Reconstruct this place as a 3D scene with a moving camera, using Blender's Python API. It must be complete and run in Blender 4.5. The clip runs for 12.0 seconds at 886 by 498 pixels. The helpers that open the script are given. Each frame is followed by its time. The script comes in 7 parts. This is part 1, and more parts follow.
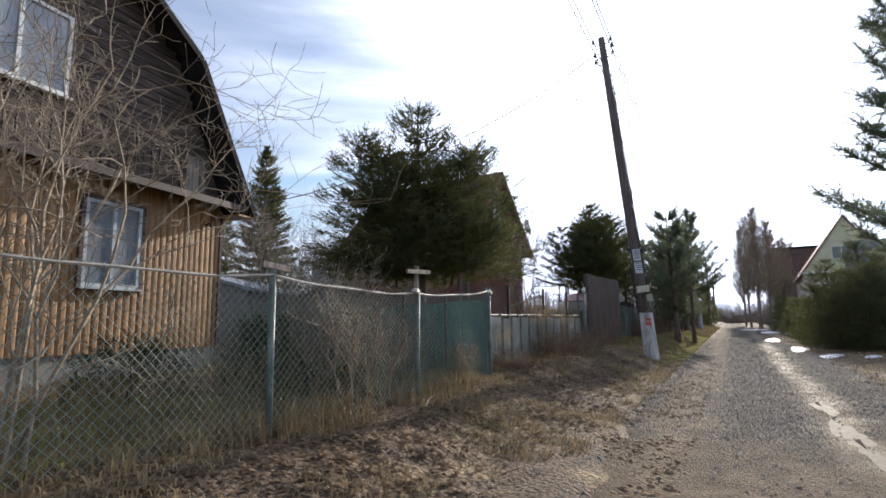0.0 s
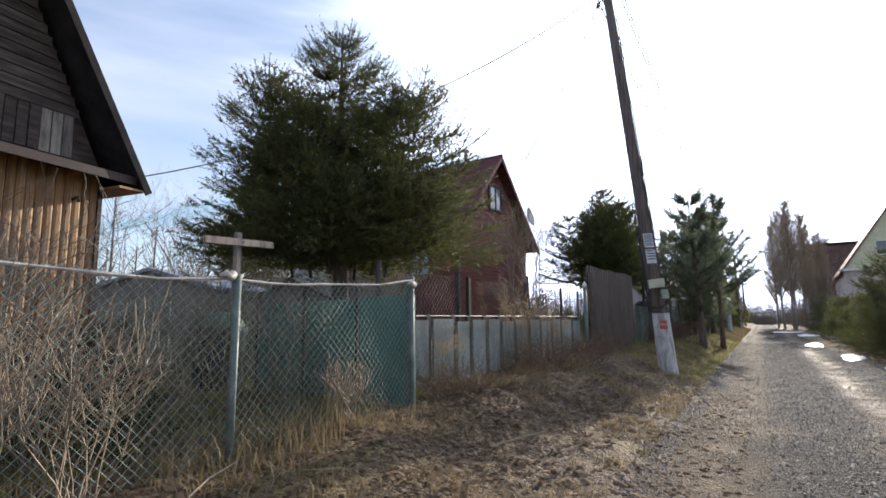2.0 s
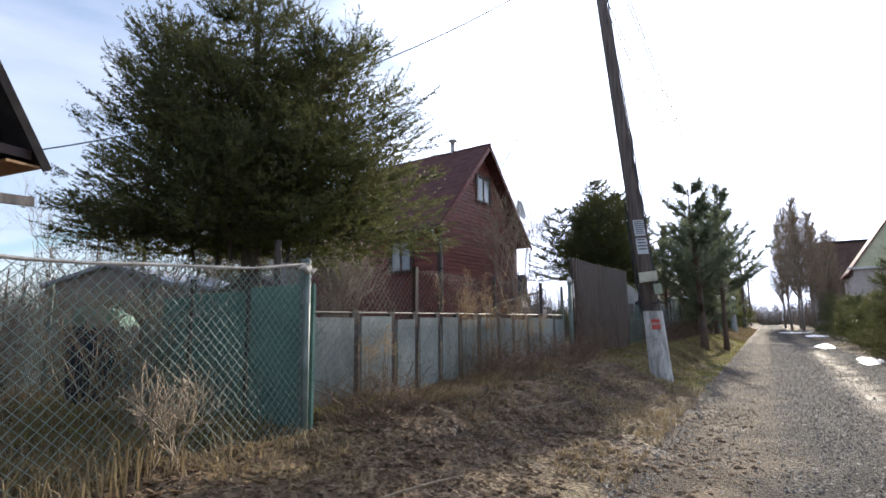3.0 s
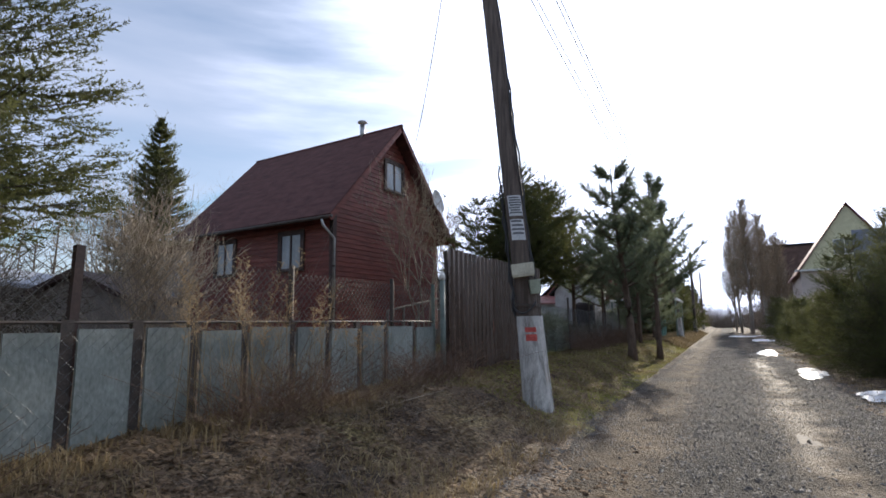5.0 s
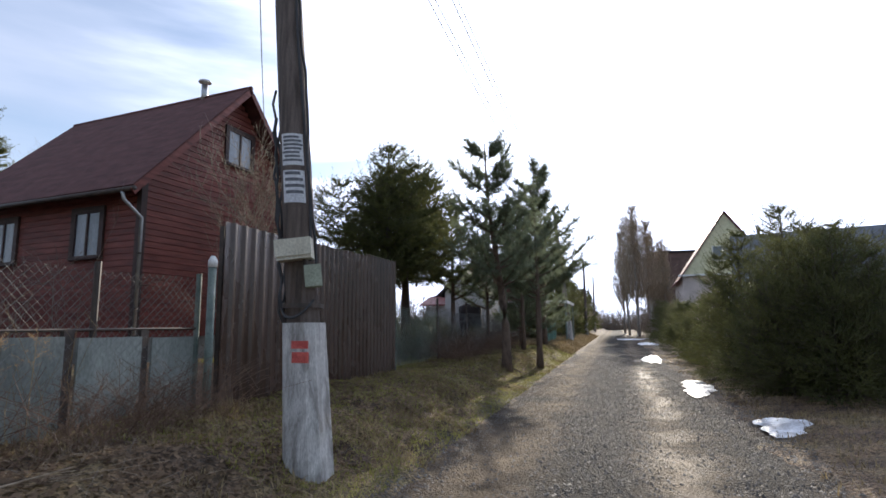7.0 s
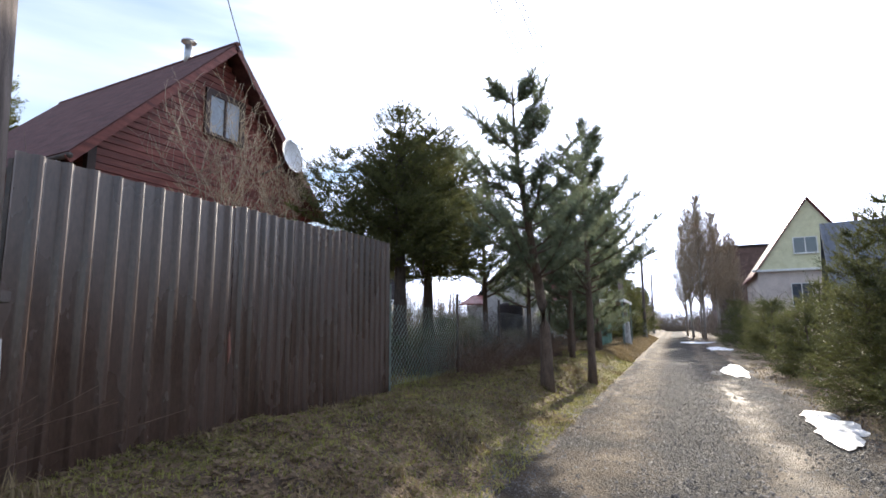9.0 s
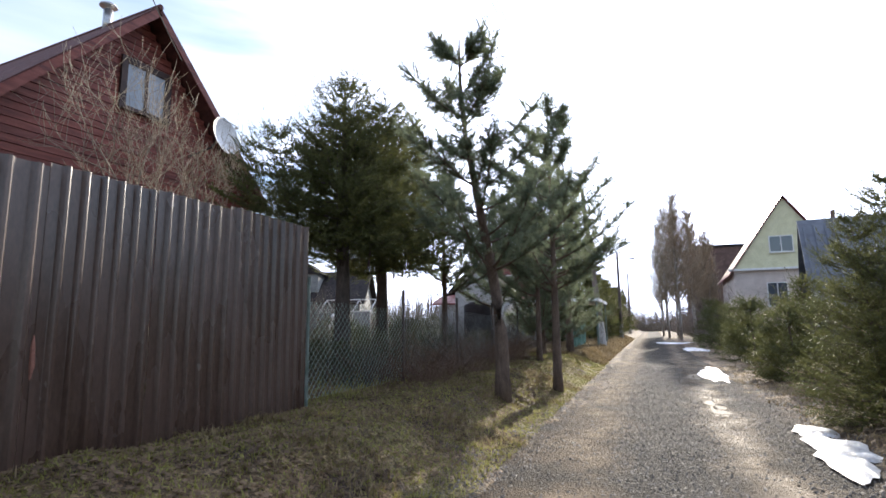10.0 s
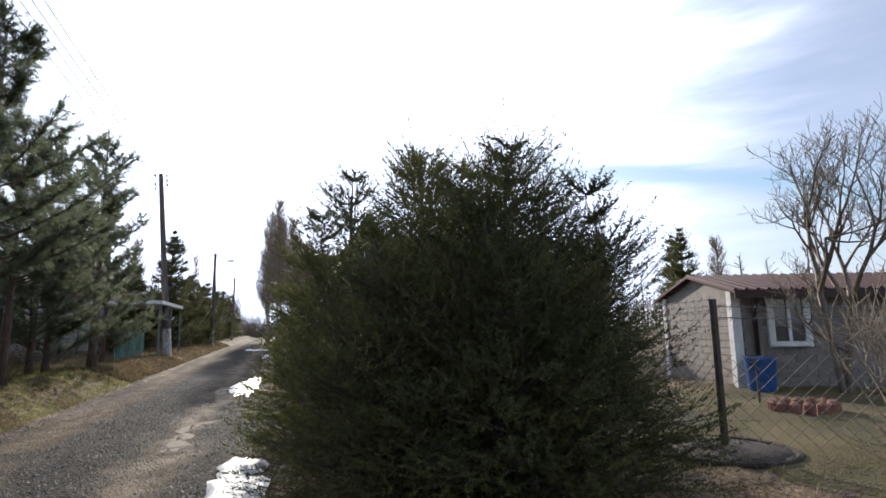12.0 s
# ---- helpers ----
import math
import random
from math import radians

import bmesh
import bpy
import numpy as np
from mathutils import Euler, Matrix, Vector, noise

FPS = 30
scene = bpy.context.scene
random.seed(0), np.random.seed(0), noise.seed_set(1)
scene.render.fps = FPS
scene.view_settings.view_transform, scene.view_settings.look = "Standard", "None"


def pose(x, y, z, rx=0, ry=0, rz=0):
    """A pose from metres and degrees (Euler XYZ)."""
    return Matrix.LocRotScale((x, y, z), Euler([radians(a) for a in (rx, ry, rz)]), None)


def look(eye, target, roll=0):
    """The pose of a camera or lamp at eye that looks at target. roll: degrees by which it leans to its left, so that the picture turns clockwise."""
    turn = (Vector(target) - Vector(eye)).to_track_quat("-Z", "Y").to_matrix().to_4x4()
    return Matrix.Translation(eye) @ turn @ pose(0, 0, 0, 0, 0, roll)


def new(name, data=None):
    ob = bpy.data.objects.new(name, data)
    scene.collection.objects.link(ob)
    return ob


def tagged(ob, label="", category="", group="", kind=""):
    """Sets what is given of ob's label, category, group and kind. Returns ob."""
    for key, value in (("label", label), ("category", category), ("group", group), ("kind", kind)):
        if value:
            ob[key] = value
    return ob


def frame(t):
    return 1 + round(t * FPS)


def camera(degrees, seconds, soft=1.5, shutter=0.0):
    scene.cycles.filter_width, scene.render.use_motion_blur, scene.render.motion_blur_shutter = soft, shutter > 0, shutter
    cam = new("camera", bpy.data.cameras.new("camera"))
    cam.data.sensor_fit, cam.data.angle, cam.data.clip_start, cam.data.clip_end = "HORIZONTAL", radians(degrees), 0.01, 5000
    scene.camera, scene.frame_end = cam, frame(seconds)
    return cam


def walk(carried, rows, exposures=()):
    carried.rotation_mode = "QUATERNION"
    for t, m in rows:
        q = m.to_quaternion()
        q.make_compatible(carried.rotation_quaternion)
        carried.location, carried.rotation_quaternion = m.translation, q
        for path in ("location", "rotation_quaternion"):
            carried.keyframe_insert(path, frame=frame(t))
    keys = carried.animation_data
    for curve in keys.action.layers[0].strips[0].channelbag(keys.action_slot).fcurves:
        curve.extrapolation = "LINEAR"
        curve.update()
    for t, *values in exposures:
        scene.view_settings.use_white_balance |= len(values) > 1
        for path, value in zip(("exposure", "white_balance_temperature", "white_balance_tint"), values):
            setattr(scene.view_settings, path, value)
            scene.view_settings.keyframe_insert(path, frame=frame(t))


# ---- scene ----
cam = camera(79.1, 12.0, soft=1.65)
METRES, EYE, TILT, LEAN, TURN = 19.5, 1.15, -0.8, 0.0, 28.0
ROWS = [
    (0.0, 0.0, 0.0, 0.0, 0.1, 8.54, 0.68),
    (0.5, 0.016, 0.0367, 0.0005, 0.19, 8.58, 0.76),
    (1.0, 0.0313, 0.0748, 0.0007, 1.46, 8.65, 0.66),
    (1.5, 0.0517, 0.1125, 0.0022, 1.73, 8.64, 0.71),
    (2.0, 0.069, 0.1507, 0.0034, 2.49, 8.68, 0.64),
    (2.5, 0.0881, 0.1867, 0.0036, 2.5, 8.74, 0.65),
    (3.0, 0.108, 0.2274, 0.0029, 2.94, 8.71, 0.6),
    (5.0, 0.2179, 0.3698, 0.0079, -0.57, 9.05, 0.85),
    (5.5, 0.2446, 0.4029, 0.0095, -6.82, 9.03, 0.87),
    (6.0, 0.266, 0.4369, 0.0112, -10.54, 9.0, 0.91),
    (6.5, 0.2861, 0.4703, 0.0127, -11.78, 9.0, 0.84),
    (7.0, 0.3025, 0.5059, 0.0139, -10.36, 9.04, 0.82),
    (7.5, 0.3226, 0.5436, 0.0165, -8.51, 9.02, 0.68),
    (9.5, 0.3789, 0.6993, 0.0208, -4.7, 9.08, 0.48),
    (10.0, 0.4033, 0.7315, 0.0213, -7.1, 9.11, 0.64),
    (10.5, 0.4375, 0.7521, 0.0224, -15.91, 9.08, 0.84),
    (11.0, 0.4736, 0.7649, 0.023, -26.33, 9.16, 1.19),
    (11.5, 0.5117, 0.7745, 0.0224, -40.12, 8.89, 1.38),
    (12.0, 0.55, 0.775, 0.0232, -45.69, 8.97, 1.47),
]
walk(cam, [(t, pose(0, 0, EYE, TILT, LEAN, TURN) @ pose(METRES * x, METRES * y, METRES * z, 90 + pitch, roll, yaw)) for t, x, y, z, yaw, pitch, roll in ROWS],
     exposures=[(0.0, 0.26), (2.5, 0.54), (3.2, 0.56), (5.5, 0.14), (7.5, 0.50), (9.5, 0.94), (10.5, 0.84), (11.5, 0.36), (12.0, 0.14)])

# ---- world, sun ----
SUN_AZ, SUN_EL = 2.6, 18.7
sun_dir = Vector((math.sin(radians(SUN_AZ)) * math.cos(radians(SUN_EL)), math.cos(radians(SUN_AZ)) * math.cos(radians(SUN_EL)), math.sin(radians(SUN_EL))))
world = bpy.data.worlds.new("sky")
scene.world = world
world.use_nodes = True
wt = world.node_tree
wt.nodes.clear()
w_out = wt.nodes.new("ShaderNodeOutputWorld")
w_bg = wt.nodes.new("ShaderNodeBackground")
w_bg.inputs["Strength"].default_value = 0.148
w_sky = wt.nodes.new("ShaderNodeTexSky")
w_sky.sky_type = "NISHITA"
w_sky.sun_disc = False
w_sky.sun_elevation, w_sky.sun_rotation = radians(SUN_EL), radians(SUN_AZ)
w_sky.air_density, w_sky.dust_density, w_sky.ozone_density = 1.0, 1.0, 2.6
w_tc = wt.nodes.new("ShaderNodeTexCoord")
# streaks of high thin cloud
w_map = wt.nodes.new("ShaderNodeMapping")
w_map.inputs["Scale"].default_value = (1.0, 1.4, 7.0)
w_map.inputs["Rotation"].default_value = (0.10, -0.06, 0.4)
w_noise = wt.nodes.new("ShaderNodeTexNoise")
w_noise.inputs["Scale"].default_value = 1.5
w_noise.inputs["Detail"].default_value = 7
w_noise.inputs["Roughness"].default_value = 0.52
w_ramp = wt.nodes.new("ShaderNodeMapRange")
w_ramp.inputs["From Min"].default_value, w_ramp.inputs["From Max"].default_value = 0.12, 0.80
w_dot = wt.nodes.new("ShaderNodeVectorMath")
w_dot.operation = "DOT_PRODUCT"
w_dot.inputs[1].default_value = sun_dir
w_near = wt.nodes.new("ShaderNodeMapRange")
w_near.interpolation_type = "SMOOTHERSTEP"
w_near.inputs["From Min"].default_value, w_near.inputs["From Max"].default_value = 0.60, 1.0
w_near.inputs["To Min"].default_value, w_near.inputs["To Max"].default_value = 0.0, 0.92
w_bright = wt.nodes.new("ShaderNodeMapRange")
w_bright.inputs["From Min"].default_value, w_bright.inputs["From Max"].default_value = 0.0, 1.0
w_bright.inputs["To Min"].default_value, w_bright.inputs["To Max"].default_value = 5.0, 14.0
w_cloud = wt.nodes.new("ShaderNodeCombineColor")
w_add = wt.nodes.new("ShaderNodeMath")
w_add.operation = "ADD"
w_add.use_clamp = True
w_mul = wt.nodes.new("ShaderNodeMath")
w_mul.operation = "MULTIPLY"
w_mul.inputs[1].default_value = 0.86
w_mix = wt.nodes.new("ShaderNodeMix")
w_mix.data_type = "RGBA"
wl = wt.links.new
wl(w_tc.outputs["Generated"], w_map.inputs["Vector"])
wl(w_map.outputs["Vector"], w_noise.inputs["Vector"])
wl(w_noise.outputs["Fac"], w_ramp.inputs["Value"])
wl(w_tc.outputs["Generated"], w_dot.inputs[0])
wl(w_near.outputs["Result"], w_bright.inputs["Value"])
for chan, tint in (("Red", 0.86), ("Green", 0.95), ("Blue", 1.22)):
    w_tint = wt.nodes.new("ShaderNodeMath")
    w_tint.operation = "MULTIPLY"
    w_tint.inputs[1].default_value = tint
    wl(w_bright.outputs["Result"], w_tint.inputs[0])
    wl(w_tint.outputs["Value"], w_cloud.inputs[chan])
wl(w_ramp.outputs["Result"], w_mul.inputs[0])
wl(w_mul.outputs["Value"], w_add.inputs[0])
wl(w_near.outputs["Result"], w_add.inputs[1])
# a long straight gap in the cloud sheet, low across the lane
w_sep = wt.nodes.new("ShaderNodeSeparateXYZ")
wl(w_tc.outputs["Generated"], w_sep.inputs["Vector"])


def w_math(op, a, b):
    node = wt.nodes.new("ShaderNodeMath")
    node.operation = op
    for k, v in enumerate((a, b)):
        if isinstance(v, (int, float)):
            node.inputs[k].default_value = v
        else:
            wl(v, node.inputs[k])
    return node.outputs["Value"]


w_ratio = w_math("DIVIDE", w_sep.outputs["Z"], w_math("MAXIMUM", w_sep.outputs["Y"], 0.08))
w_wave = w_math("MULTIPLY", w_math("SUBTRACT", w_noise.outputs["Fac"], 0.5), 0.16)
wl(w_math("ADD", w_dot.outputs["Value"], w_math("MULTIPLY", w_wave, 2.2)), w_near.inputs["Value"])
w_gap = wt.nodes.new("ShaderNodeMapRange")
w_gap.interpolation_type = "SMOOTHSTEP"
w_gap.inputs["From Min"].default_value, w_gap.inputs["From Max"].default_value = 0.045, 0.006
w_gap.inputs["To Min"].default_value, w_gap.inputs["To Max"].default_value = 0.0, 0.94
wl(w_math("ABSOLUTE", w_math("SUBTRACT", w_math("ADD", w_ratio, w_wave), 0.345), 0.0), w_gap.inputs["Value"])
w_far = wt.nodes.new("ShaderNodeMapRange")
w_far.inputs["From Min"].default_value, w_far.inputs["From Max"].default_value = 0.975, 0.945
wl(w_dot.outputs["Value"], w_far.inputs["Value"])
w_keep = w_math("SUBTRACT", 1.0, w_math("MULTIPLY", w_gap.outputs["Result"], w_far.outputs["Result"]))
wl(w_math("MULTIPLY", w_add.outputs["Value"], w_keep), w_mix.inputs["Factor"])
wl(w_sky.outputs["Color"], w_mix.inputs["A"])
wl(w_cloud.outputs["Color"], w_mix.inputs["B"])
wl(w_mix.outputs["Result"], w_bg.inputs["Color"])
wl(w_bg.outputs["Background"], w_out.inputs["Surface"])

sun = new("sun", bpy.data.lights.new("sun", "SUN"))
sun.data.energy, sun.data.angle, sun.data.color = 4.8, radians(0.55), (1.0, 0.91, 0.78)
sun.matrix_world = look(sun_dir * 100, (0, 0, 0))


# ---- materials ----
def material(name, colors, scale=4.0, rough=0.8, bump=0.3, fine=60.0, metal=0.0, stretch=(1, 1, 1), vary=0.0, spec=0.4, glow=0.0, rough_to=None, distort=0.0, bump_dist=0.01):
    """Node material: two colours over noise, finer grain, bump; vary: brightness shift per object."""
    m = bpy.data.materials.new(name)
    m.use_nodes = True
    nt = m.node_tree
    N, L = nt.nodes.new, nt.links.new
    p = nt.nodes["Principled BSDF"]
    tc = N("ShaderNodeTexCoord")
    mp = N("ShaderNodeMapping")
    mp.inputs["Scale"].default_value = stretch
    L(tc.outputs["Object"], mp.inputs["Vector"])
    src = mp.outputs["Vector"]
    info = N("ShaderNodeObjectInfo")
    if vary:
        off = N("ShaderNodeVectorMath")
        off.operation = "ADD"
        sc = N("ShaderNodeVectorMath")
        sc.operation = "SCALE"
        sc.inputs[0].default_value = (37.0, 19.0, 53.0)
        L(info.outputs["Random"], sc.inputs["Scale"])
        L(src, off.inputs[0])
        L(sc.outputs["Vector"], off.inputs[1])
        src = off.outputs["Vector"]
    n1, n2 = N("ShaderNodeTexNoise"), N("ShaderNodeTexNoise")
    n1.inputs["Scale"].default_value, n1.inputs["Detail"].default_value, n1.inputs["Distortion"].default_value = scale, 5, distort
    n2.inputs["Scale"].default_value, n2.inputs["Detail"].default_value = fine, 4
    L(src, n1.inputs["Vector"])
    L(src, n2.inputs["Vector"])
    ramp = N("ShaderNodeValToRGB")
    els = ramp.color_ramp.elements
    span = [0.3 + 0.4 * i / max(1, len(colors) - 1) for i in range(len(colors))]
    els[0].position, els[0].color = span[0], (*colors[0], 1)
    els[1].position, els[1].color = span[-1], (*colors[-1], 1)
    for s, c in zip(span[1:-1], colors[1:-1]):
        e = els.new(s)
        e.color = (*c, 1)
    L(n1.outputs["Fac"], ramp.inputs["Fac"])
    grain = N("ShaderNodeMapRange")
    grain.inputs["From Min"].default_value, grain.inputs["From Max"].default_value = 0.25, 0.75
    grain.inputs["To Min"].default_value, grain.inputs["To Max"].default_value = 0.72, 1.25
    L(n2.outputs["Fac"], grain.inputs["Value"])
    val = grain.outputs["Result"]
    if vary:
        vr = N("ShaderNodeMapRange")
        vr.inputs["To Min"].default_value, vr.inputs["To Max"].default_value = 1 - vary, 1 + vary
        L(info.outputs["Random"], vr.inputs["Value"])
        mu = N("ShaderNodeMath")
        mu.operation = "MULTIPLY"
        L(val, mu.inputs[0])
        L(vr.outputs["Result"], mu.inputs[1])
        val = mu.outputs["Value"]
    vm = N("ShaderNodeVectorMath")
    vm.operation = "SCALE"
    L(ramp.outputs["Color"], vm.inputs[0])
    L(val, vm.inputs["Scale"])
    L(vm.outputs["Vector"], p.inputs["Base Color"])
    p.inputs["Metallic"].default_value = metal
    p.inputs["Specular IOR Level"].default_value = spec
    if rough_to is None:
        p.inputs["Roughness"].default_value = rough
    else:
        rr = N("ShaderNodeMapRange")
        rr.inputs["From Min"].default_value, rr.inputs["From Max"].default_value = 0.35, 0.65
        rr.inputs["To Min"].default_value, rr.inputs["To Max"].default_value = rough, rough_to
        L(n1.outputs["Fac"], rr.inputs["Value"])
        L(rr.outputs["Result"], p.inputs["Roughness"])
    if bump:
        b = N("ShaderNodeBump")
        b.inputs["Strength"].default_value, b.inputs["Distance"].default_value = bump, bump_dist
        L(n2.outputs["Fac"], b.inputs["Height"])
        L(b.outputs["Normal"], p.inputs["Normal"])
    return m


def leaf_material(name, dark, light, glow, scale=1.5, rough=0.55):
    """Needles, blades and leaves: diffuse with light coming through, varied piece by piece."""
    m = bpy.data.materials.new(name)
    m.use_nodes = True
    nt = m.node_tree
    N, L = nt.nodes.new, nt.links.new
    p = nt.nodes["Principled BSDF"]
    out = nt.nodes["Material Output"]
    geo = N("ShaderNodeNewGeometry")
    tc = N("ShaderNodeTexCoord")
    n1 = N("ShaderNodeTexNoise")
    n1.inputs["Scale"].default_value, n1.inputs["Detail"].default_value = scale, 3
    L(tc.outputs["Object"], n1.inputs["Vector"])
    half = N("ShaderNodeMath")
    half.operation = "MULTIPLY_ADD"
    half.inputs[1].default_value = 0.45
    L(geo.outputs["Random Per Island"], half.inputs[0])
    sub = N("ShaderNodeMath")
    sub.operation = "MULTIPLY_ADD"
    sub.inputs[1].default_value, sub.inputs[2].default_value = 1.6, -0.55
    L(n1.outputs["Fac"], sub.inputs[0])
    L(sub.outputs["Value"], half.inputs[2])
    half.use_clamp = True
    mix = N("ShaderNodeMix")
    mix.data_type = "RGBA"
    mix.inputs["A"].default_value, mix.inputs["B"].default_value = (*dark, 1), (*light, 1)
    L(half.outputs["Value"], mix.inputs["Factor"])
    L(mix.outputs["Result"], p.inputs["Base Color"])
    p.inputs["Roughness"].default_value = rough
    p.inputs["Specular IOR Level"].default_value = 0.25
    tr = N("ShaderNodeBsdfTranslucent")
    L(mix.outputs["Result"], tr.inputs["Color"])
    ms = N("ShaderNodeMixShader")
    ms.inputs["Fac"].default_value = glow
    L(p.outputs["BSDF"], ms.inputs[1])
    L(tr.outputs["BSDF"], ms.inputs[2])
    L(ms.outputs["Shader"], out.inputs["Surface"])
    return m


def glass_material(name, tint, rough=0.04):
    m = bpy.data.materials.new(name)
    m.use_nodes = True
    nt = m.node_tree
    N, L = nt.nodes.new, nt.links.new
    p = nt.nodes["Principled BSDF"]
    p.inputs["Base Color"].default_value = (*tint, 1)
    p.inputs["Roughness"].default_value = rough
    p.inputs["Specular IOR Level"].default_value = 0.9
    n = N("ShaderNodeTexNoise")
    n.inputs["Scale"].default_value = 1.3
    tc = N("ShaderNodeTexCoord")
    L(tc.outputs["Object"], n.inputs["Vector"])
    b = N("ShaderNodeBump")
    b.inputs["Strength"].default_value, b.inputs["Distance"].default_value = 0.05, 0.02
    L(n.outputs["Fac"], b.inputs["Height"])
    L(b.outputs["Normal"], p.inputs["Normal"])
    return m


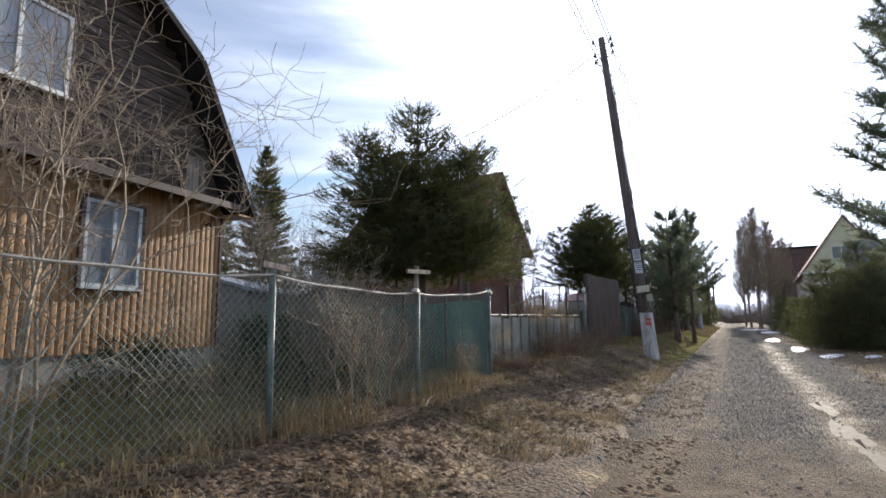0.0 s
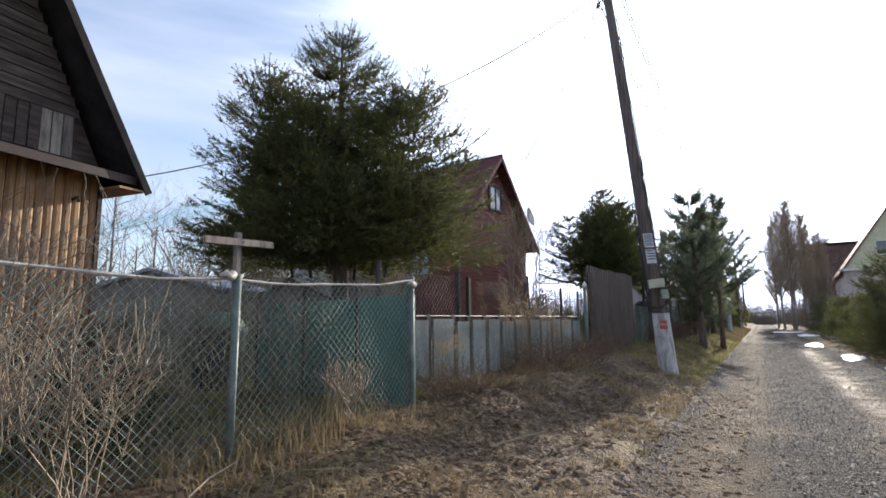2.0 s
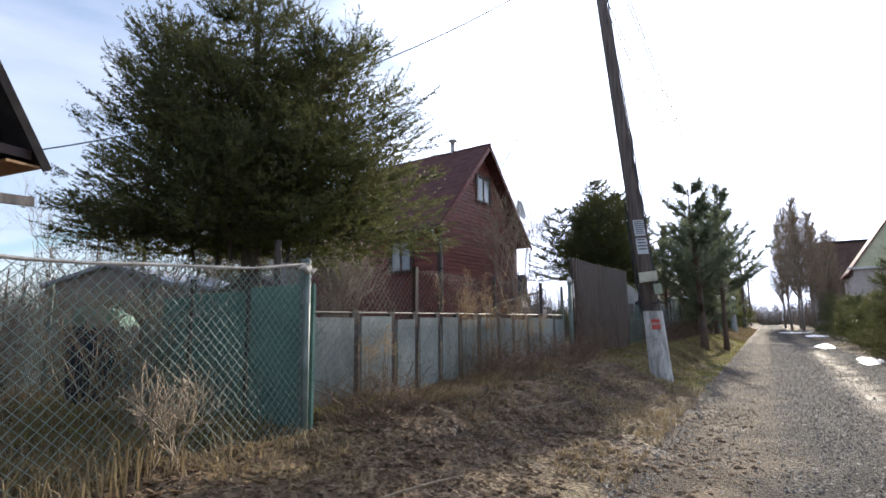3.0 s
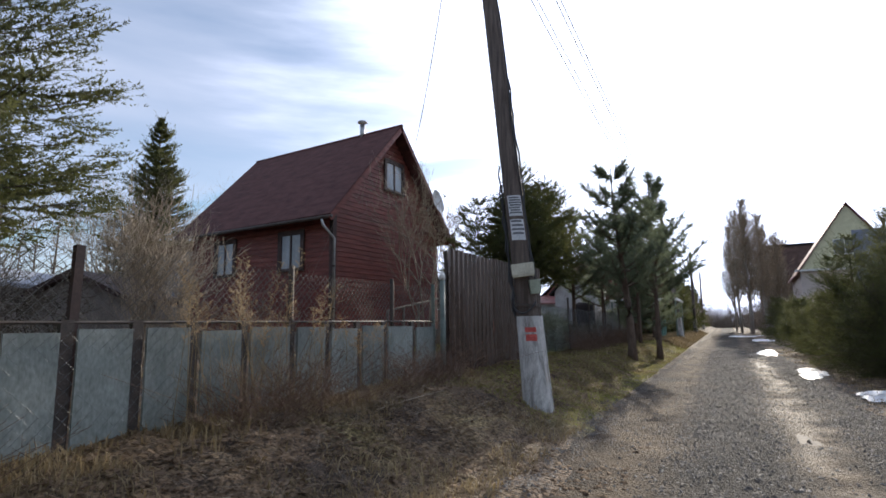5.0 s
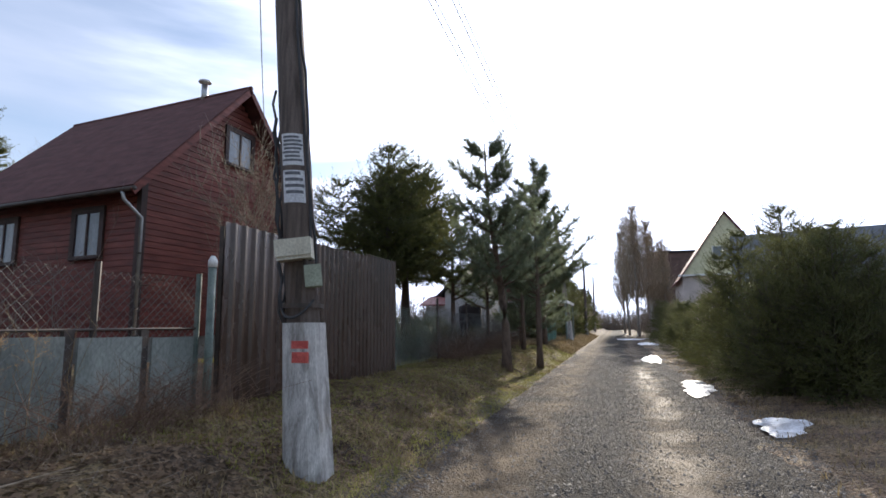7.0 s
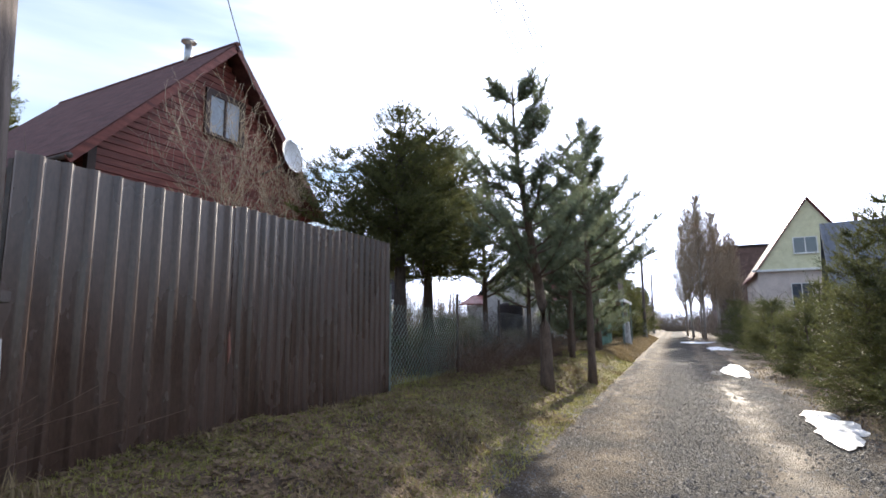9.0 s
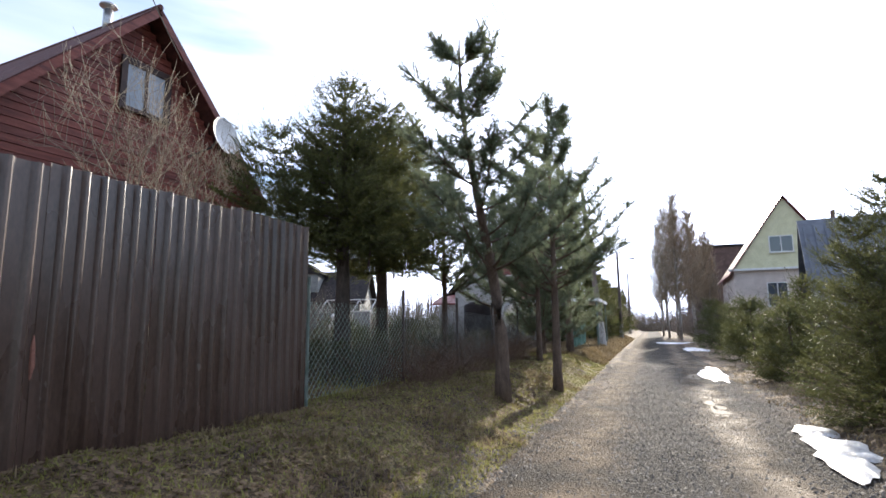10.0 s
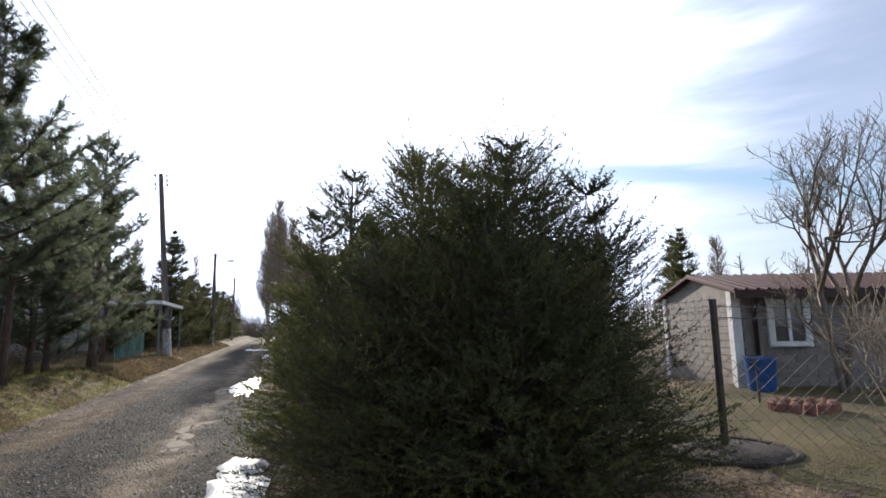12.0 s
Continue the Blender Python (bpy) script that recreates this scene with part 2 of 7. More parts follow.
M = {
    "wood_orange": material("stained_orange_wood", [(0.20, 0.098, 0.037), (0.32, 0.17, 0.066), (0.41, 0.235, 0.105)], 2.5, 0.6, 0.3, 40, stretch=(6, 6, 0.6), vary=0.16),
    "wood_dark": material("old_dark_wood", [(0.035, 0.024, 0.018), (0.075, 0.052, 0.04), (0.13, 0.10, 0.08)], 3, 0.8, 0.4, 45, stretch=(4, 0.6, 5), vary=0.22),
    "wood_grey": material("weathered_grey_wood", [(0.10, 0.085, 0.07), (0.24, 0.20, 0.165), (0.33, 0.28, 0.23)], 4, 0.85, 0.4, 50, stretch=(4, 4, 0.7), vary=0.2),
    "wood_red": material("red_brown_stained_board", [(0.10, 0.025, 0.018), (0.17, 0.043, 0.030), (0.22, 0.066, 0.047)], 2.4, 0.6, 0.3, 45, stretch=(0.7, 0.7, 5), vary=0.13),
    "red_trim": material("dark_brown_trim", [(0.035, 0.02, 0.017), (0.07, 0.038, 0.03)], 3, 0.6, 0.2, 50),
    "roof_dark": material("dark_roof_felt", [(0.025, 0.022, 0.022), (0.05, 0.043, 0.042)], 3, 0.9, 0.4, 80, spec=0.1),
    "roof_brown": material("brown_bitumen_shingle", [(0.058, 0.019, 0.017), (0.088, 0.031, 0.027), (0.115, 0.045, 0.039)], 2.2, 0.85, 0.5, 90, stretch=(1, 1, 3)),
    "concrete": material("grey_concrete", [(0.17, 0.165, 0.15), (0.30, 0.29, 0.26)], 2.5, 0.9, 0.4, 60),
    "whitewash": material("whitewashed_concrete", [(0.17, 0.15, 0.135), (0.44, 0.425, 0.40), (0.62, 0.60, 0.57)], 4.5, 0.85, 0.5, 55, stretch=(1.6, 1.6, 0.5), distort=1.2),
    "pole_wood": material("old_pole_timber", [(0.07, 0.055, 0.047), (0.14, 0.11, 0.095), (0.19, 0.155, 0.135)], 3, 0.85, 0.5, 50, stretch=(7, 7, 0.5)),
    "panel": material("blue_grey_sheet_panel", [(0.145, 0.163, 0.147), (0.215, 0.235, 0.212), (0.27, 0.29, 0.262)], 2.2, 0.6, 0.15, 40, stretch=(1, 1, 0.5), vary=0.12, distort=0.7),
    "profile": material("brown_profiled_steel", [(0.054, 0.031, 0.022), (0.076, 0.045, 0.033), (0.10, 0.062, 0.047)], 1.6, 0.22, 0.06, 45, spec=0.65, stretch=(1, 1, 0.4), rough_to=0.34, vary=0.08),
    "post_green": material("green_painted_steel", [(0.085, 0.115, 0.10), (0.14, 0.18, 0.155), (0.22, 0.25, 0.225)], 6, 0.5, 0.2, 60),
    # green and rusty wire: translucency added so strands facing away from the sun brighten
    "wire": leaf_material("green_coated_wire", (0.25, 0.33, 0.28), (0.44, 0.52, 0.46), 0.45, 1.0, 0.5),
    "wire_zinc": material("zinc_wire", [(0.14, 0.15, 0.15), (0.26, 0.27, 0.27)], 5, 0.5, 0.0, 30, metal=0.5),
    "wire_rust": leaf_material("rusty_dark_wire", (0.15, 0.14, 0.12), (0.30, 0.28, 0.245), 0.4, 1.0, 0.6),
    "cable": material("dark_cable", [(0.03, 0.03, 0.032), (0.05, 0.05, 0.052)], 5, 0.6, 0.0, 30),
    "tape": material("dirty_white_tape", [(0.33, 0.29, 0.24), (0.56, 0.51, 0.44)], 9, 0.6, 0.2, 50),
    "green_sheet": material("green_garden_netting", [(0.09, 0.19, 0.15), (0.16, 0.29, 0.23)], 3, 0.6, 0.2, 40),
    "white_frame": material("white_window_paint", [(0.62, 0.61, 0.58), (0.80, 0.79, 0.76)], 5, 0.45, 0.1, 60),
    "grey_frame": material("grey_blue_window_paint", [(0.36, 0.39, 0.40), (0.52, 0.55, 0.56)], 5, 0.5, 0.15, 60),
    "dark_metal": material("dark_rusty_steel", [(0.04, 0.032, 0.028), (0.09, 0.066, 0.052)], 8, 0.6, 0.2, 60),
    "zinc": material("galvanised_steel", [(0.36, 0.37, 0.37), (0.52, 0.53, 0.53)], 6, 0.35, 0.1, 60, metal=0.8),
    "porcelain": material("glazed_insulator", [(0.09, 0.06, 0.05), (0.16, 0.11, 0.09)], 5, 0.2, 0.0, 30, spec=0.7),
    "box_cream": material("cream_plastic_box", [(0.46, 0.43, 0.33), (0.60, 0.57, 0.46)], 5, 0.5, 0.1, 60),
    "box_green": material("pale_green_steel_box", [(0.24, 0.27, 0.20), (0.36, 0.39, 0.30)], 5, 0.5, 0.1, 60),
    "paper": material("weathered_paper", [(0.55, 0.56, 0.58), (0.74, 0.75, 0.76)], 9, 0.8, 0.1, 60),
    "ink": material("faded_print", [(0.10, 0.105, 0.12), (0.19, 0.195, 0.21)], 30, 0.8, 0.0, 60),
    "red_paint": material("red_paint_mark", [(0.42, 0.06, 0.05), (0.62, 0.13, 0.11)], 14, 0.7, 0.1, 60),
    "dish": material("pale_grey_dish_paint", [(0.62, 0.62, 0.62), (0.78, 0.78, 0.78)], 4, 0.5, 0.05, 40),
    "snow": material("old_granular_snow", [(0.34, 0.33, 0.32), (0.66, 0.66, 0.67), (0.82, 0.83, 0.85)], 5, 0.5, 0.6, 60, bump_dist=0.02),
    "bark_spruce": material("spruce_bark", [(0.055, 0.042, 0.034), (0.12, 0.092, 0.075)], 6, 0.9, 0.8, 30, stretch=(2, 2, 0.6), bump_dist=0.03),
    "bark_pine": material("young_pine_bark", [(0.085, 0.058, 0.042), (0.17, 0.12, 0.088)], 6, 0.9, 0.8, 30, stretch=(2, 2, 0.6), bump_dist=0.03),
    "bark_grey": material("grey_brown_twig_bark", [(0.14, 0.11, 0.085), (0.27, 0.225, 0.18)], 6, 0.8, 0.2, 40),
    "bark_birch": material("birch_bark", [(0.25, 0.22, 0.19), (0.50, 0.47, 0.43)], 3, 0.8, 0.2, 30, stretch=(1, 1, 4)),
    "bark_warm": material("warm_brown_twig_bark", [(0.23, 0.175, 0.12), (0.40, 0.325, 0.235)], 6, 0.8, 0.2, 40),
    "needles": leaf_material("spruce_needles", (0.050, 0.062, 0.027), (0.17, 0.17, 0.056), 0.55),
    "needles_young": leaf_material("young_spruce_needles", (0.052, 0.066, 0.029), (0.175, 0.172, 0.060), 0.5, 2.0),
    "needles_pine": leaf_material("pine_needles", (0.105, 0.135, 0.092), (0.25, 0.28, 0.165), 0.6),
    "juniper": leaf_material("dark_shrub_leaves", (0.028, 0.040, 0.018), (0.085, 0.09, 0.038), 0.35),
    "straw": leaf_material("dry_grass", (0.15, 0.105, 0.055), (0.40, 0.31, 0.17), 0.35, 0.8, 0.7),
    "green_grass": leaf_material("short_green_grass", (0.17, 0.17, 0.045), (0.44, 0.41, 0.13), 0.5, 0.8, 0.7),
    "litter": leaf_material("fallen_leaves", (0.055, 0.033, 0.022), (0.36, 0.255, 0.16), 0.4, 1.0, 0.8),
    "stem_dark": material("dark_brown_stems", [(0.06, 0.05, 0.038), (0.15, 0.125, 0.09)], 2, 0.85, 0.1, 40),
    "plume": leaf_material("dry_reed_plume", (0.30, 0.20, 0.11), (0.55, 0.42, 0.26), 0.4, 2.0, 0.8),
    "gravel": material("gravel_stones", [(0.062, 0.055, 0.049), (0.112, 0.10, 0.089), (0.20, 0.183, 0.16)], 9, 0.8, 0.2, 90, spec=0.3),
    "yellow_wall": material("pale_yellow_siding", [(0.55, 0.52, 0.32), (0.66, 0.63, 0.42)], 2, 0.6, 0.1, 40),
    "pink_wall": material("pale_pink_plaster", [(0.50, 0.42, 0.37), (0.62, 0.53, 0.47)], 2, 0.8, 0.1, 40),
    "brick_dark": material("dark_brick_wall", [(0.10, 0.065, 0.055), (0.17, 0.11, 0.095)], 2, 0.85, 0.2, 30),
    "roof_blue": material("grey_blue_corrugated_sheet", [(0.07, 0.08, 0.10), (0.13, 0.145, 0.175)], 2, 0.5, 0.1, 30),
    "roof_pale": material("pale_grey_sheet_roof", [(0.22, 0.24, 0.27), (0.34, 0.36, 0.40)], 2, 0.5, 0.1, 30),
    "bin_blue": material("dark_blue_plastic", [(0.018, 0.03, 0.05), (0.035, 0.05, 0.08)], 3, 0.5, 0.1, 40),
    "roof_maroon": material("maroon_metal_tile", [(0.06, 0.02, 0.024), (0.10, 0.034, 0.038)], 2, 0.7, 0.1, 30, spec=0.25),
    "siding_beige": material("beige_block_siding", [(0.20, 0.17, 0.15), (0.29, 0.255, 0.228)], 4, 0.7, 0.2, 50, vary=0.07),
    "barrel_blue": material("blue_plastic", [(0.02, 0.075, 0.24), (0.04, 0.12, 0.34)], 4, 0.4, 0.05, 40),
    "grey_house": material("grey_painted_boards", [(0.15, 0.155, 0.15), (0.25, 0.25, 0.235)], 2, 0.8, 0.2, 40),
    "white_wall": material("chalky_white_wall", [(0.34, 0.335, 0.32), (0.48, 0.47, 0.45)], 2, 0.8, 0.15, 40),
    "red_roof": material("dull_red_sheet_roof", [(0.16, 0.05, 0.045), (0.26, 0.09, 0.08)], 2, 0.6, 0.1, 40),
    "clay_edging": material("terracotta_edging", [(0.20, 0.085, 0.06), (0.30, 0.14, 0.10)], 6, 0.8, 0.2, 50),
    "bramble": material("dead_bramble_stems", [(0.10, 0.058, 0.038), (0.21, 0.135, 0.09)], 3, 0.85, 0.1, 40),
    "clod": material("dry_brown_clods", [(0.085, 0.055, 0.035), (0.17, 0.115, 0.07), (0.25, 0.18, 0.115)], 5, 0.95, 0.8, 45, bump_dist=0.02, spec=0.1),
    "soil": material("dark_wet_soil", [(0.03, 0.024, 0.018), (0.075, 0.058, 0.043)], 6, 0.85, 0.8, 40, bump_dist=0.03),
    "glass": glass_material("window_glass", (0.05, 0.06, 0.07)),
    "curtain": material("pale_curtain_behind_glass", [(0.17, 0.19, 0.21), (0.30, 0.33, 0.36)], 1.2, 0.12, 0.0, 30, stretch=(2, 2, 0.3), spec=0.9),
    "water": material("wet_mud_film", [(0.15, 0.12, 0.09), (0.22, 0.18, 0.135)], 2.0, 0.74, 0.15, 30, spec=0.06),
    "far_wood": leaf_material("distant_twigs", (0.10, 0.085, 0.07), (0.24, 0.20, 0.165), 0.3, 0.15, 0.8),
}


def ground_material():
    """Verge: thatch of dead grass, mud and greener turf."""
    m = material("dead_grass_and_mud", [(0.085, 0.051, 0.030), (0.18, 0.117, 0.064), (0.27, 0.195, 0.10)], 0.9, 0.9, 1.0, 26, distort=0.8, bump_dist=0.05)
    nt = m.node_tree
    N, L = nt.nodes.new, nt.links.new
    p = nt.nodes["Principled BSDF"]
    old = p.inputs["Base Color"].links[0].from_socket
    tc = N("ShaderNodeTexCoord")
    n = N("ShaderNodeTexNoise")
    n.inputs["Scale"].default_value, n.inputs["Detail"].default_value = 0.45, 6
    L(tc.outputs["Object"], n.inputs["Vector"])
    r = N("ShaderNodeMapRange")
    r.inputs["From Min"].default_value, r.inputs["From Max"].default_value = 0.52, 0.66
    r.inputs["To Max"].default_value = 0.6
    L(n.outputs["Fac"], r.inputs["Value"])
    mix = N("ShaderNodeMix")
    mix.data_type = "RGBA"
    mix.inputs["B"].default_value = (0.19, 0.17, 0.055, 1)
    L(r.outputs["Result"], mix.inputs["Factor"])
    L(old, mix.inputs["A"])
    n3 = N("ShaderNodeTexNoise")
    n3.inputs["Scale"].default_value, n3.inputs["Detail"].default_value, n3.inputs["Distortion"].default_value = 1.7, 7, 0.6
    L(tc.outputs["Object"], n3.inputs["Vector"])
    r3 = N("ShaderNodeMapRange")
    r3.inputs["From Min"].default_value, r3.inputs["From Max"].default_value = 0.40, 0.66
    r3.inputs["To Max"].default_value = 0.9
    L(n3.outputs["Fac"], r3.inputs["Value"])
    mix3 = N("ShaderNodeMix")
    mix3.data_type = "RGBA"
    mix3.inputs["B"].default_value = (0.062, 0.041, 0.028, 1)
    L(r3.outputs["Result"], mix3.inputs["Factor"])
    L(mix.outputs["Result"], mix3.inputs["A"])
    speck = N("ShaderNodeTexVoronoi")
    speck.inputs["Scale"].default_value = 46
    L(tc.outputs["Object"], speck.inputs["Vector"])
    lift = N("ShaderNodeMapRange")
    lift.inputs["From Min"].default_value, lift.inputs["From Max"].default_value = 0.15, 0.9
    lift.inputs["To Min"].default_value, lift.inputs["To Max"].default_value = 0.5, 1.55
    tint = N("ShaderNodeSeparateColor")
    L(speck.outputs["Color"], tint.inputs["Color"])
    L(tint.outputs["Red"], lift.inputs["Value"])
    flecks = N("ShaderNodeVectorMath")
    flecks.operation = "SCALE"
    L(mix3.outputs["Result"], flecks.inputs[0])
    L(lift.outputs["Result"], flecks.inputs["Scale"])
    L(flecks.outputs["Vector"], p.inputs["Base Color"])
    return m


def road_material():
    """Packed gravel with sandy and wet wheel tracks along y."""
    m = material("gravel_road", [(0.036, 0.031, 0.027), (0.066, 0.057, 0.048), (0.10, 0.087, 0.072)], 1.2, 0.9, 1.0, 38, distort=0.5, bump_dist=0.05, spec=0.12)
    nt = m.node_tree
    N, L = nt.nodes.new, nt.links.new
    p = nt.nodes["Principled BSDF"]
    old = p.inputs["Base Color"].links[0].from_socket
    tc = N("ShaderNodeTexCoord")
    sep = N("ShaderNodeSeparateXYZ")
    L(tc.outputs["Object"], sep.inputs["Vector"])
    n = N("ShaderNodeTexNoise")
    n.inputs["Scale"].default_value, n.inputs["Detail"].default_value = 0.9, 5
    L(tc.outputs["Object"], n.inputs["Vector"])
    stones = N("ShaderNodeTexVoronoi")
    stones.inputs["Scale"].default_value = 52
    L(tc.outputs["Object"], stones.inputs["Vector"])
    dim = N("ShaderNodeMapRange")
    dim.inputs["From Max"].default_value = 0.5
    dim.inputs["To Min"].default_value, dim.inputs["To Max"].default_value = 1.25, 0.55
    L(stones.outputs["Distance"], dim.inputs["Value"])
    scaled = N("ShaderNodeVectorMath")
    scaled.operation = "SCALE"
    L(old, scaled.inputs[0])
    L(dim.outputs["Result"], scaled.inputs["Scale"])

    bent = N("ShaderNodeMath")
    bent.operation = "MULTIPLY_ADD"
    bent.inputs[1].default_value = 1.1
    n6 = N("ShaderNodeTexNoise")
    n6.inputs["Scale"].default_value, n6.inputs["Detail"].default_value = 0.8, 7
    L(tc.outputs["Object"], n6.inputs["Vector"])
    L(n6.outputs["Fac"], bent.inputs[0])
    back = N("ShaderNodeMath")
    back.operation = "SUBTRACT"
    back.inputs[1].default_value = 0.55
    L(sep.outputs["X"], back.inputs[0])
    L(back.outputs["Value"], bent.inputs[2])
    across = bent.outputs["Value"]

    def track(centre, width, low, high, drift=0.0):
        d = N("ShaderNodeMath")
        d.operation = "MULTIPLY_ADD"
        d.inputs[1].default_value, d.inputs[2].default_value = -drift, -centre
        L(sep.outputs["Y"], d.inputs[0])
        e = N("ShaderNodeMath")
        L(across, e.inputs[0])
        L(d.outputs["Value"], e.inputs[1])
        d = e
        a = N("ShaderNodeMath")
        a.operation = "ABSOLUTE"
        L(d.outputs["Value"], a.inputs[0])
        w = N("ShaderNodeMapRange")
        w.inputs["From Min"].default_value, w.inputs["From Max"].default_value = width, 0.0
        L(a.outputs["Value"], w.inputs["Value"])
        k = N("ShaderNodeMapRange")
        k.inputs["From Min"].default_value, k.inputs["From Max"].default_value = low, high
        L(n.outputs["Fac"], k.inputs["Value"])
        o = N("ShaderNodeMath")
        o.operation = "MULTIPLY"
        o.use_clamp = True
        L(w.outputs["Result"], o.inputs[0])
        L(k.outputs["Result"], o.inputs[1])
        return o.outputs["Value"]

    sand_l, sand_r = track(-0.6, 0.7, 0.25, 0.42), track(0.95, 0.5, 0.28, 0.46, 0.011)
    total = N("ShaderNodeMath")
    total.operation = "ADD"
    total.use_clamp = True
    L(sand_l, total.inputs[0])
    L(sand_r, total.inputs[1])
    # bare packed earth at the near end of the lane
    near = N("ShaderNodeMapRange")
    near.inputs["From Min"].default_value, near.inputs["From Max"].default_value = 7.2, 4.6
    bare = N("ShaderNodeMath")
    bare.operation = "MULTIPLY_ADD"
    bare.inputs[1].default_value = 3.0
    L(n.outputs["Fac"], bare.inputs[0])
    L(sep.outputs["Y"], bare.inputs[2])
    shift = N("ShaderNodeMath")
    shift.operation = "SUBTRACT"
    shift.inputs[1].default_value = 1.5
    L(bare.outputs["Value"], shift.inputs[0])
    L(shift.outputs["Value"], near.inputs["Value"])
    near.inputs["To Max"].default_value = 0.8
    sum2 = N("ShaderNodeMath")
    sum2.operation = "MAXIMUM"
    L(total.outputs["Value"], sum2.inputs[0])
    L(near.outputs["Result"], sum2.inputs[1])
    total = sum2
    mix = N("ShaderNodeMix")
    mix.data_type = "RGBA"
    mix.inputs["B"].default_value = (0.25, 0.19, 0.125, 1)
    L(total.outputs["Value"], mix.inputs["Factor"])
    n5 = N("ShaderNodeTexNoise")
    n5.inputs["Scale"].default_value, n5.inputs["Detail"].default_value, n5.inputs["Distortion"].default_value = 2.2, 6, 0.7
    L(tc.outputs["Object"], n5.inputs["Vector"])
    tone = N("ShaderNodeMapRange")
    tone.inputs["From Min"].default_value, tone.inputs["From Max"].default_value = 0.35, 0.65
    tone.inputs["To Min"].default_value, tone.inputs["To Max"].default_value = 0.55, 1.2
    L(n5.outputs["Fac"], tone.inputs["Value"])
    sand = N("ShaderNodeVectorMath")
    sand.operation = "SCALE"
    sand.inputs[0].default_value = (0.20, 0.148, 0.096)
    L(tone.outputs["Result"], sand.inputs["Scale"])
    L(sand.outputs["Vector"], mix.inputs["B"])
    L(scaled.outputs["Vector"], mix.inputs["A"])
    mud = N("ShaderNodeMix")
    mud.data_type = "RGBA"
    mud.inputs["B"].default_value = (0.105, 0.07, 0.043, 1)
    side_mud = N("ShaderNodeMath")
    side_mud.operation = "MAXIMUM"
    L(track(-1.6, 0.85, 0.36, 0.52), side_mud.inputs[0])
    L(track(2.5, 0.8, 0.36, 0.52), side_mud.inputs[1])
    L(side_mud.outputs["Value"], mud.inputs["Factor"])
    L(mix.outputs["Result"], mud.inputs["A"])
    L(mud.outputs["Result"], p.inputs["Base Color"])
    wet = track(0.95, 0.4, 0.40, 0.50, 0.011)
    rr = N("ShaderNodeMapRange")
    rr.inputs["To Min"].default_value, rr.inputs["To Max"].default_value = 0.9, 0.72
    L(wet, rr.inputs["Value"])
    L(rr.outputs["Result"], p.inputs["Roughness"])
    return m


M["ground"] = ground_material()
M["road"] = road_material()
M["lawn"] = material("spring_lawn", [(0.05, 0.04, 0.013), (0.10, 0.078, 0.025), (0.15, 0.115, 0.04)], 0.8, 0.9, 0.8, 30, bump_dist=0.04)


# ---- mesh helpers ----
class Shape:
    """Collects vertices and faces of one mesh."""

    def __init__(self):
        self.v, self.f = [], []

    def add(self, verts, faces):
        k = len(self.v)
        self.v += [tuple(p) for p in verts]
        self.f += [tuple(i + k for i in q) for q in faces]
        return self

    def box(self, lo, hi, m=None):
        (a, b, c), (d, e, f) = lo, hi
        v = [Vector(p) for p in ((a, b, c), (d, b, c), (d, e, c), (a, e, c), (a, b, f), (d, b, f), (d, e, f), (a, e, f))]
        if m:
            v = [m @ p for p in v]
        return self.add(v, [(3, 2, 1, 0), (4, 5, 6, 7), (0, 1, 5, 4), (1, 2, 6, 5), (2, 3, 7, 6), (3, 0, 4, 7)])

    def prism(self, outline, depth, m=None):
        """Extrudes an outline in the local xy plane along z by depth."""
        n = len(outline)
        v = [Vector((x, y, 0)) for x, y in outline] + [Vector((x, y, depth)) for x, y in outline]
        if m:
            v = [m @ p for p in v]
        return self.add(v, [tuple(range(n - 1, -1, -1)), tuple(range(n, 2 * n))] + [(i, (i + 1) % n, n + (i + 1) % n, n + i) for i in range(n)])

    def tube(self, path, radii, sides=8, caps=True):
        path = [Vector(p) for p in path]
        if not isinstance(radii, (list, tuple)):
            radii = [radii] * len(path)
        rings = []
        for i, p in enumerate(path):
            d = (path[min(i + 1, len(path) - 1)] - path[max(i - 1, 0)]).normalized()
            u = d.orthogonal().normalized() if abs(d.z) > 0.9 else d.cross(Vector((0, 0, 1))).normalized()
            if abs(d.z) > 0.9:
                u = (Vector((1, 0, 0)) - d * d.x).normalized()
            w = d.cross(u)
            rings.append([p + (u * math.cos(2 * math.pi * k / sides) + w * math.sin(2 * math.pi * k / sides)) * radii[i] for k in range(sides)])
        v = [q for r in rings for q in r]
        f = [(i * sides + k, i * sides + (k + 1) % sides, (i + 1) * sides + (k + 1) % sides, (i + 1) * sides + k) for i in range(len(path) - 1) for k in range(sides)]
        if caps:
            f += [tuple(range(sides - 1, -1, -1)), tuple(range((len(path) - 1) * sides, len(path) * sides))]
        return self.add(v, f)

    def mesh(self, name, mat, smooth=False):
        me = bpy.data.meshes.new(name)
        me.from_pydata(self.v, [], self.f)
        me.materials.append(mat)
        if smooth:
            me.shade_smooth()
        me.update()
        return me


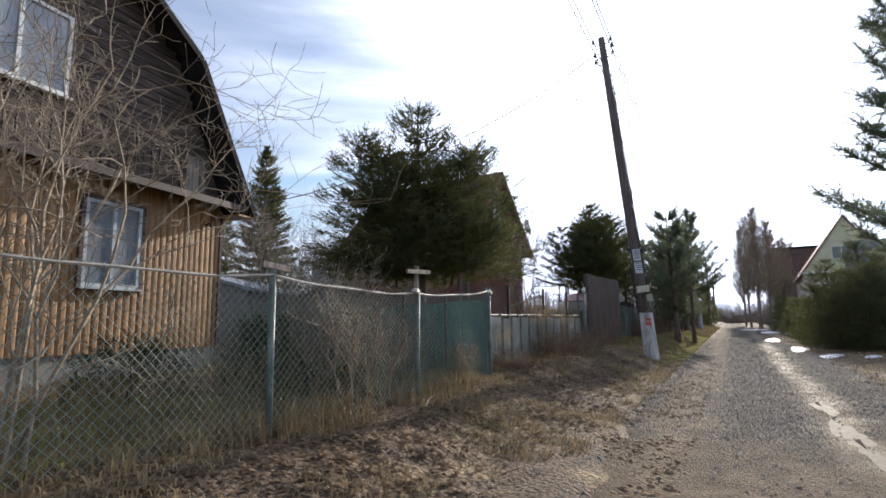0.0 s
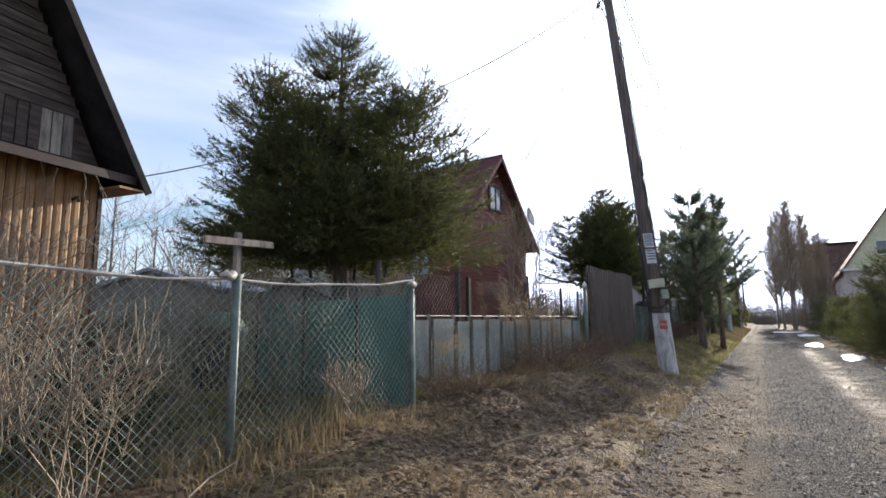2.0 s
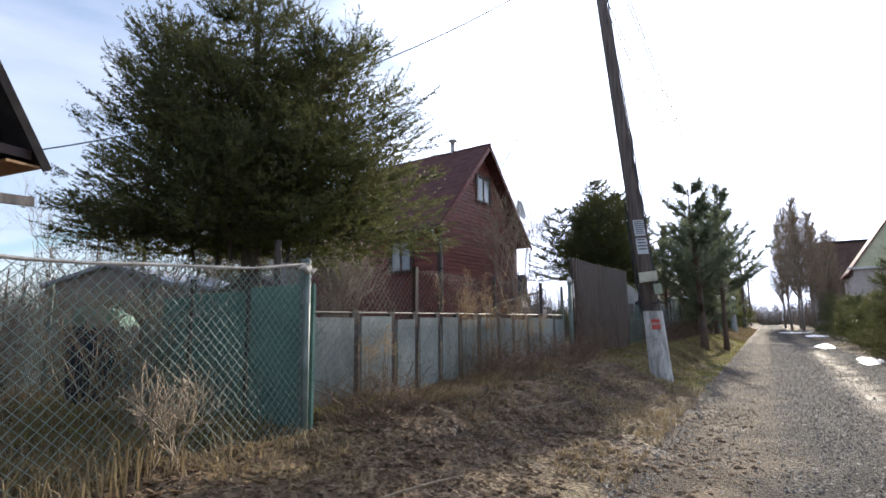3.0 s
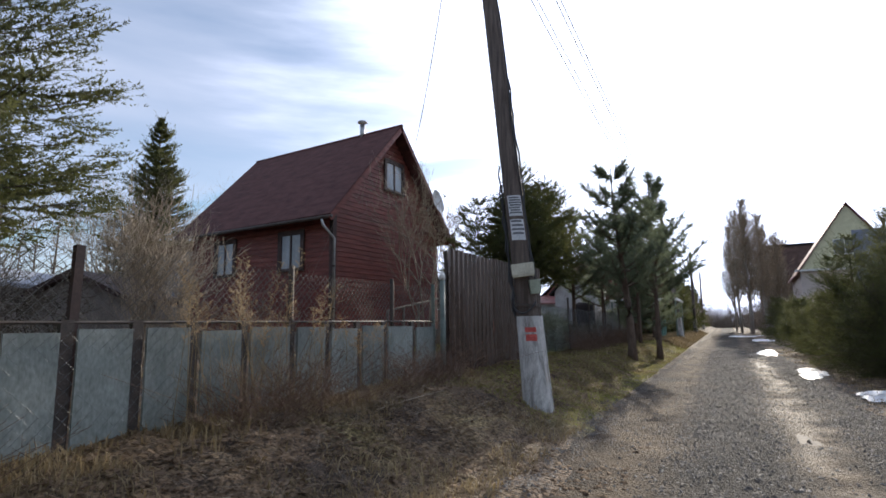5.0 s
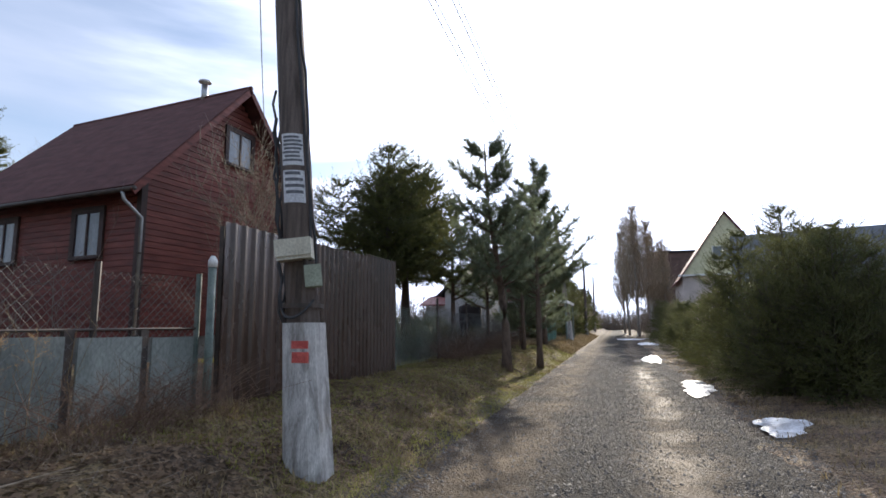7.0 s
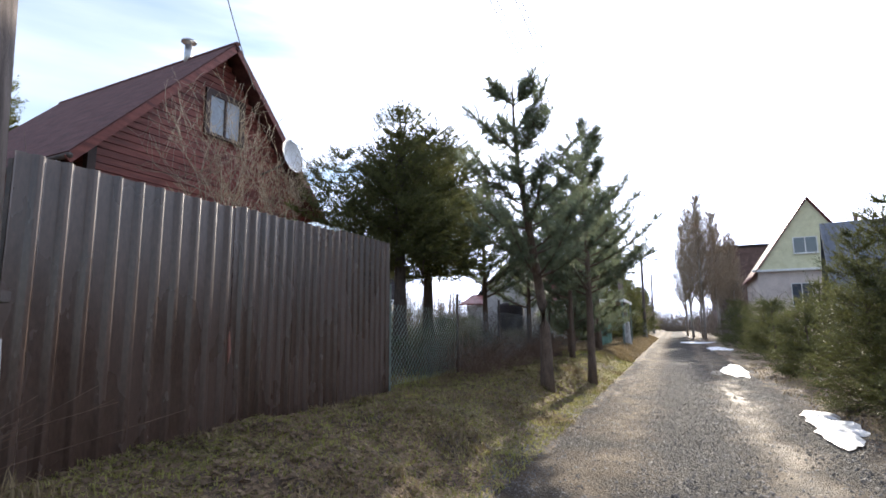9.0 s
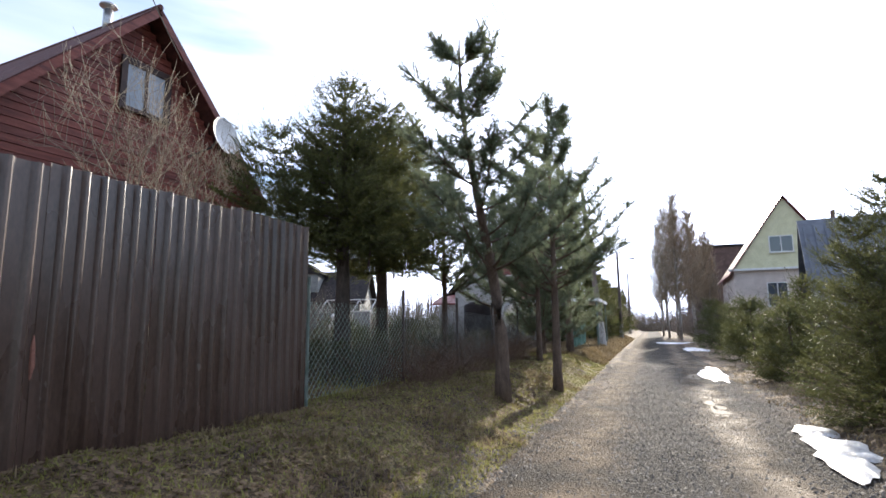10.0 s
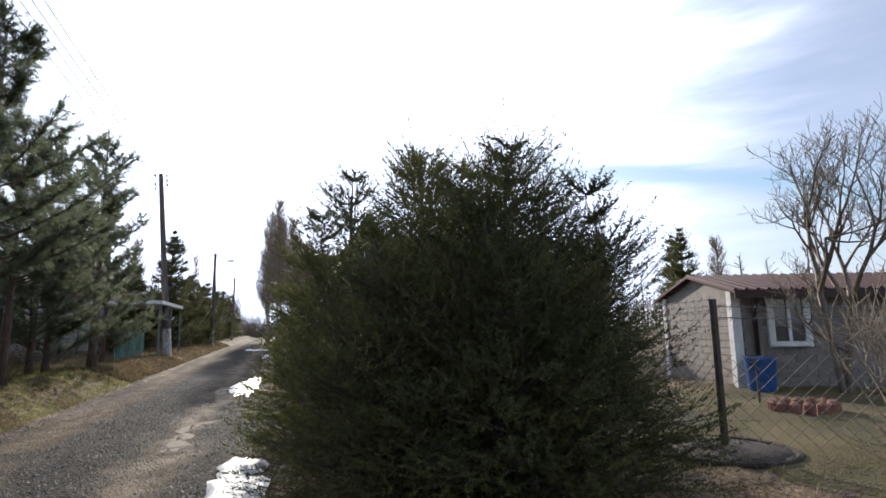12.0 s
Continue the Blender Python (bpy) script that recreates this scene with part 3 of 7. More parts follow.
def fast_mesh(name, verts, faces, mat, smooth=False):
    """A mesh from arrays; faces: (n, 3) or (n, 4)."""
    me = bpy.data.meshes.new(name)
    verts, faces = np.asarray(verts, np.float32), np.asarray(faces, np.int32)
    n, k = faces.shape
    me.vertices.add(len(verts))
    me.vertices.foreach_set("co", verts.ravel())
    me.loops.add(n * k)
    me.loops.foreach_set("vertex_index", faces.ravel())
    me.polygons.add(n)
    me.polygons.foreach_set("loop_start", np.arange(0, n * k, k, dtype=np.int32))
    me.materials.append(mat)
    me.update(calc_edges=True)
    if smooth:
        me.shade_smooth()
    return me


def part(name, shape, mat, parent, label="", smooth=False):
    """Links a shape (or a mesh) as one mesh object under a thing or part; coordinates are the thing's own."""
    ob = new(name, shape.mesh(name, mat, smooth) if isinstance(shape, Shape) else shape)
    ob.parent = parent
    return tagged(ob, label)


def thing(name, label, category, group="", at=(0, 0, 0), turn=0, kind=""):
    ob = new(name)
    ob.empty_display_size = 0.2
    ob.matrix_basis = pose(*at, 0, 0, turn)
    return tagged(ob, label, category, group, kind)


def single(name, shape, mat, label, category="", group="", kind="", smooth=False, m=None):
    ob = new(name, shape.mesh(name, mat, smooth) if isinstance(shape, Shape) else shape)
    if m is not None:
        ob.matrix_basis = m
    return tagged(ob, label, category, group, kind)


def lattice(n):
    return np.random.RandomState(n).rand(256, 256)


LAT = lattice(5)


def soft_noise(x, y, scale):
    """Smooth value noise in -1..1 over arrays."""
    x, y = np.asarray(x, float) * scale + 1000.3, np.asarray(y, float) * scale + 1000.7
    i, j = np.floor(x).astype(int), np.floor(y).astype(int)
    u, v = x - i, y - j
    u, v = u * u * (3 - 2 * u), v * v * (3 - 2 * v)
    a, b, c, d = LAT[i % 256, j % 256], LAT[(i + 1) % 256, j % 256], LAT[i % 256, (j + 1) % 256], LAT[(i + 1) % 256, (j + 1) % 256]
    return 2 * (a * (1 - u) * (1 - v) + b * u * (1 - v) + c * (1 - u) * v + d * u * v) - 1


def smooth01(t):
    t = np.clip(t, 0, 1)
    return t * t * (3 - 2 * t)


def base_height(x, y):
    """The lie of the land: a flat lane, a low bank on the fence side."""
    x, y = np.asarray(x, float), np.asarray(y, float)
    bank = np.interp(y, [0, 6, 14, 24, 40], [0.20, 0.24, 0.40, 0.40, 0.40])
    start = np.interp(y, [0, 10, 14, 17, 24, 30], [-1.7, -1.95, -1.55, -1.5, -1.6, -1.2])
    left = bank * smooth01((start - x) / 1.25) + 0.12 * smooth01((-4.2 - x) / 3.0) * smooth01((y - 12) / 8)
    right = 0.10 * smooth01((x - 2.3) / 1.5)
    return left + right


def ground_z(x, y):
    x, y = np.asarray(x, float), np.asarray(y, float)
    off = smooth01((np.abs(x - 0.45) - 1.6) / 0.5)
    near = np.exp(-((np.hypot(x, y - 14)) / 60) ** 2)
    rough = 0.05 * soft_noise(x, y, 0.9) + 0.035 * soft_noise(x, y, 2.7) + 0.028 * soft_noise(x, y, 6.1) * (0.6 + soft_noise(x, y, 0.7)) + 0.016 * soft_noise(x, y, 13.0)
    lane = 0.010 * soft_noise(x, y, 1.3) + 0.005 * soft_noise(x, y, 6.0)
    ruts = -0.02 * np.exp(-((x - 0.95 - 0.011 * y) / 0.28) ** 2) - 0.012 * np.exp(-((x + 0.6) / 0.4) ** 2)
    return base_height(x, y) + near * (off * rough + (1 - off) * (lane + ruts))


def gz(x, y):
    return float(ground_z(x, y))


# ---- ground and road ----
def spaced(core, far, grow=1.35):
    out, step = list(core), core[1] - core[0]
    while out[-1] < far[1]:
        step *= grow
        out.append(out[-1] + step)
    step = core[1] - core[0]
    while out[0] > far[0]:
        step *= grow
        out.insert(0, out[0] - step)
    return np.array(out)


def sheet(name, xs, ys, height, mat):
    X, Y = np.meshgrid(xs, ys)
    Z = height(X, Y)
    v = np.stack([X.ravel(), Y.ravel(), Z.ravel()], 1)
    w, h = len(xs), len(ys)
    i = (np.arange(h - 1)[:, None] * w + np.arange(w - 1)[None, :]).ravel()
    return fast_mesh(name, v, np.stack([i, i + 1, i + 1 + w, i + w], 1), mat, True)


def lane_side(X, Y):
    """Distance inside the gravel; its left edge wanders along the lane."""
    left = np.interp(Y, [0, 8, 14, 20, 24, 30, 40], [-1.25, -1.3, -1.25, -1.65, -1.55, -1.2, -1.3])
    return np.minimum(X - left, 2.45 - X)


def under_road(X, Y):
    inside = smooth01((lane_side(X, Y) + 0.30 * soft_noise(X, Y, 0.9) + 0.20 * soft_noise(X, Y, 2.6)) / 0.45)
    return ground_z(X, Y) - 0.07 * inside


def road_height(X, Y):
    return ground_z(X, Y) - 0.035 - 0.14 * smooth01((-0.15 - lane_side(X, Y)) / 0.35)


def surface_z(X, Y):
    """The higher of verge and road."""
    return np.maximum(under_road(X, Y), road_height(X, Y))


single("ground", sheet("ground", spaced(np.arange(-6.5, 7.0, 0.075), (-700, 700)), spaced(np.arange(-1, 33, 0.085), (-500, 1500)), under_road, M["ground"]), M["ground"],
       "matted dead grass, mud and patches of turf", "ground", kind="structure")
single("road", sheet("road", np.arange(-1.9, 2.85, 0.06), spaced(np.arange(-1, 33, 0.08), (-60, 420), 1.2), road_height, M["road"]), M["road"],
       "narrow gravel lane with sandy wheel tracks", "road", kind="structure")


# ---- trees ----
def needle_mesh(name, P, D, L, mat, k=24, size=0.035, width=0.006, spread=0.9, seed=1):
    """Needles as thin triangles along twigs at P, in direction D, of length L."""
    r = np.random.RandomState(seed)
    n = len(P)
    D = D / np.linalg.norm(D, axis=1, keepdims=True)
    ref = np.where(np.abs(D[:, 2:3]) > 0.9, [[1.0, 0, 0]], [[0, 0, 1.0]])
    U = np.cross(D, ref)
    U /= np.linalg.norm(U, axis=1, keepdims=True)
    W = np.cross(D, U)
    t = r.rand(n, k)
    a = r.rand(n, k) * 2 * np.pi
    base = P[:, None] + D[:, None] * (t * L[:, None])[..., None]
    out = U[:, None] * np.cos(a)[..., None] + W[:, None] * np.sin(a)[..., None]
    nd = D[:, None] * (1 - 0.55 * spread + 0.3 * r.rand(n, k)[..., None]) + out * spread
    nd /= np.linalg.norm(nd, axis=2, keepdims=True)
    side = np.cross(nd, out + 0.3 * r.randn(n, k, 3))
    side /= np.linalg.norm(side, axis=2, keepdims=True) + 1e-9
    ln = size * (0.7 + 0.6 * r.rand(n, k))[..., None]
    v = np.stack([base - side * width / 2, base + side * width / 2, base + nd * ln], 2).reshape(-1, 3)
    return fast_mesh(name, v, np.arange(len(v)).reshape(-1, 3), mat)


def sticks(name, A, B, ra, rb, mat, smooth=False):
    """Many thin three-sided twigs from A to B in one mesh."""
    A, B = np.asarray(A, float), np.asarray(B, float)
    n = len(A)
    d = B - A
    d /= np.linalg.norm(d, axis=1, keepdims=True) + 1e-9
    ref = np.where(np.abs(d[:, 2:3]) > 0.9, [[1.0, 0, 0]], [[0, 0, 1.0]])
    u = np.cross(d, ref)
    u /= np.linalg.norm(u, axis=1, keepdims=True) + 1e-9
    w = np.cross(d, u)
    ra, rb = np.broadcast_to(ra, n)[:, None], np.broadcast_to(rb, n)[:, None]
    rings = [q + (u * math.cos(2.094 * k) + w * math.sin(2.094 * k)) * rr for q, rr in ((A, ra), (B, rb)) for k in range(3)]
    v = np.stack(rings, 1).reshape(-1, 3)
    o = np.arange(n)[:, None] * 6
    f = np.concatenate([o + np.array([[k, (k + 1) % 3, 3 + (k + 1) % 3, 3 + k]]) for k in range(3)])
    return fast_mesh(name, v, f, mat, smooth)


def spruce_arrays(height, radius, clear, seed, density=1.0, droop=0.25, tips=(), round_top=0.0):
    """Limbs and twigs of a spruce in its own coordinates. tips: extra leaders (x, y, top, radius)."""
    r = np.random.RandomState(seed)
    A, B, RA, RB, P, D, L = [], [], [], [], [], [], []
    leaders = [(0.0, 0.0, height, radius)] + list(tips)
    for lx, ly, top, rad in leaders:
        levels = int((top - clear) / 0.16 * density)
        for i in range(levels):
            z = clear + (top - clear) * (i + r.rand()) / levels
            u = (z - clear) / (top - clear)
            prof = (1 - u) ** (0.85 - 0.45 * round_top) * (0.72 + 0.28 * min(1, u / 0.18 + 0.2))
            for _ in range(5 + int(2 * r.rand())):
                a = r.rand() * 2 * math.pi
                ln = max(0.12, rad * prof * (0.72 + 0.42 * r.rand()))
                rise = 0.35 * u + 0.05 - droop * (1 - u) + 0.12 * r.randn()
                d = np.array([math.cos(a), math.sin(a), rise])
                p0 = np.array([lx, ly, z])
                seg = 4
                prev = p0
                for s in range(1, seg + 1):
                    q = s / seg
                    cur = p0 + d * ln * q + np.array([0, 0, 0.22 * ln * q * q])
                    A.append(prev), B.append(cur)
                    RA.append(0.006 + 0.012 * ln * (1 - (s - 1) / seg)), RB.append(0.004 + 0.012 * ln * (1 - q))
                    dirn = cur - prev
                    dirn = dirn / np.linalg.norm(dirn)
                    P.append(prev), D.append(dirn), L.append(np.linalg.norm(cur - prev) * 1.05)
                    sidev = np.array([-dirn[1], dirn[0], 0])
                    m = max(1, int(ln / seg / 0.085))
                    for j in range(m):
                        if q < 0.3 and r.rand() < 0.4:
                            continue
                        b = prev + (cur - prev) * (j + r.rand()) / m
                        for sg in (-1, 1):
                            tl = (0.10 + 0.30 * min(1, ln) * (1.05 - q)) * (0.6 + 0.7 * r.rand())
                            td = dirn * 0.75 + sidev * sg * 0.75 + np.array([0, 0, 0.18 * r.randn() - 0.05])
                            P.append(b), D.append(td), L.append(tl)
                    prev = cur
                P.append(prev), D.append(dirn + np.array([0, 0, 0.25])), L.append(0.10 + 0.08 * r.rand())
        P.append(np.array([lx, ly, top - 0.35])), D.append(np.array([0.02, 0.0, 1.0])), L.append(0.42)
        A.append(np.array([lx * 0.6, ly * 0.6, clear * 0.9])), B.append(np.array([lx, ly, top])), RA.append(0.05 if tips else 0.03), RB.append(0.006)
    return [np.array(q) for q in (A, B, RA, RB, P, D, L)]


def shell_shoots(leaders, clear, count, round_top, seed, length=0.28):
    """Short outward shoots that fill the crown, most of them near its surface."""
    r = np.random.RandomState(seed + 500)
    lead = np.array(leaders)
    pick = r.choice(len(lead), count * 4, p=lead[:, 3] ** 2 / np.sum(lead[:, 3] ** 2))
    u = r.rand(count * 4)
    prof = (1 - u) ** (0.85 - 0.45 * round_top) * (0.72 + 0.28 * np.minimum(1, u / 0.18 + 0.2))
    keep = np.nonzero(r.rand(count * 4) < prof)[0][:count]
    pick, u, prof = pick[keep], u[keep], prof[keep]
    n = len(keep)
    a = r.rand(n) * 6.283
    reach = 0.86 + 0.22 * r.rand(n)
    branch = r.randint(0, max(30, n // 24), n)
    pick, u, a, reach = pick[branch], u[branch], a[branch], reach[branch]
    back = 0.72 * r.rand(n) ** 1.5
    side, lift = r.randn(n), r.randn(n)
    prof = (1 - u) ** (0.85 - 0.45 * round_top) * (0.72 + 0.28 * np.minimum(1, u / 0.18 + 0.2))
    q = reach * (1 - back)
    rad = lead[pick, 3] * prof * q
    a = a + side * (0.05 + 0.20 * back * lead[pick, 3]) / np.maximum(rad, 0.12)
    z = clear + (lead[pick, 2] - clear) * u + lift * (0.025 + 0.10 * back) - (0.25 - 0.5 * u) * back * lead[pick, 3] * prof * 0.5
    P = np.stack([lead[pick, 0] + rad * np.cos(a), lead[pick, 1] + rad * np.sin(a), z], 1)
    D = np.stack([np.cos(a) - 0.5 * side * np.sin(a) * (back > 0.04), np.sin(a) + 0.5 * side * np.cos(a) * (back > 0.04), 0.10 + 0.9 * u + 0.22 * lift], 1)
    L = length * (0.5 + 0.9 * r.rand(n))
    m = 26 * len(lead)
    pick, u, a = r.randint(0, len(lead), m), 0.62 + 0.36 * r.rand(m), r.rand(m) * 6.283
    rad = lead[pick, 3] * (1 - u) ** (0.85 - 0.45 * round_top) * 0.9
    P2 = np.stack([lead[pick, 0] + rad * np.cos(a), lead[pick, 1] + rad * np.sin(a), clear + (lead[pick, 2] - clear) * u], 1)
    D2 = np.stack([0.45 * np.cos(a), 0.45 * np.sin(a), np.ones(m)], 1)
    return np.concatenate([P, P2]), np.concatenate([D, D2]), np.concatenate([L, length * (1.1 + 0.9 * r.rand(m))])


def spruce(x, y, height, radius, clear, seed, label, group="", density=1.0, droop=0.25, tips=(), k=22, size=0.035, width=0.007, mat="needles", trunk=0.12, round_top=0.0, z=None, name="spruce", shell=0, shoot=0.28):
    A, B, RA, RB, P, D, L = spruce_arrays(height, radius * (0.86 if shell else 1.0), clear, seed, density, droop, tips, round_top)
    RA, RB = RA * 0.6, RB * 0.6
    if shell:
        P2, D2, L2 = shell_shoots([(0.0, 0.0, height, radius)] + list(tips), clear, shell, round_top, seed, shoot)
        P, D, L = np.concatenate([P, P2]), np.concatenate([D, D2]), np.concatenate([L, L2])
        unit = D2 / np.linalg.norm(D2, axis=1, keepdims=True)
        own = np.concatenate([np.arange(0, shell, 5), np.arange(shell, len(P2))])
        own = own[own < len(P2)]
        A, B = np.concatenate([A, (P2 - unit * 0.2)[own]]), np.concatenate([B, (P2 + unit * L2[:, None] * 0.95)[own]])
        RA, RB = np.concatenate([RA, np.full(len(own), 0.0025)]), np.concatenate([RB, np.full(len(own), 0.0015)])
    t = thing(name, label, "tree", group, (x, y, (gz(x, y) if z is None else z) - 0.05))
    pts = [(0.02 * math.sin(i), 0.02 * math.cos(1.7 * i), height * i / 6) for i in range(7)]
    part("trunk", Shape().tube(pts, [trunk * (1.25 if i == 0 else 1 - 0.93 * i / 6) for i in range(7)], 9), M["bark_spruce"], t, smooth=True)
    crown = part("crown", needle_mesh("crown", P, D, L, M[mat], k, size, width, seed=seed), M[mat], t)
    part("branchwork", sticks("branchwork", A, B, RA, RB, M["bark_spruce"]), M["bark_spruce"], crown)
    return t


def pine(x, y, height, seed, label, lean=(0, 0), bend=0.0, bow=0.0, clear=2.2, spread=1.1, trunk=0.11, k=46, group="young pines by the lane", sparse=4.2, z=None, tuft=0.095):
    """Young pine: bare lower stem, whorls of upturned limbs ending in brushy shoots."""
    r = np.random.RandomState(seed)
    t = thing("pine_tree", label, "tree", group, (x, y, (gz(x, y) if z is None else z) - 0.05))

    def axis(h):
        u = max(0.0, h / height)
        kink = bend * smooth01((u - 0.35) / 0.4)
        return np.array([lean[0] * u + float(kink), lean[1] * u + 0.03 * math.sin(5 * u) + bow * float(smooth01((u - 0.15) / 0.75)), h])

    hs = np.linspace(0, height, 14)
    part("trunk", Shape().tube([axis(h) for h in hs], [trunk * (1.2 if i == 0 else 1.02 - 0.95 * i / 13) for i in range(14)], 9), M["bark_pine"], t, smooth=True)
    A, B, RA, RB, P, D, L = [], [], [], [], [], [], []

    def shoot(b, d, ln):
        P.append(b), D.append(d), L.append(ln)
        A.append(b), B.append(b + d / np.linalg.norm(d) * ln), RA.append(0.006), RB.append(0.003)

    h = clear
    while h < height - 0.25:
        u = (h - clear) / (height - clear)
        for _ in range(int(4 + 2 * r.rand() - 1.5 * (u > 0.62))):
            a = r.rand() * 6.283
            ln = spread * (1 - u) ** 0.95 * (0.65 + 0.5 * r.rand()) + 0.18
            b = axis(h + 0.08 * r.randn())
            d = np.array([math.cos(a), math.sin(a), 0.25 + 0.35 * u])
            prev = b
            seg = 5
            for s in range(1, seg + 1):
                q = s / seg
                cur = b + d * ln * q + np.array([0, 0, 0.35 * ln * q * q])
                A.append(prev), B.append(cur), RA.append(0.012 + 0.012 * ln * (1 - q)), RB.append(0.008 + 0.010 * ln * (1 - q))
                if q > 0.25:
                    for _ in range(int(3 * sparse * (1 - 0.35 * u) + r.rand())):
                        sd = d + 1.2 * r.randn(3) * np.array([1, 1, 0.6]) + np.array([0, 0, 0.6])
                        shoot(prev + (cur - prev) * r.rand(), sd, 0.14 + 0.17 * r.rand())
                prev = cur
            shoot(prev, d + np.array([0, 0, 0.9]), 0.2 + 0.12 * r.rand())
        h += 0.30 + 0.22 * r.rand() if u < 0.7 else 0.45
    top = axis(height)
    shoot(top - np.array([0, 0, 0.45]), np.array([0, 0, 1.0]), 0.5)
    for a in range(4):
        shoot(top - np.array([0, 0, 0.42]), np.array([math.cos(a * 1.6), math.sin(a * 1.6), 1.3]), 0.28)
    P, D, L = np.array(P), np.array(D), np.array(L)
    crown = part("crown", needle_mesh("crown", P, D, L, M["needles_pine"], k, tuft, 0.0082, 0.85, seed), M["needles_pine"], t)
    part("branchwork", sticks("branchwork", np.array(A), np.array(B), np.array(RA), np.array(RB), M["bark_pine"]), M["bark_pine"], crown)
    return t


def grow(A, B, RA, RB, p, d, ln, rad, depth, r, wander=0.25, fork=3, up=0.15, thin=0.62, shrink=0.68):
    """A limb with side limbs, as thin straight pieces."""
    seg = 4 if depth > 0 else 3
    prev, dirn = np.array(p, float), np.array(d, float) / np.linalg.norm(d)
    for s in range(seg):
        dirn = dirn + wander * r.randn(3) * 0.5 + np.array([0, 0, up * 0.3])
        dirn /= np.linalg.norm(dirn)
        cur = prev + dirn * ln / seg
        A.append(prev), B.append(cur), RA.append(rad * (1 - 0.5 * s / seg)), RB.append(rad * (1 - 0.5 * (s + 1) / seg))
        if depth > 0 and (s > 0 or depth < 2):
            for _ in range(fork if s == seg - 1 else max(1, fork - 1)):
                side = dirn + 0.95 * r.randn(3) * np.array([1, 1, 0.6]) + np.array([0, 0, up])
                grow(A, B, RA, RB, cur, side, ln * shrink * (0.6 + 0.5 * r.rand()), rad * thin * (1 - 0.4 * s / seg), depth - 1, r, wander, fork, up, thin, shrink)
        prev = cur


def bare_tree(x, y, seed, label, height=3.0, stems=3, depth=3, rad=0.03, splay=0.35, wander=0.3, fork=2, up=0.2, mat="bark_grey", group="", name="bare_tree", z=None, lean=(0, 0), category="tree", fine=0.0022):
    r = np.random.RandomState(seed)
    stemA, stemB, sa, sb, A, B, RA, RB = [], [], [], [], [], [], [], []
    for i in range(stems):
        d = np.array([lean[0] + splay * r.randn(), lean[1] + splay * r.randn(), 1.0])
        p = np.array([0.06 * r.randn() * (stems > 1), 0.06 * r.randn() * (stems > 1), 0.0])
        la = height * 0.42 * (0.8 + 0.4 * r.rand())
        dn = d / np.linalg.norm(d)
        mid, end = p + dn * la * 0.5, p + dn * la + np.array([0.05 * r.randn(), 0.05 * r.randn(), 0])
        stemA += [p, mid]
        stemB += [mid, end]
        sa += [rad * 1.15, rad * 0.95]
        sb += [rad * 0.95, rad * 0.8]
        for _ in range(2 + fork // 2):
            grow(A, B, RA, RB, end, dn + 0.5 * r.randn(3) * np.array([1, 1, 0.3]), height * 0.36 * (0.8 + 0.5 * r.rand()), rad * 0.7, depth, r, wander, fork, up)
        if depth > 1:
            grow(A, B, RA, RB, mid, dn + 0.8 * r.randn(3) * np.array([1, 1, 0.3]), height * 0.28, rad * 0.55, depth - 1, r, wander, fork, up)
    t = thing(name, label, category, group, (x, y, (gz(x, y) if z is None else z) - 0.04))
    part("stem" if stems > 1 else "trunk", sticks("stem", stemA, stemB, np.array(sa), np.array(sb), M[mat]), M[mat], t)
    part("branchwork", sticks("branchwork", A, B, np.maximum(RA, fine), np.maximum(RB, fine * 0.8), M[mat]), M[mat], t)
    return t


def blades(name, X, Y, H, mat, seed, lean=0.45, width=0.006, zoff=-0.02):
    """Bent grass blades, two faces each, in one mesh."""
    r = np.random.RandomState(seed)
    n = len(X)
    a = r.rand(n) * 6.283
    l1 = lean * r.rand(n) * H
    base = np.stack([X, Y, surface_z(X, Y) + zoff], 1)
    dirn = np.stack([np.cos(a), np.sin(a), np.zeros(n)], 1)
    side = np.stack([-np.sin(a + 0.7 * r.randn(n)), np.cos(a), np.zeros(n)], 1) * width * (0.7 + 0.6 * r.rand(n))[:, None]
    mid = base + dirn * (0.35 * l1)[:, None] + np.array([0, 0, 1.0]) * (0.6 * H)[:, None]
    tip = base + dirn * (1.3 * l1)[:, None] + np.array([0, 0, 1.0]) * (H * (1 - 0.35 * r.rand(n) * lean))[:, None]
    v = np.stack([base - side, base + side, mid + side * 0.8, mid - side * 0.8, tip], 1).reshape(-1, 3)
    o = np.arange(n)[:, None] * 5
    f = np.concatenate([o + np.array([[0, 1, 2]]), o + np.array([[0, 2, 3]]), o + np.array([[3, 2, 4]])])
    return fast_mesh(name, v, f, mat)


# ---- building helpers ----
def clad(parent, name, mat, z0, z1, step, u_range, place, thick=0.028, lap=0.012):
    """Horizontal lap boards: u_range(z) gives the ends of the board at that height, place(u, d, z) a point."""
    z = z0
    while z < z1 - 0.03:
        u0, u1 = u_range(z + step * 0.5)
        if u1 - u0 > 0.08:
            zt = min(z + step, z1)
            s = Shape()
            q = [place(u, d, h) for u in (u0, u1) for d, h in ((0.0, z), (thick + lap, z), (thick, zt - 0.012), (0.0, zt - 0.012))]
            s.add(q, [(0, 1, 2, 3), (7, 6, 5, 4), (0, 4, 5, 1), (1, 5, 6, 2), (2, 6, 7, 3), (3, 7, 4, 0)])
            part(name, s, mat, parent)
        z += step


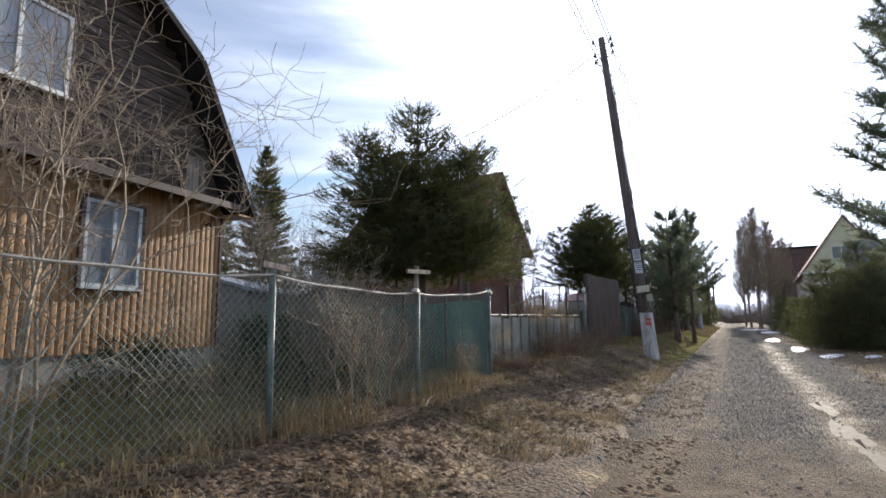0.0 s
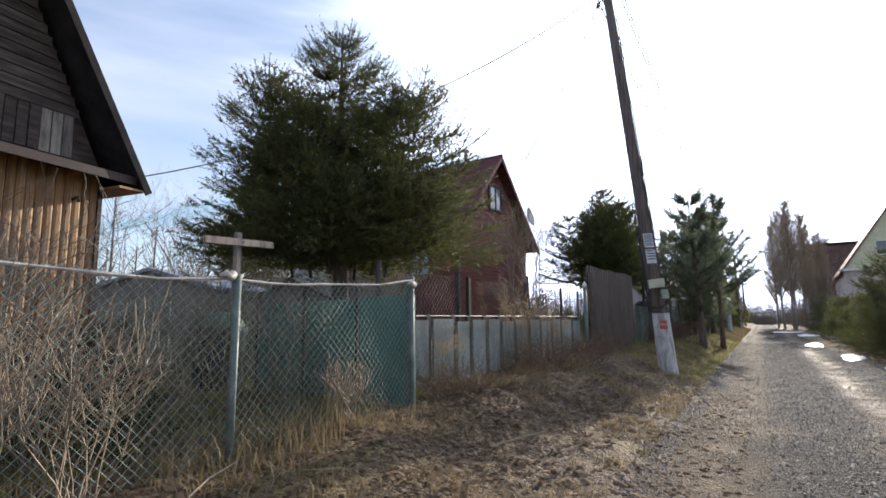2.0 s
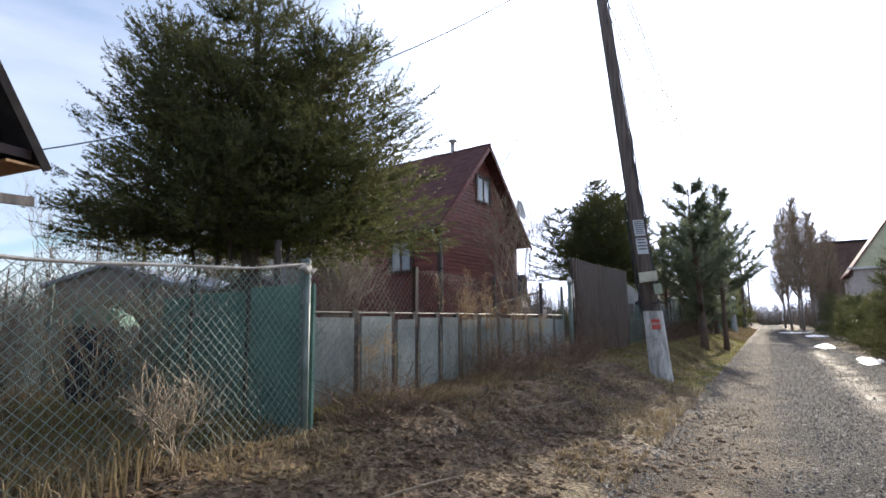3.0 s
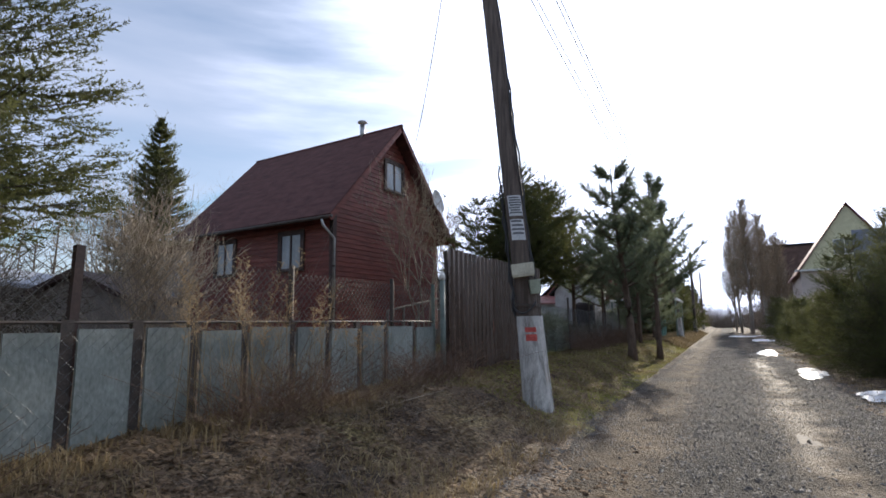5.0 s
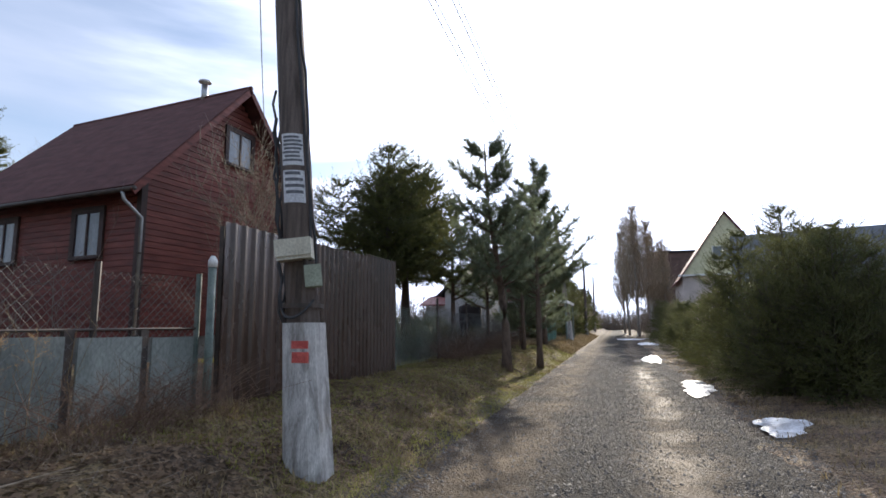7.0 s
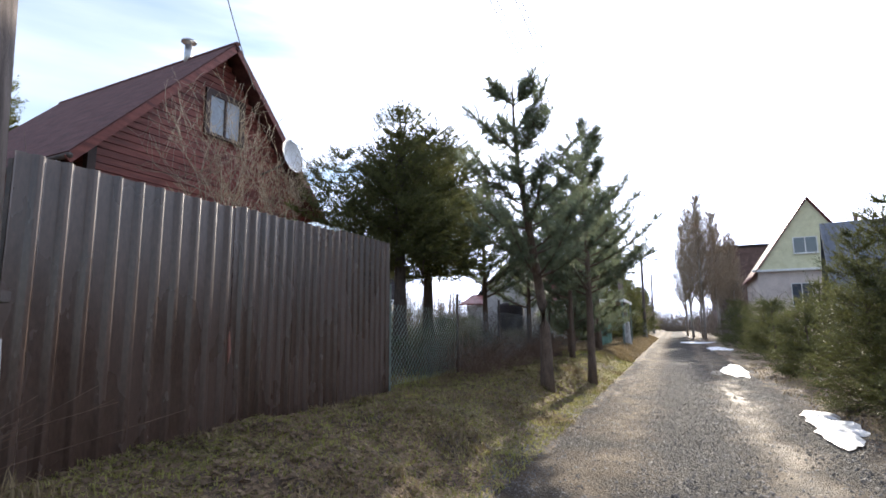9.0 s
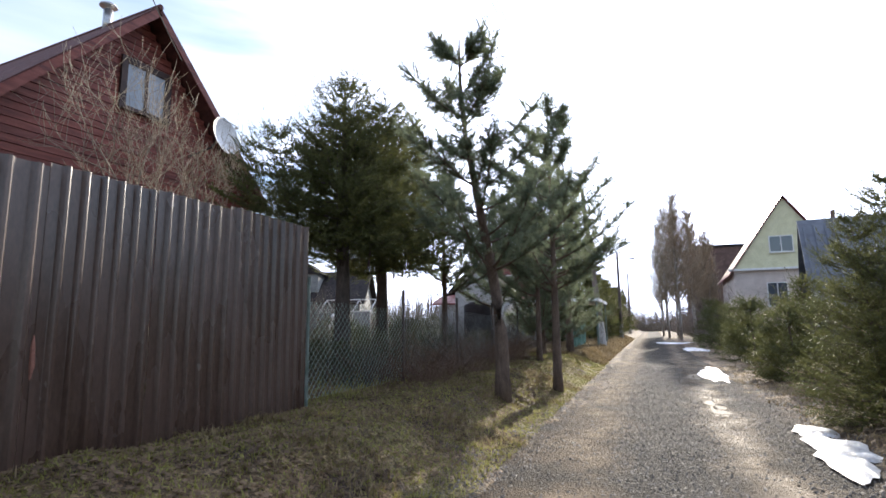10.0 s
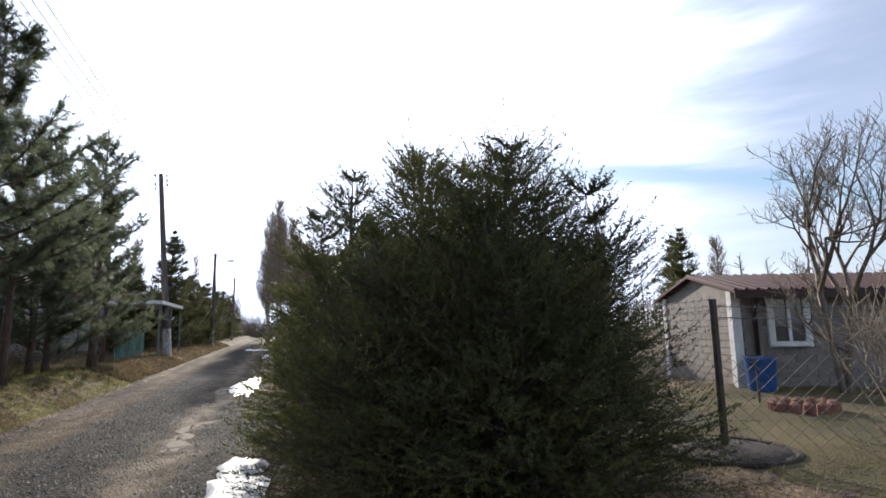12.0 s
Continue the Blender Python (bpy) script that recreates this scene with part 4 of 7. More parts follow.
def window(parent, m, w, h, frame_mat, sashes=2, trim=None, trim_w=0.09, label="", pane="glass", transom=False):
    """A window in the local xz plane (y is outwards), centre of its foot at m's origin."""
    win = part("window", Shape().box((-w / 2, -0.02, 0), (-w / 2 + 0.06, 0.05, h), m).box((w / 2 - 0.06, -0.02, 0), (w / 2, 0.05, h), m)
               .box((-w / 2 + 0.06, -0.02, 0), (w / 2 - 0.06, 0.05, 0.06), m).box((-w / 2 + 0.06, -0.02, h - 0.06), (w / 2 - 0.06, 0.05, h), m), M[frame_mat], parent, label)
    step = (w - 0.12) / sashes
    for i in range(sashes):
        a = -w / 2 + 0.06 + step * i
        part("pane", Shape().box((a + 0.012, 0.0, 0.06), (a + step - 0.012, 0.012, h - 0.06), m), M[pane], win)
        if i:
            part("mullion", Shape().box((a - 0.03, -0.01, 0.06), (a + 0.03, 0.045, h - 0.06), m), M[frame_mat], win)
    if transom:
        part("transom", Shape().box((-w / 2 + 0.06, -0.008, h * 0.72), (w / 2 - 0.06, 0.040, h * 0.72 + 0.045), m), M[frame_mat], win)
    part("window_sill", Shape().box((-w / 2 - 0.04, 0.0, -0.04), (w / 2 + 0.04, 0.11, 0.0), m), M[frame_mat], win)
    if trim:
        s = Shape().box((-w / 2 - trim_w, -0.01, -0.05), (-w / 2 - 0.002, 0.055, h + trim_w), m).box((w / 2 + 0.002, -0.01, -0.05), (w / 2 + trim_w, 0.055, h + trim_w), m)
        s.box((-w / 2, -0.01, h + 0.002), (w / 2, 0.055, h + trim_w), m)
        part("window_trim", s, M[trim], win)
    return win


def face_east(x, y, z):
    return Matrix.Translation((x, y, z)) @ pose(0, 0, 0, 0, 0, -90)


def face_south(x, y, z):
    return Matrix.Translation((x, y, z)) @ pose(0, 0, 0, 0, 0, 180)


def profile_wall(outline, x0, x1):
    """A solid block whose outline lies in the yz plane, from x0 to x1."""
    n = len(outline)
    v = [(x0, y, z) for y, z in outline] + [(x1, y, z) for y, z in outline]
    return Shape().add(v, [tuple(range(n)), tuple(range(2 * n - 1, n - 1, -1))] + [(i, n + i, n + (i + 1) % n, (i + 1) % n) for i in range(n)])


def slab(p0, p1, x0, x1, thick):
    """A roof slab between two points of the yz plane, from x0 to x1."""
    (y0, z0), (y1, z1) = p0, p1
    n = Vector((0, -(z1 - z0), y1 - y0)).normalized() * thick
    if n.z < 0:
        n = -n
    q = [(y0, z0), (y1, z1), (y1 + n.y, z1 + n.z), (y0 + n.y, z0 + n.z)]
    return profile_wall(q, x0, x1)


# ---- timber house with a gambrel roof ----
def house_gambrel():
    h = thing("timber_house", "two-storey timber house, orange cladding below and dark gambrel gable", "house")
    h.matrix_basis = Matrix.Translation((-9.8, 8.0, 0)) @ pose(0, 0, 0, 0, 0, 8) @ Matrix.Translation((9.8, -8.0, 0))
    yc, half, x1, x0 = 3.9, 4.08, -9.8, -17.0
    ya, yb = yc - half, yc + half
    part("plinth", Shape().box((x0, ya + 0.05, -0.1), (x1 - 0.05, yb - 0.05, 0.74)), M["concrete"], h, "grey concrete plinth")
    gable = [(ya, 0.74), (yb, 0.74), (yb, 3.86), (yc + 2.75, 6.52), (yc, 8.28), (yc - 2.75, 6.52), (ya, 3.86)]
    wall = part("wall", profile_wall(gable, x0, x1 - 0.03), M["wood_dark"], h)
    # upright rounded boards of the ground floor
    n, step = 58, (yb - ya) / 58
    board = Shape()
    prof = [(-step * 0.5, 0.0), (step * 0.5 - 0.005, 0.0), (step * 0.47 - 0.005, 0.022), (step * 0.2, 0.036), (-step * 0.2, 0.036), (-step * 0.46, 0.022)]
    v = [(d, u, z) for z in (0.0, 1.0) for u, d in prof]
    k = len(prof)
    board.add(v, [tuple(range(k)), tuple(range(2 * k - 1, k - 1, -1))] + [(i, k + i, k + (i + 1) % k, (i + 1) % k) for i in range(k)])
    me = board.mesh("board", M["wood_orange"])
    for i in range(n):
        y = ya + step * (i + 0.5)
        pieces = [(0.70, 3.72)]
        if 4.83 < y < 6.02 or 1.78 < y < 2.97:
            pieces = [(0.70, 1.74), (3.34, 3.72)]
        for lo, hi in pieces:
            b = part("board", me, M["wood_orange"], wall)
            b.location, b.scale = (x1 - 0.028, y, lo), (1, 1, hi - lo)
    # gable boards above the ledge
    def ends(z):
        t = min(1, max(0, (z - 3.86) / (6.52 - 3.86)))
        w = half + (2.75 - half) * t if z < 6.52 else 2.75 * (8.28 - z) / 1.76
        return (yc - w + 0.02, yc + w - 0.02)
    def east(u, d, z):
        return (x1 - 0.028 + d, u, z)
    clad(wall, "gable_board", M["wood_dark"], 4.62, 8.2, 0.17, ends, east)
    for i in range(48):
        y = ya + 0.17 * i + 0.09
        if y > yb - 0.1:
            break
        e0, e1 = ends(4.62)
        if e0 + 0.05 < y < e1 - 0.05:
            part("upright_board", Shape().box((x1 - 0.028, y - 0.075, 3.92), (x1 - 0.003 + 0.006 * (i % 3), y + 0.075, 4.615)), M["wood_grey"] if y > 6.9 and i % 5 else M["wood_dark"], wall)
    # ledge between the storeys
    part("ledge", Shape().add([(x1 - 0.02, ya - 0.35, 3.90), (x1 + 0.42, ya - 0.35, 3.74), (x1 + 0.42, ya - 0.35, 3.68), (x1 - 0.02, ya - 0.35, 3.80),
                               (x1 - 0.02, yb + 0.35, 3.90), (x1 + 0.42, yb + 0.35, 3.74), (x1 + 0.42, yb + 0.35, 3.68), (x1 - 0.02, yb + 0.35, 3.80)],
                              [(3, 2, 1, 0), (4, 5, 6, 7), (0, 1, 5, 4), (1, 2, 6, 5), (2, 3, 7, 6), (3, 0, 4, 7)]), M["wood_dark"], h, "sloping timber ledge over the ground floor")
    part("ledge_board", Shape().box((x1 + 0.422, ya - 0.35, 3.62), (x1 + 0.446, yb + 0.35, 3.76)), M["red_trim"], h)
    xr = -9.3
    roof = part("roof", slab((yb + 0.50, 3.56), (yc + 2.82, 6.56), x0 - 0.3, xr, 0.05), M["roof_dark"], h, "dark felted gambrel roof")
    part("roof_slope", slab((yc + 2.82, 6.56), (yc, 8.34), x0 - 0.3, xr, 0.05), M["roof_dark"], roof)
    part("roof_slope", slab((yc - 2.82, 6.56), (yc, 8.34), x0 - 0.3, xr, 0.05), M["roof_dark"], roof)
    part("roof_slope", slab((ya - 0.50, 3.56), (yc - 2.82, 6.56), x0 - 0.3, xr, 0.05), M["roof_dark"], roof)
    for sg in (1, -1):
        part("bargeboard", slab((yc + sg * (half + 0.49), 3.46), (yc + sg * 2.80, 6.46), xr + 0.002, xr + 0.03, 0.13), M["roof_dark"], roof)
        part("bargeboard", slab((yc + sg * 2.80, 6.44), (yc, 8.22), xr + 0.002, xr + 0.03, 0.13), M["roof_dark"], roof)
        part("eave_soffit", Shape().box((x0, min(yc + sg * half, yc + sg * (half + 0.46)), 3.50), (xr, max(yc + sg * half, yc + sg * (half + 0.46)), 3.54)), M["wood_orange"], roof)
    for y in (5.42, 2.38):
        window(h, face_east(x1 + 0.02, y, 1.80), 1.08, 1.48, "grey_frame", 2, "wood_dark", 0.07, "grey-blue wooden window with a wide glossy pane", pane="curtain")
    window(h, face_east(x1 + 0.03, yc - 0.25, 4.82), 1.55, 1.38, "white_frame", 2, "wood_dark", 0.08, "attic window with pale panes", pane="curtain")
    part("corner_board", Shape().box((x1 - 0.03, yb - 0.02, 0.72), (x1 + 0.03, yb + 0.05, 3.5)), M["wood_dark"], h)
    part("lamp_bracket", Shape().tube([(x1, 7.55, 3.25), (x1 + 0.12, 7.55, 3.28), (x1 + 0.16, 7.55, 3.2)], 0.025, 6), M["dark_metal"], h)


house_gambrel()


# ---- red-brown house ----
def house_red():
    h = thing("red_house", "red-brown boarded house with steep brown roof and attic", "house")
    h.matrix_basis = Matrix.Translation((-9.55, 24.42, 0.17)) @ pose(0, 0, 0, 0, 0, -4) @ Matrix.Translation((9.4, -24.2, 0))
    yc, ya, yb, x1, x0 = 24.2, 21.15, 27.25, -9.85, -16.9
    slope = (8.22 - 4.42) / (27.75 - yc)
    part("plinth", Shape().box((x0 + 0.05, ya + 0.05, 0.2), (x1 - 0.05, yb - 0.05, 0.95)), M["concrete"], h, "low grey plinth")
    gable = [(ya, 0.95), (yb, 0.95), (yb, 8.14 - slope * (yb - yc)), (yc, 8.14), (ya, 8.14 - slope * (yb - yc))]
    wall = part("wall", profile_wall(gable, x0, x1 - 0.03), M["wood_red"], h)
    top = 8.14 - slope * (yb - yc)
    def ends(z):
        w = (yb - yc) if z < top else (8.14 - z) / slope
        return (yc - w + 0.01, yc + w - 0.01)
    clad(wall, "front_board", M["wood_red"], 0.95, 8.10, 0.155, ends, lambda u, d, z: (x1 - 0.028 + d, u, z))
    clad(wall, "side_board", M["wood_red"], 0.95, top - 0.02, 0.155, lambda z: (x0, x1 + 0.005), lambda u, d, z: (u, ya + 0.002 - d, z))
    part("corner_board", Shape().box((x1 - 0.09, ya - 0.062, 0.95), (x1 + 0.048, ya - 0.043, top - 0.05)).box((x1 + 0.045, ya - 0.062, 0.95), (x1 + 0.062, ya + 0.10, top - 0.05)), M["red_trim"], h, "dark brown corner board")
    xr, xf = -9.4, -17.25
    roof = part("roof", slab((yc - 3.6, 8.24 - slope * 3.6), (yc, 8.24), xf, xr, 0.09), M["roof_brown"], h, "steep brown shingled roof")
    part("roof_slope", slab((yc + 3.6, 8.24 - slope * 3.6), (yc, 8.24), xf, xr, 0.09), M["roof_brown"], roof)
    for sg in (1, -1):
        part("bargeboard", slab((yc + sg * 3.62, 8.10 - slope * 3.62), (yc, 8.10), xr + 0.002, xr + 0.03, 0.16), M["wood_red"], roof)
    part("ridge_cap", Shape().tube([(xf, yc, 8.33), (xr + 0.03, yc, 8.33)], 0.07, 6), M["roof_brown"], roof)
    ez = 8.24 - slope * 3.6
    part("gutter", Shape().tube([(xf, yc - 3.66, ez + 0.0), (xr + 0.05, yc - 3.66, ez - 0.03)], 0.06, 8), M["dark_metal"], h, smooth=True)
    pipe = part("downpipe", Shape().tube([(x1 + 0.1, yc - 3.66, ez - 0.06), (x1 + 0.1, yc - 3.60, ez - 0.25), (x1 + 0.14, ya - 0.09, ez - 0.6), (x1 + 0.14, ya - 0.09, 1.0)], 0.042, 8), M["zinc"], h, "galvanised downpipe", True)
    for z in (1.6, 2.9):
        part("pipe_clip", Shape().tube([(x1 + 0.14, ya - 0.09, z), (x1 + 0.14, ya - 0.09, z + 0.04)], 0.05, 8), M["dark_metal"], pipe)
    window(h, face_east(x1 + 0.02, 24.3, 5.92), 1.05, 1.08, "red_trim", 2, "red_trim", 0.08, "dark-framed attic window", pane="curtain")
    for x in (-11.62, -14.95):
        window(h, face_south(x, ya - 0.04, 2.92), 1.0, 1.2, "red_trim", 2, "red_trim", 0.10, "window with dark trim and pale curtain", pane="curtain")
    stack = part("chimney", Shape().tube([(-11.25, yc, 8.2), (-11.25, yc, 8.78)], 0.10, 12), M["zinc"], h, "galvanised flue with a cowl", True)
    part("cowl", Shape().tube([(-11.25, yc, 8.86), (-11.25, yc, 8.90), (-11.25, yc, 8.97)], [0.20, 0.19, 0.03], 12), M["zinc"], stack)
    part("cowl_strut", Shape().box((-11.33, yc - 0.01, 8.75), (-11.31, yc + 0.01, 8.88)).box((-11.19, yc - 0.01, 8.75), (-11.17, yc + 0.01, 8.88)), M["zinc"], stack)
    # glazed lean-to at the back
    an = part("lean_to", Shape().box((-19.9, 21.6, 0.2), (x0 - 0.01, 26.8, 4.15)), M["white_wall"], h, "pale glazed lean-to")
    part("lean_to_roof", slab((21.2, 4.25), (27.2, 4.6), -20.4, x0 - 0.01, 0.1), M["roof_brown"], an)
    for i in range(4):
        part("pane", Shape().box((-19.8 + 0.72 * i, 21.57, 1.9), (-19.16 + 0.72 * i, 21.595, 3.9)), M["curtain"], an)
        part("mullion", Shape().box((-19.14 + 0.72 * i, 21.55, 1.85), (-19.10 + 0.72 * i, 21.598, 3.95)), M["grey_frame"], an)
    # flight of steps and rail in front of the gable
    part("hand_rail", Shape().tube([(-8.6, 22.3, 1.55), (-8.6, 26.6, 2.25)], 0.035, 6), M["wood_grey"], h)
    for i in range(6):
        y = 22.3 + 0.86 * i
        part("rail_post", Shape().box((-8.63, y - 0.03, 0.35), (-8.57, y + 0.03, 1.55 + 0.163 * (y - 22.3))), M["wood_grey"], h)


house_red()
dish = thing("satellite_dish", "pale grey satellite dish on the gable of the red-brown house", "satellite dish", at=(-8.95, 25.8, 5.85))
rings = []
s = Shape()
for i in range(6):
    rr = 0.42 * i / 5
    rings.append([(rr * math.cos(a * 0.524), 1.12 * rr * math.sin(a * 0.524), 0.16 * (rr / 0.42) ** 2) for a in range(12)])
v = [p for ring in rings for p in ring]
f = [(i * 12 + k, i * 12 + (k + 1) % 12, (i + 1) * 12 + (k + 1) % 12, (i + 1) * 12 + k) for i in range(5) for k in range(12)]
turned = look((0, 0, 0), (0.98, 0.02, 0.2)) @ pose(0, 0, 0, 180, 0, 0)
bowl = part("bowl", s.add([turned @ Vector(p) for p in v], f), M["dish"], dish, smooth=True)
part("feed_arm", Shape().tube([turned @ Vector((0, -0.45, 0.1)), turned @ Vector((0, -0.1, 0.5))], 0.012, 6), M["zinc"], dish)
part("feed_horn", Shape().tube([turned @ Vector((0, -0.1, 0.5)), turned @ Vector((0, -0.08, 0.42))], 0.035, 8), M["dish"], dish)
part("bracket", Shape().tube([(-0.62, -0.35, -0.5), (-0.2, -0.1, -0.25), (-0.02, 0.0, 0.0)], 0.025, 6), M["dark_metal"], dish)


# ---- fences ----
def chain_link(p0, p1, z0, z1, cell, r, mat, parent):
    """Diamond netting between two plan points; z0 and z1 give foot and top at both ends."""
    p0, p1 = np.array(p0, float), np.array(p1, float)
    ln = np.linalg.norm(p1 - p0)
    A, B, R = [], [], []
    h = z1[0] - z0[0]
    for sg in (1, -1):
        s = -h - cell
        while s < ln + h:
            a, b = (s, s + h) if sg > 0 else (s + h, s)
            t0, t1 = 0.0, 1.0
            lo, hi = min(a, b), max(a, b)
            if hi > 0 and lo < ln:
                if sg > 0:
                    t0, t1 = max(0, -a / h), min(1, (ln - a) / h)
                else:
                    t0, t1 = max(0, (a - ln) / h), min(1, a / h)
                pieces = 4
                for i in range(pieces):
                    ta, tb = t0 + (t1 - t0) * i / pieces, t0 + (t1 - t0) * (i + 1) / pieces
                    ends = []
                    for t in (ta, tb):
                        u = a + (b - a) * t
                        q = u / ln
                        xy = p0 + (p1 - p0) * q
                        zz = (z0[0] + (z0[1] - z0[0]) * q) * (1 - t) + (z1[0] + (z1[1] - z1[0]) * q) * t
                        bulge = 0.03 * math.sin(3.1 * u + 2 * t) * math.sin(math.pi * t) + (0.003 if sg > 0 else -0.003)
                        nrm = np.array([-(p1 - p0)[1], (p1 - p0)[0]]) / ln
                        ends.append((*(xy + nrm * bulge), zz + 0.012 * math.sin(1.9 * u)))
                    A.append(ends[0]), B.append(ends[1]), R.append(r * (1.35 if sg > 0 else 0.9))
            s += cell
    return part("netting", sticks("netting", A, B, np.array(R), np.array(R), mat, True), mat, parent)


front = thing("chain_link_fence", "green chain-link fence on steel posts with a tape along its top", "fence")
FX = -3.5
posts = [(-2.9, 0.2, 1.62), (-0.9, 0.2, 1.60), (1.1, 0.2, 1.60), (3.42, 0.16, 1.60), (5.85, 0.16, 1.54), (8.17, 0.24, 1.68)]
for i, (y, lo, hi) in enumerate(posts):
    pp = part("post", Shape().tube([(FX, y, lo - 0.35), (FX + (0.02 if i == 4 else 0), y, hi)], 0.03, 10), M["post_green"], front, smooth=True)
    part("post_cap", Shape().tube([(FX, y, hi), (FX, y, hi + 0.025)], [0.032, 0.012], 8), M["post_green"], pp)
for (ya, la, ha), (yb, lb, hb) in zip(posts, posts[1:]):
    chain_link((FX, ya), (FX, yb), (la + 0.04, lb + 0.04), (ha - 0.05, hb - 0.05), 0.075, 0.0023, M["wire"], front)
    sag = [(FX + 0.02, ya + (yb - ya) * t / 8, ha + (hb - ha) * t / 8 - 0.03 - 0.05 * math.sin(math.pi * t / 8) + 0.01 * math.sin(5 * t)) for t in range(9)]
    part("top_tape", Shape().tube(sag, [0.012 + 0.005 * math.sin(3 * t) for t in range(9)], 6), M["tape"], front, "dirty white tape")
# the return of the fence along the plot boundary
side_f = thing("boundary_fence", "green netting along the boundary between two plots", "fence")
for i in range(4):
    x = FX - 0.05 - 2.2 * i
    part("post", Shape().tube([(x - 0.02, 8.2, 0.0), (x - 0.02, 8.2, 1.7)], 0.028, 8), M["post_green"], side_f)
chain_link((FX - 0.05, 8.2), (FX - 6.6, 8.25), (0.3, 0.35), (1.62, 1.6), 0.075, 0.0023, M["wire"], side_f)

for y, w, tilt, z in ((5.85, 0.64, 3, 1.76), (3.42, 0.34, -4, 1.62)):
    if w > 0.1:
        if z > 1.7:
            single("support_stick", Shape().box((FX - 0.02, y - 0.018, 1.1), (FX + 0.028, y + 0.018, 1.86)), M["wood_grey"], "grey wooden stick tied to a fence post", "stick")
        b = thing("post_board", "short weathered board nailed across a fence post", "board", at=(FX + 0.04, y, z), turn=4)
        bd = part("plank", Shape().box((-0.012, -w / 2, 0), (0.012, w / 2, 0.05), pose(0, 0, 0, tilt, 0, 0)), M["wood_grey"], b)
        part("nail", Shape().tube([(0.012, 0.01, 0.025), (0.018, 0.01, 0.025)], 0.006, 6), M["dark_metal"], bd)
r = np.random.RandomState(3)
for y, z in ((5.80, 1.53), (8.15, 1.60)):
    s = Shape()
    pts = [(FX + 0.03 + 0.03 * math.sin(i), y - 0.11 + 0.035 * i, z + 0.02 * math.sin(2.3 * i)) for i in range(7)]
    s.tube(pts, [0.012, 0.03, 0.022, 0.036, 0.02, 0.03, 0.008], 7)
    single("plastic_rag", s, M["tape"], "crumpled white plastic rag tied to a fence post", "rag", smooth=True)

bp = thing("boundary_screen", "green-grey sheet screen along the plot boundary", "screen")
for i in range(3):
    part("sheet", Shape().box((-4.35 - 0.86 * i, 8.30, 0.25), (-3.55 - 0.86 * i, 8.325, 1.50 - 0.03 * i)), M["green_sheet"], bp)
    part("post", Shape().box((-4.40 - 0.86 * i, 8.29, 0.1), (-4.36 - 0.86 * i, 8.33, 1.62)), M["dark_metal"], bp)

# panel fence of the red-brown house
pan = thing("panel_fence", "blue-grey sheet panels between dark posts with netting above", "fence")
PX = -4.12
edges = [8.75, 9.56, 10.25, 10.75, 11.32, 11.88, 12.49, 13.2, 13.83, 14.5, 15.15, 15.98, 16.7]
for i, (a, b) in enumerate(zip(edges, edges[1:])):
    tilt = 0.03 * math.sin(5.1 * i)
    part("panel", Shape().box((PX - 0.012, a + 0.065, 0.30 + 0.02 * math.sin(i)), (PX + 0.012, b - 0.065, 1.22 + 0.02 * math.sin(2.2 * i))), M["panel"], pan)
for i, y in enumerate(edges[:-1]):
    part("post", Shape().box((PX - 0.075, y - 0.05, 0.0), (PX - 0.025, y + 0.05, 1.30)), M["dark_metal"], pan, "dark steel post")
for y in (8.45, 13.2, 15.4, 16.74):
    part("tall_post", Shape().tube([(PX - 0.05, y, 0.1), (PX - 0.05, y, 1.95)], 0.032, 8), M["dark_metal"] if y < 16 else M["post_green"], pan)
part("tall_post", Shape().box((PX - 0.085, 10.79, 0.1), (PX - 0.03, 10.86, 2.12), pose(0, -0.06, 0, -1.2, 0, 0)), M["red_trim"], pan, "tall red-brown timber post")
for a, b in ((8.45, 10.82), (10.82, 13.2), (13.2, 15.4), (15.4, 16.74)):
    chain_link((PX - 0.05, a), (PX - 0.05, b), (1.20, 1.20), (1.86, 1.88), 0.09, 0.0024, M["wire_rust"], pan)
    chain_link((PX + 0.03, a), (PX + 0.03, b), (0.42, 0.42), (1.22, 1.22), 0.11, 0.0011, M["wire_zinc"], pan)
part("rail", Shape().tube([(PX - 0.04, 8.4, 1.27), (PX - 0.04, 16.7, 1.30)], 0.016, 6), M["dark_metal"], pan)
ep = thing("end_post", "thick green post with a white cap beside the profiled fence", "post", at=(-3.98, 16.74, 0.3))
part("pole", Shape().tube([(0, 0, -0.3), (0, 0, 1.72)], 0.048, 12), M["post_green"], ep, smooth=True)
part("cap", Shape().tube([(0, 0, 1.72), (0, 0, 1.80), (0, 0, 1.86)], [0.055, 0.055, 0.02], 12), M["white_frame"], ep, "white plastic cap", True)


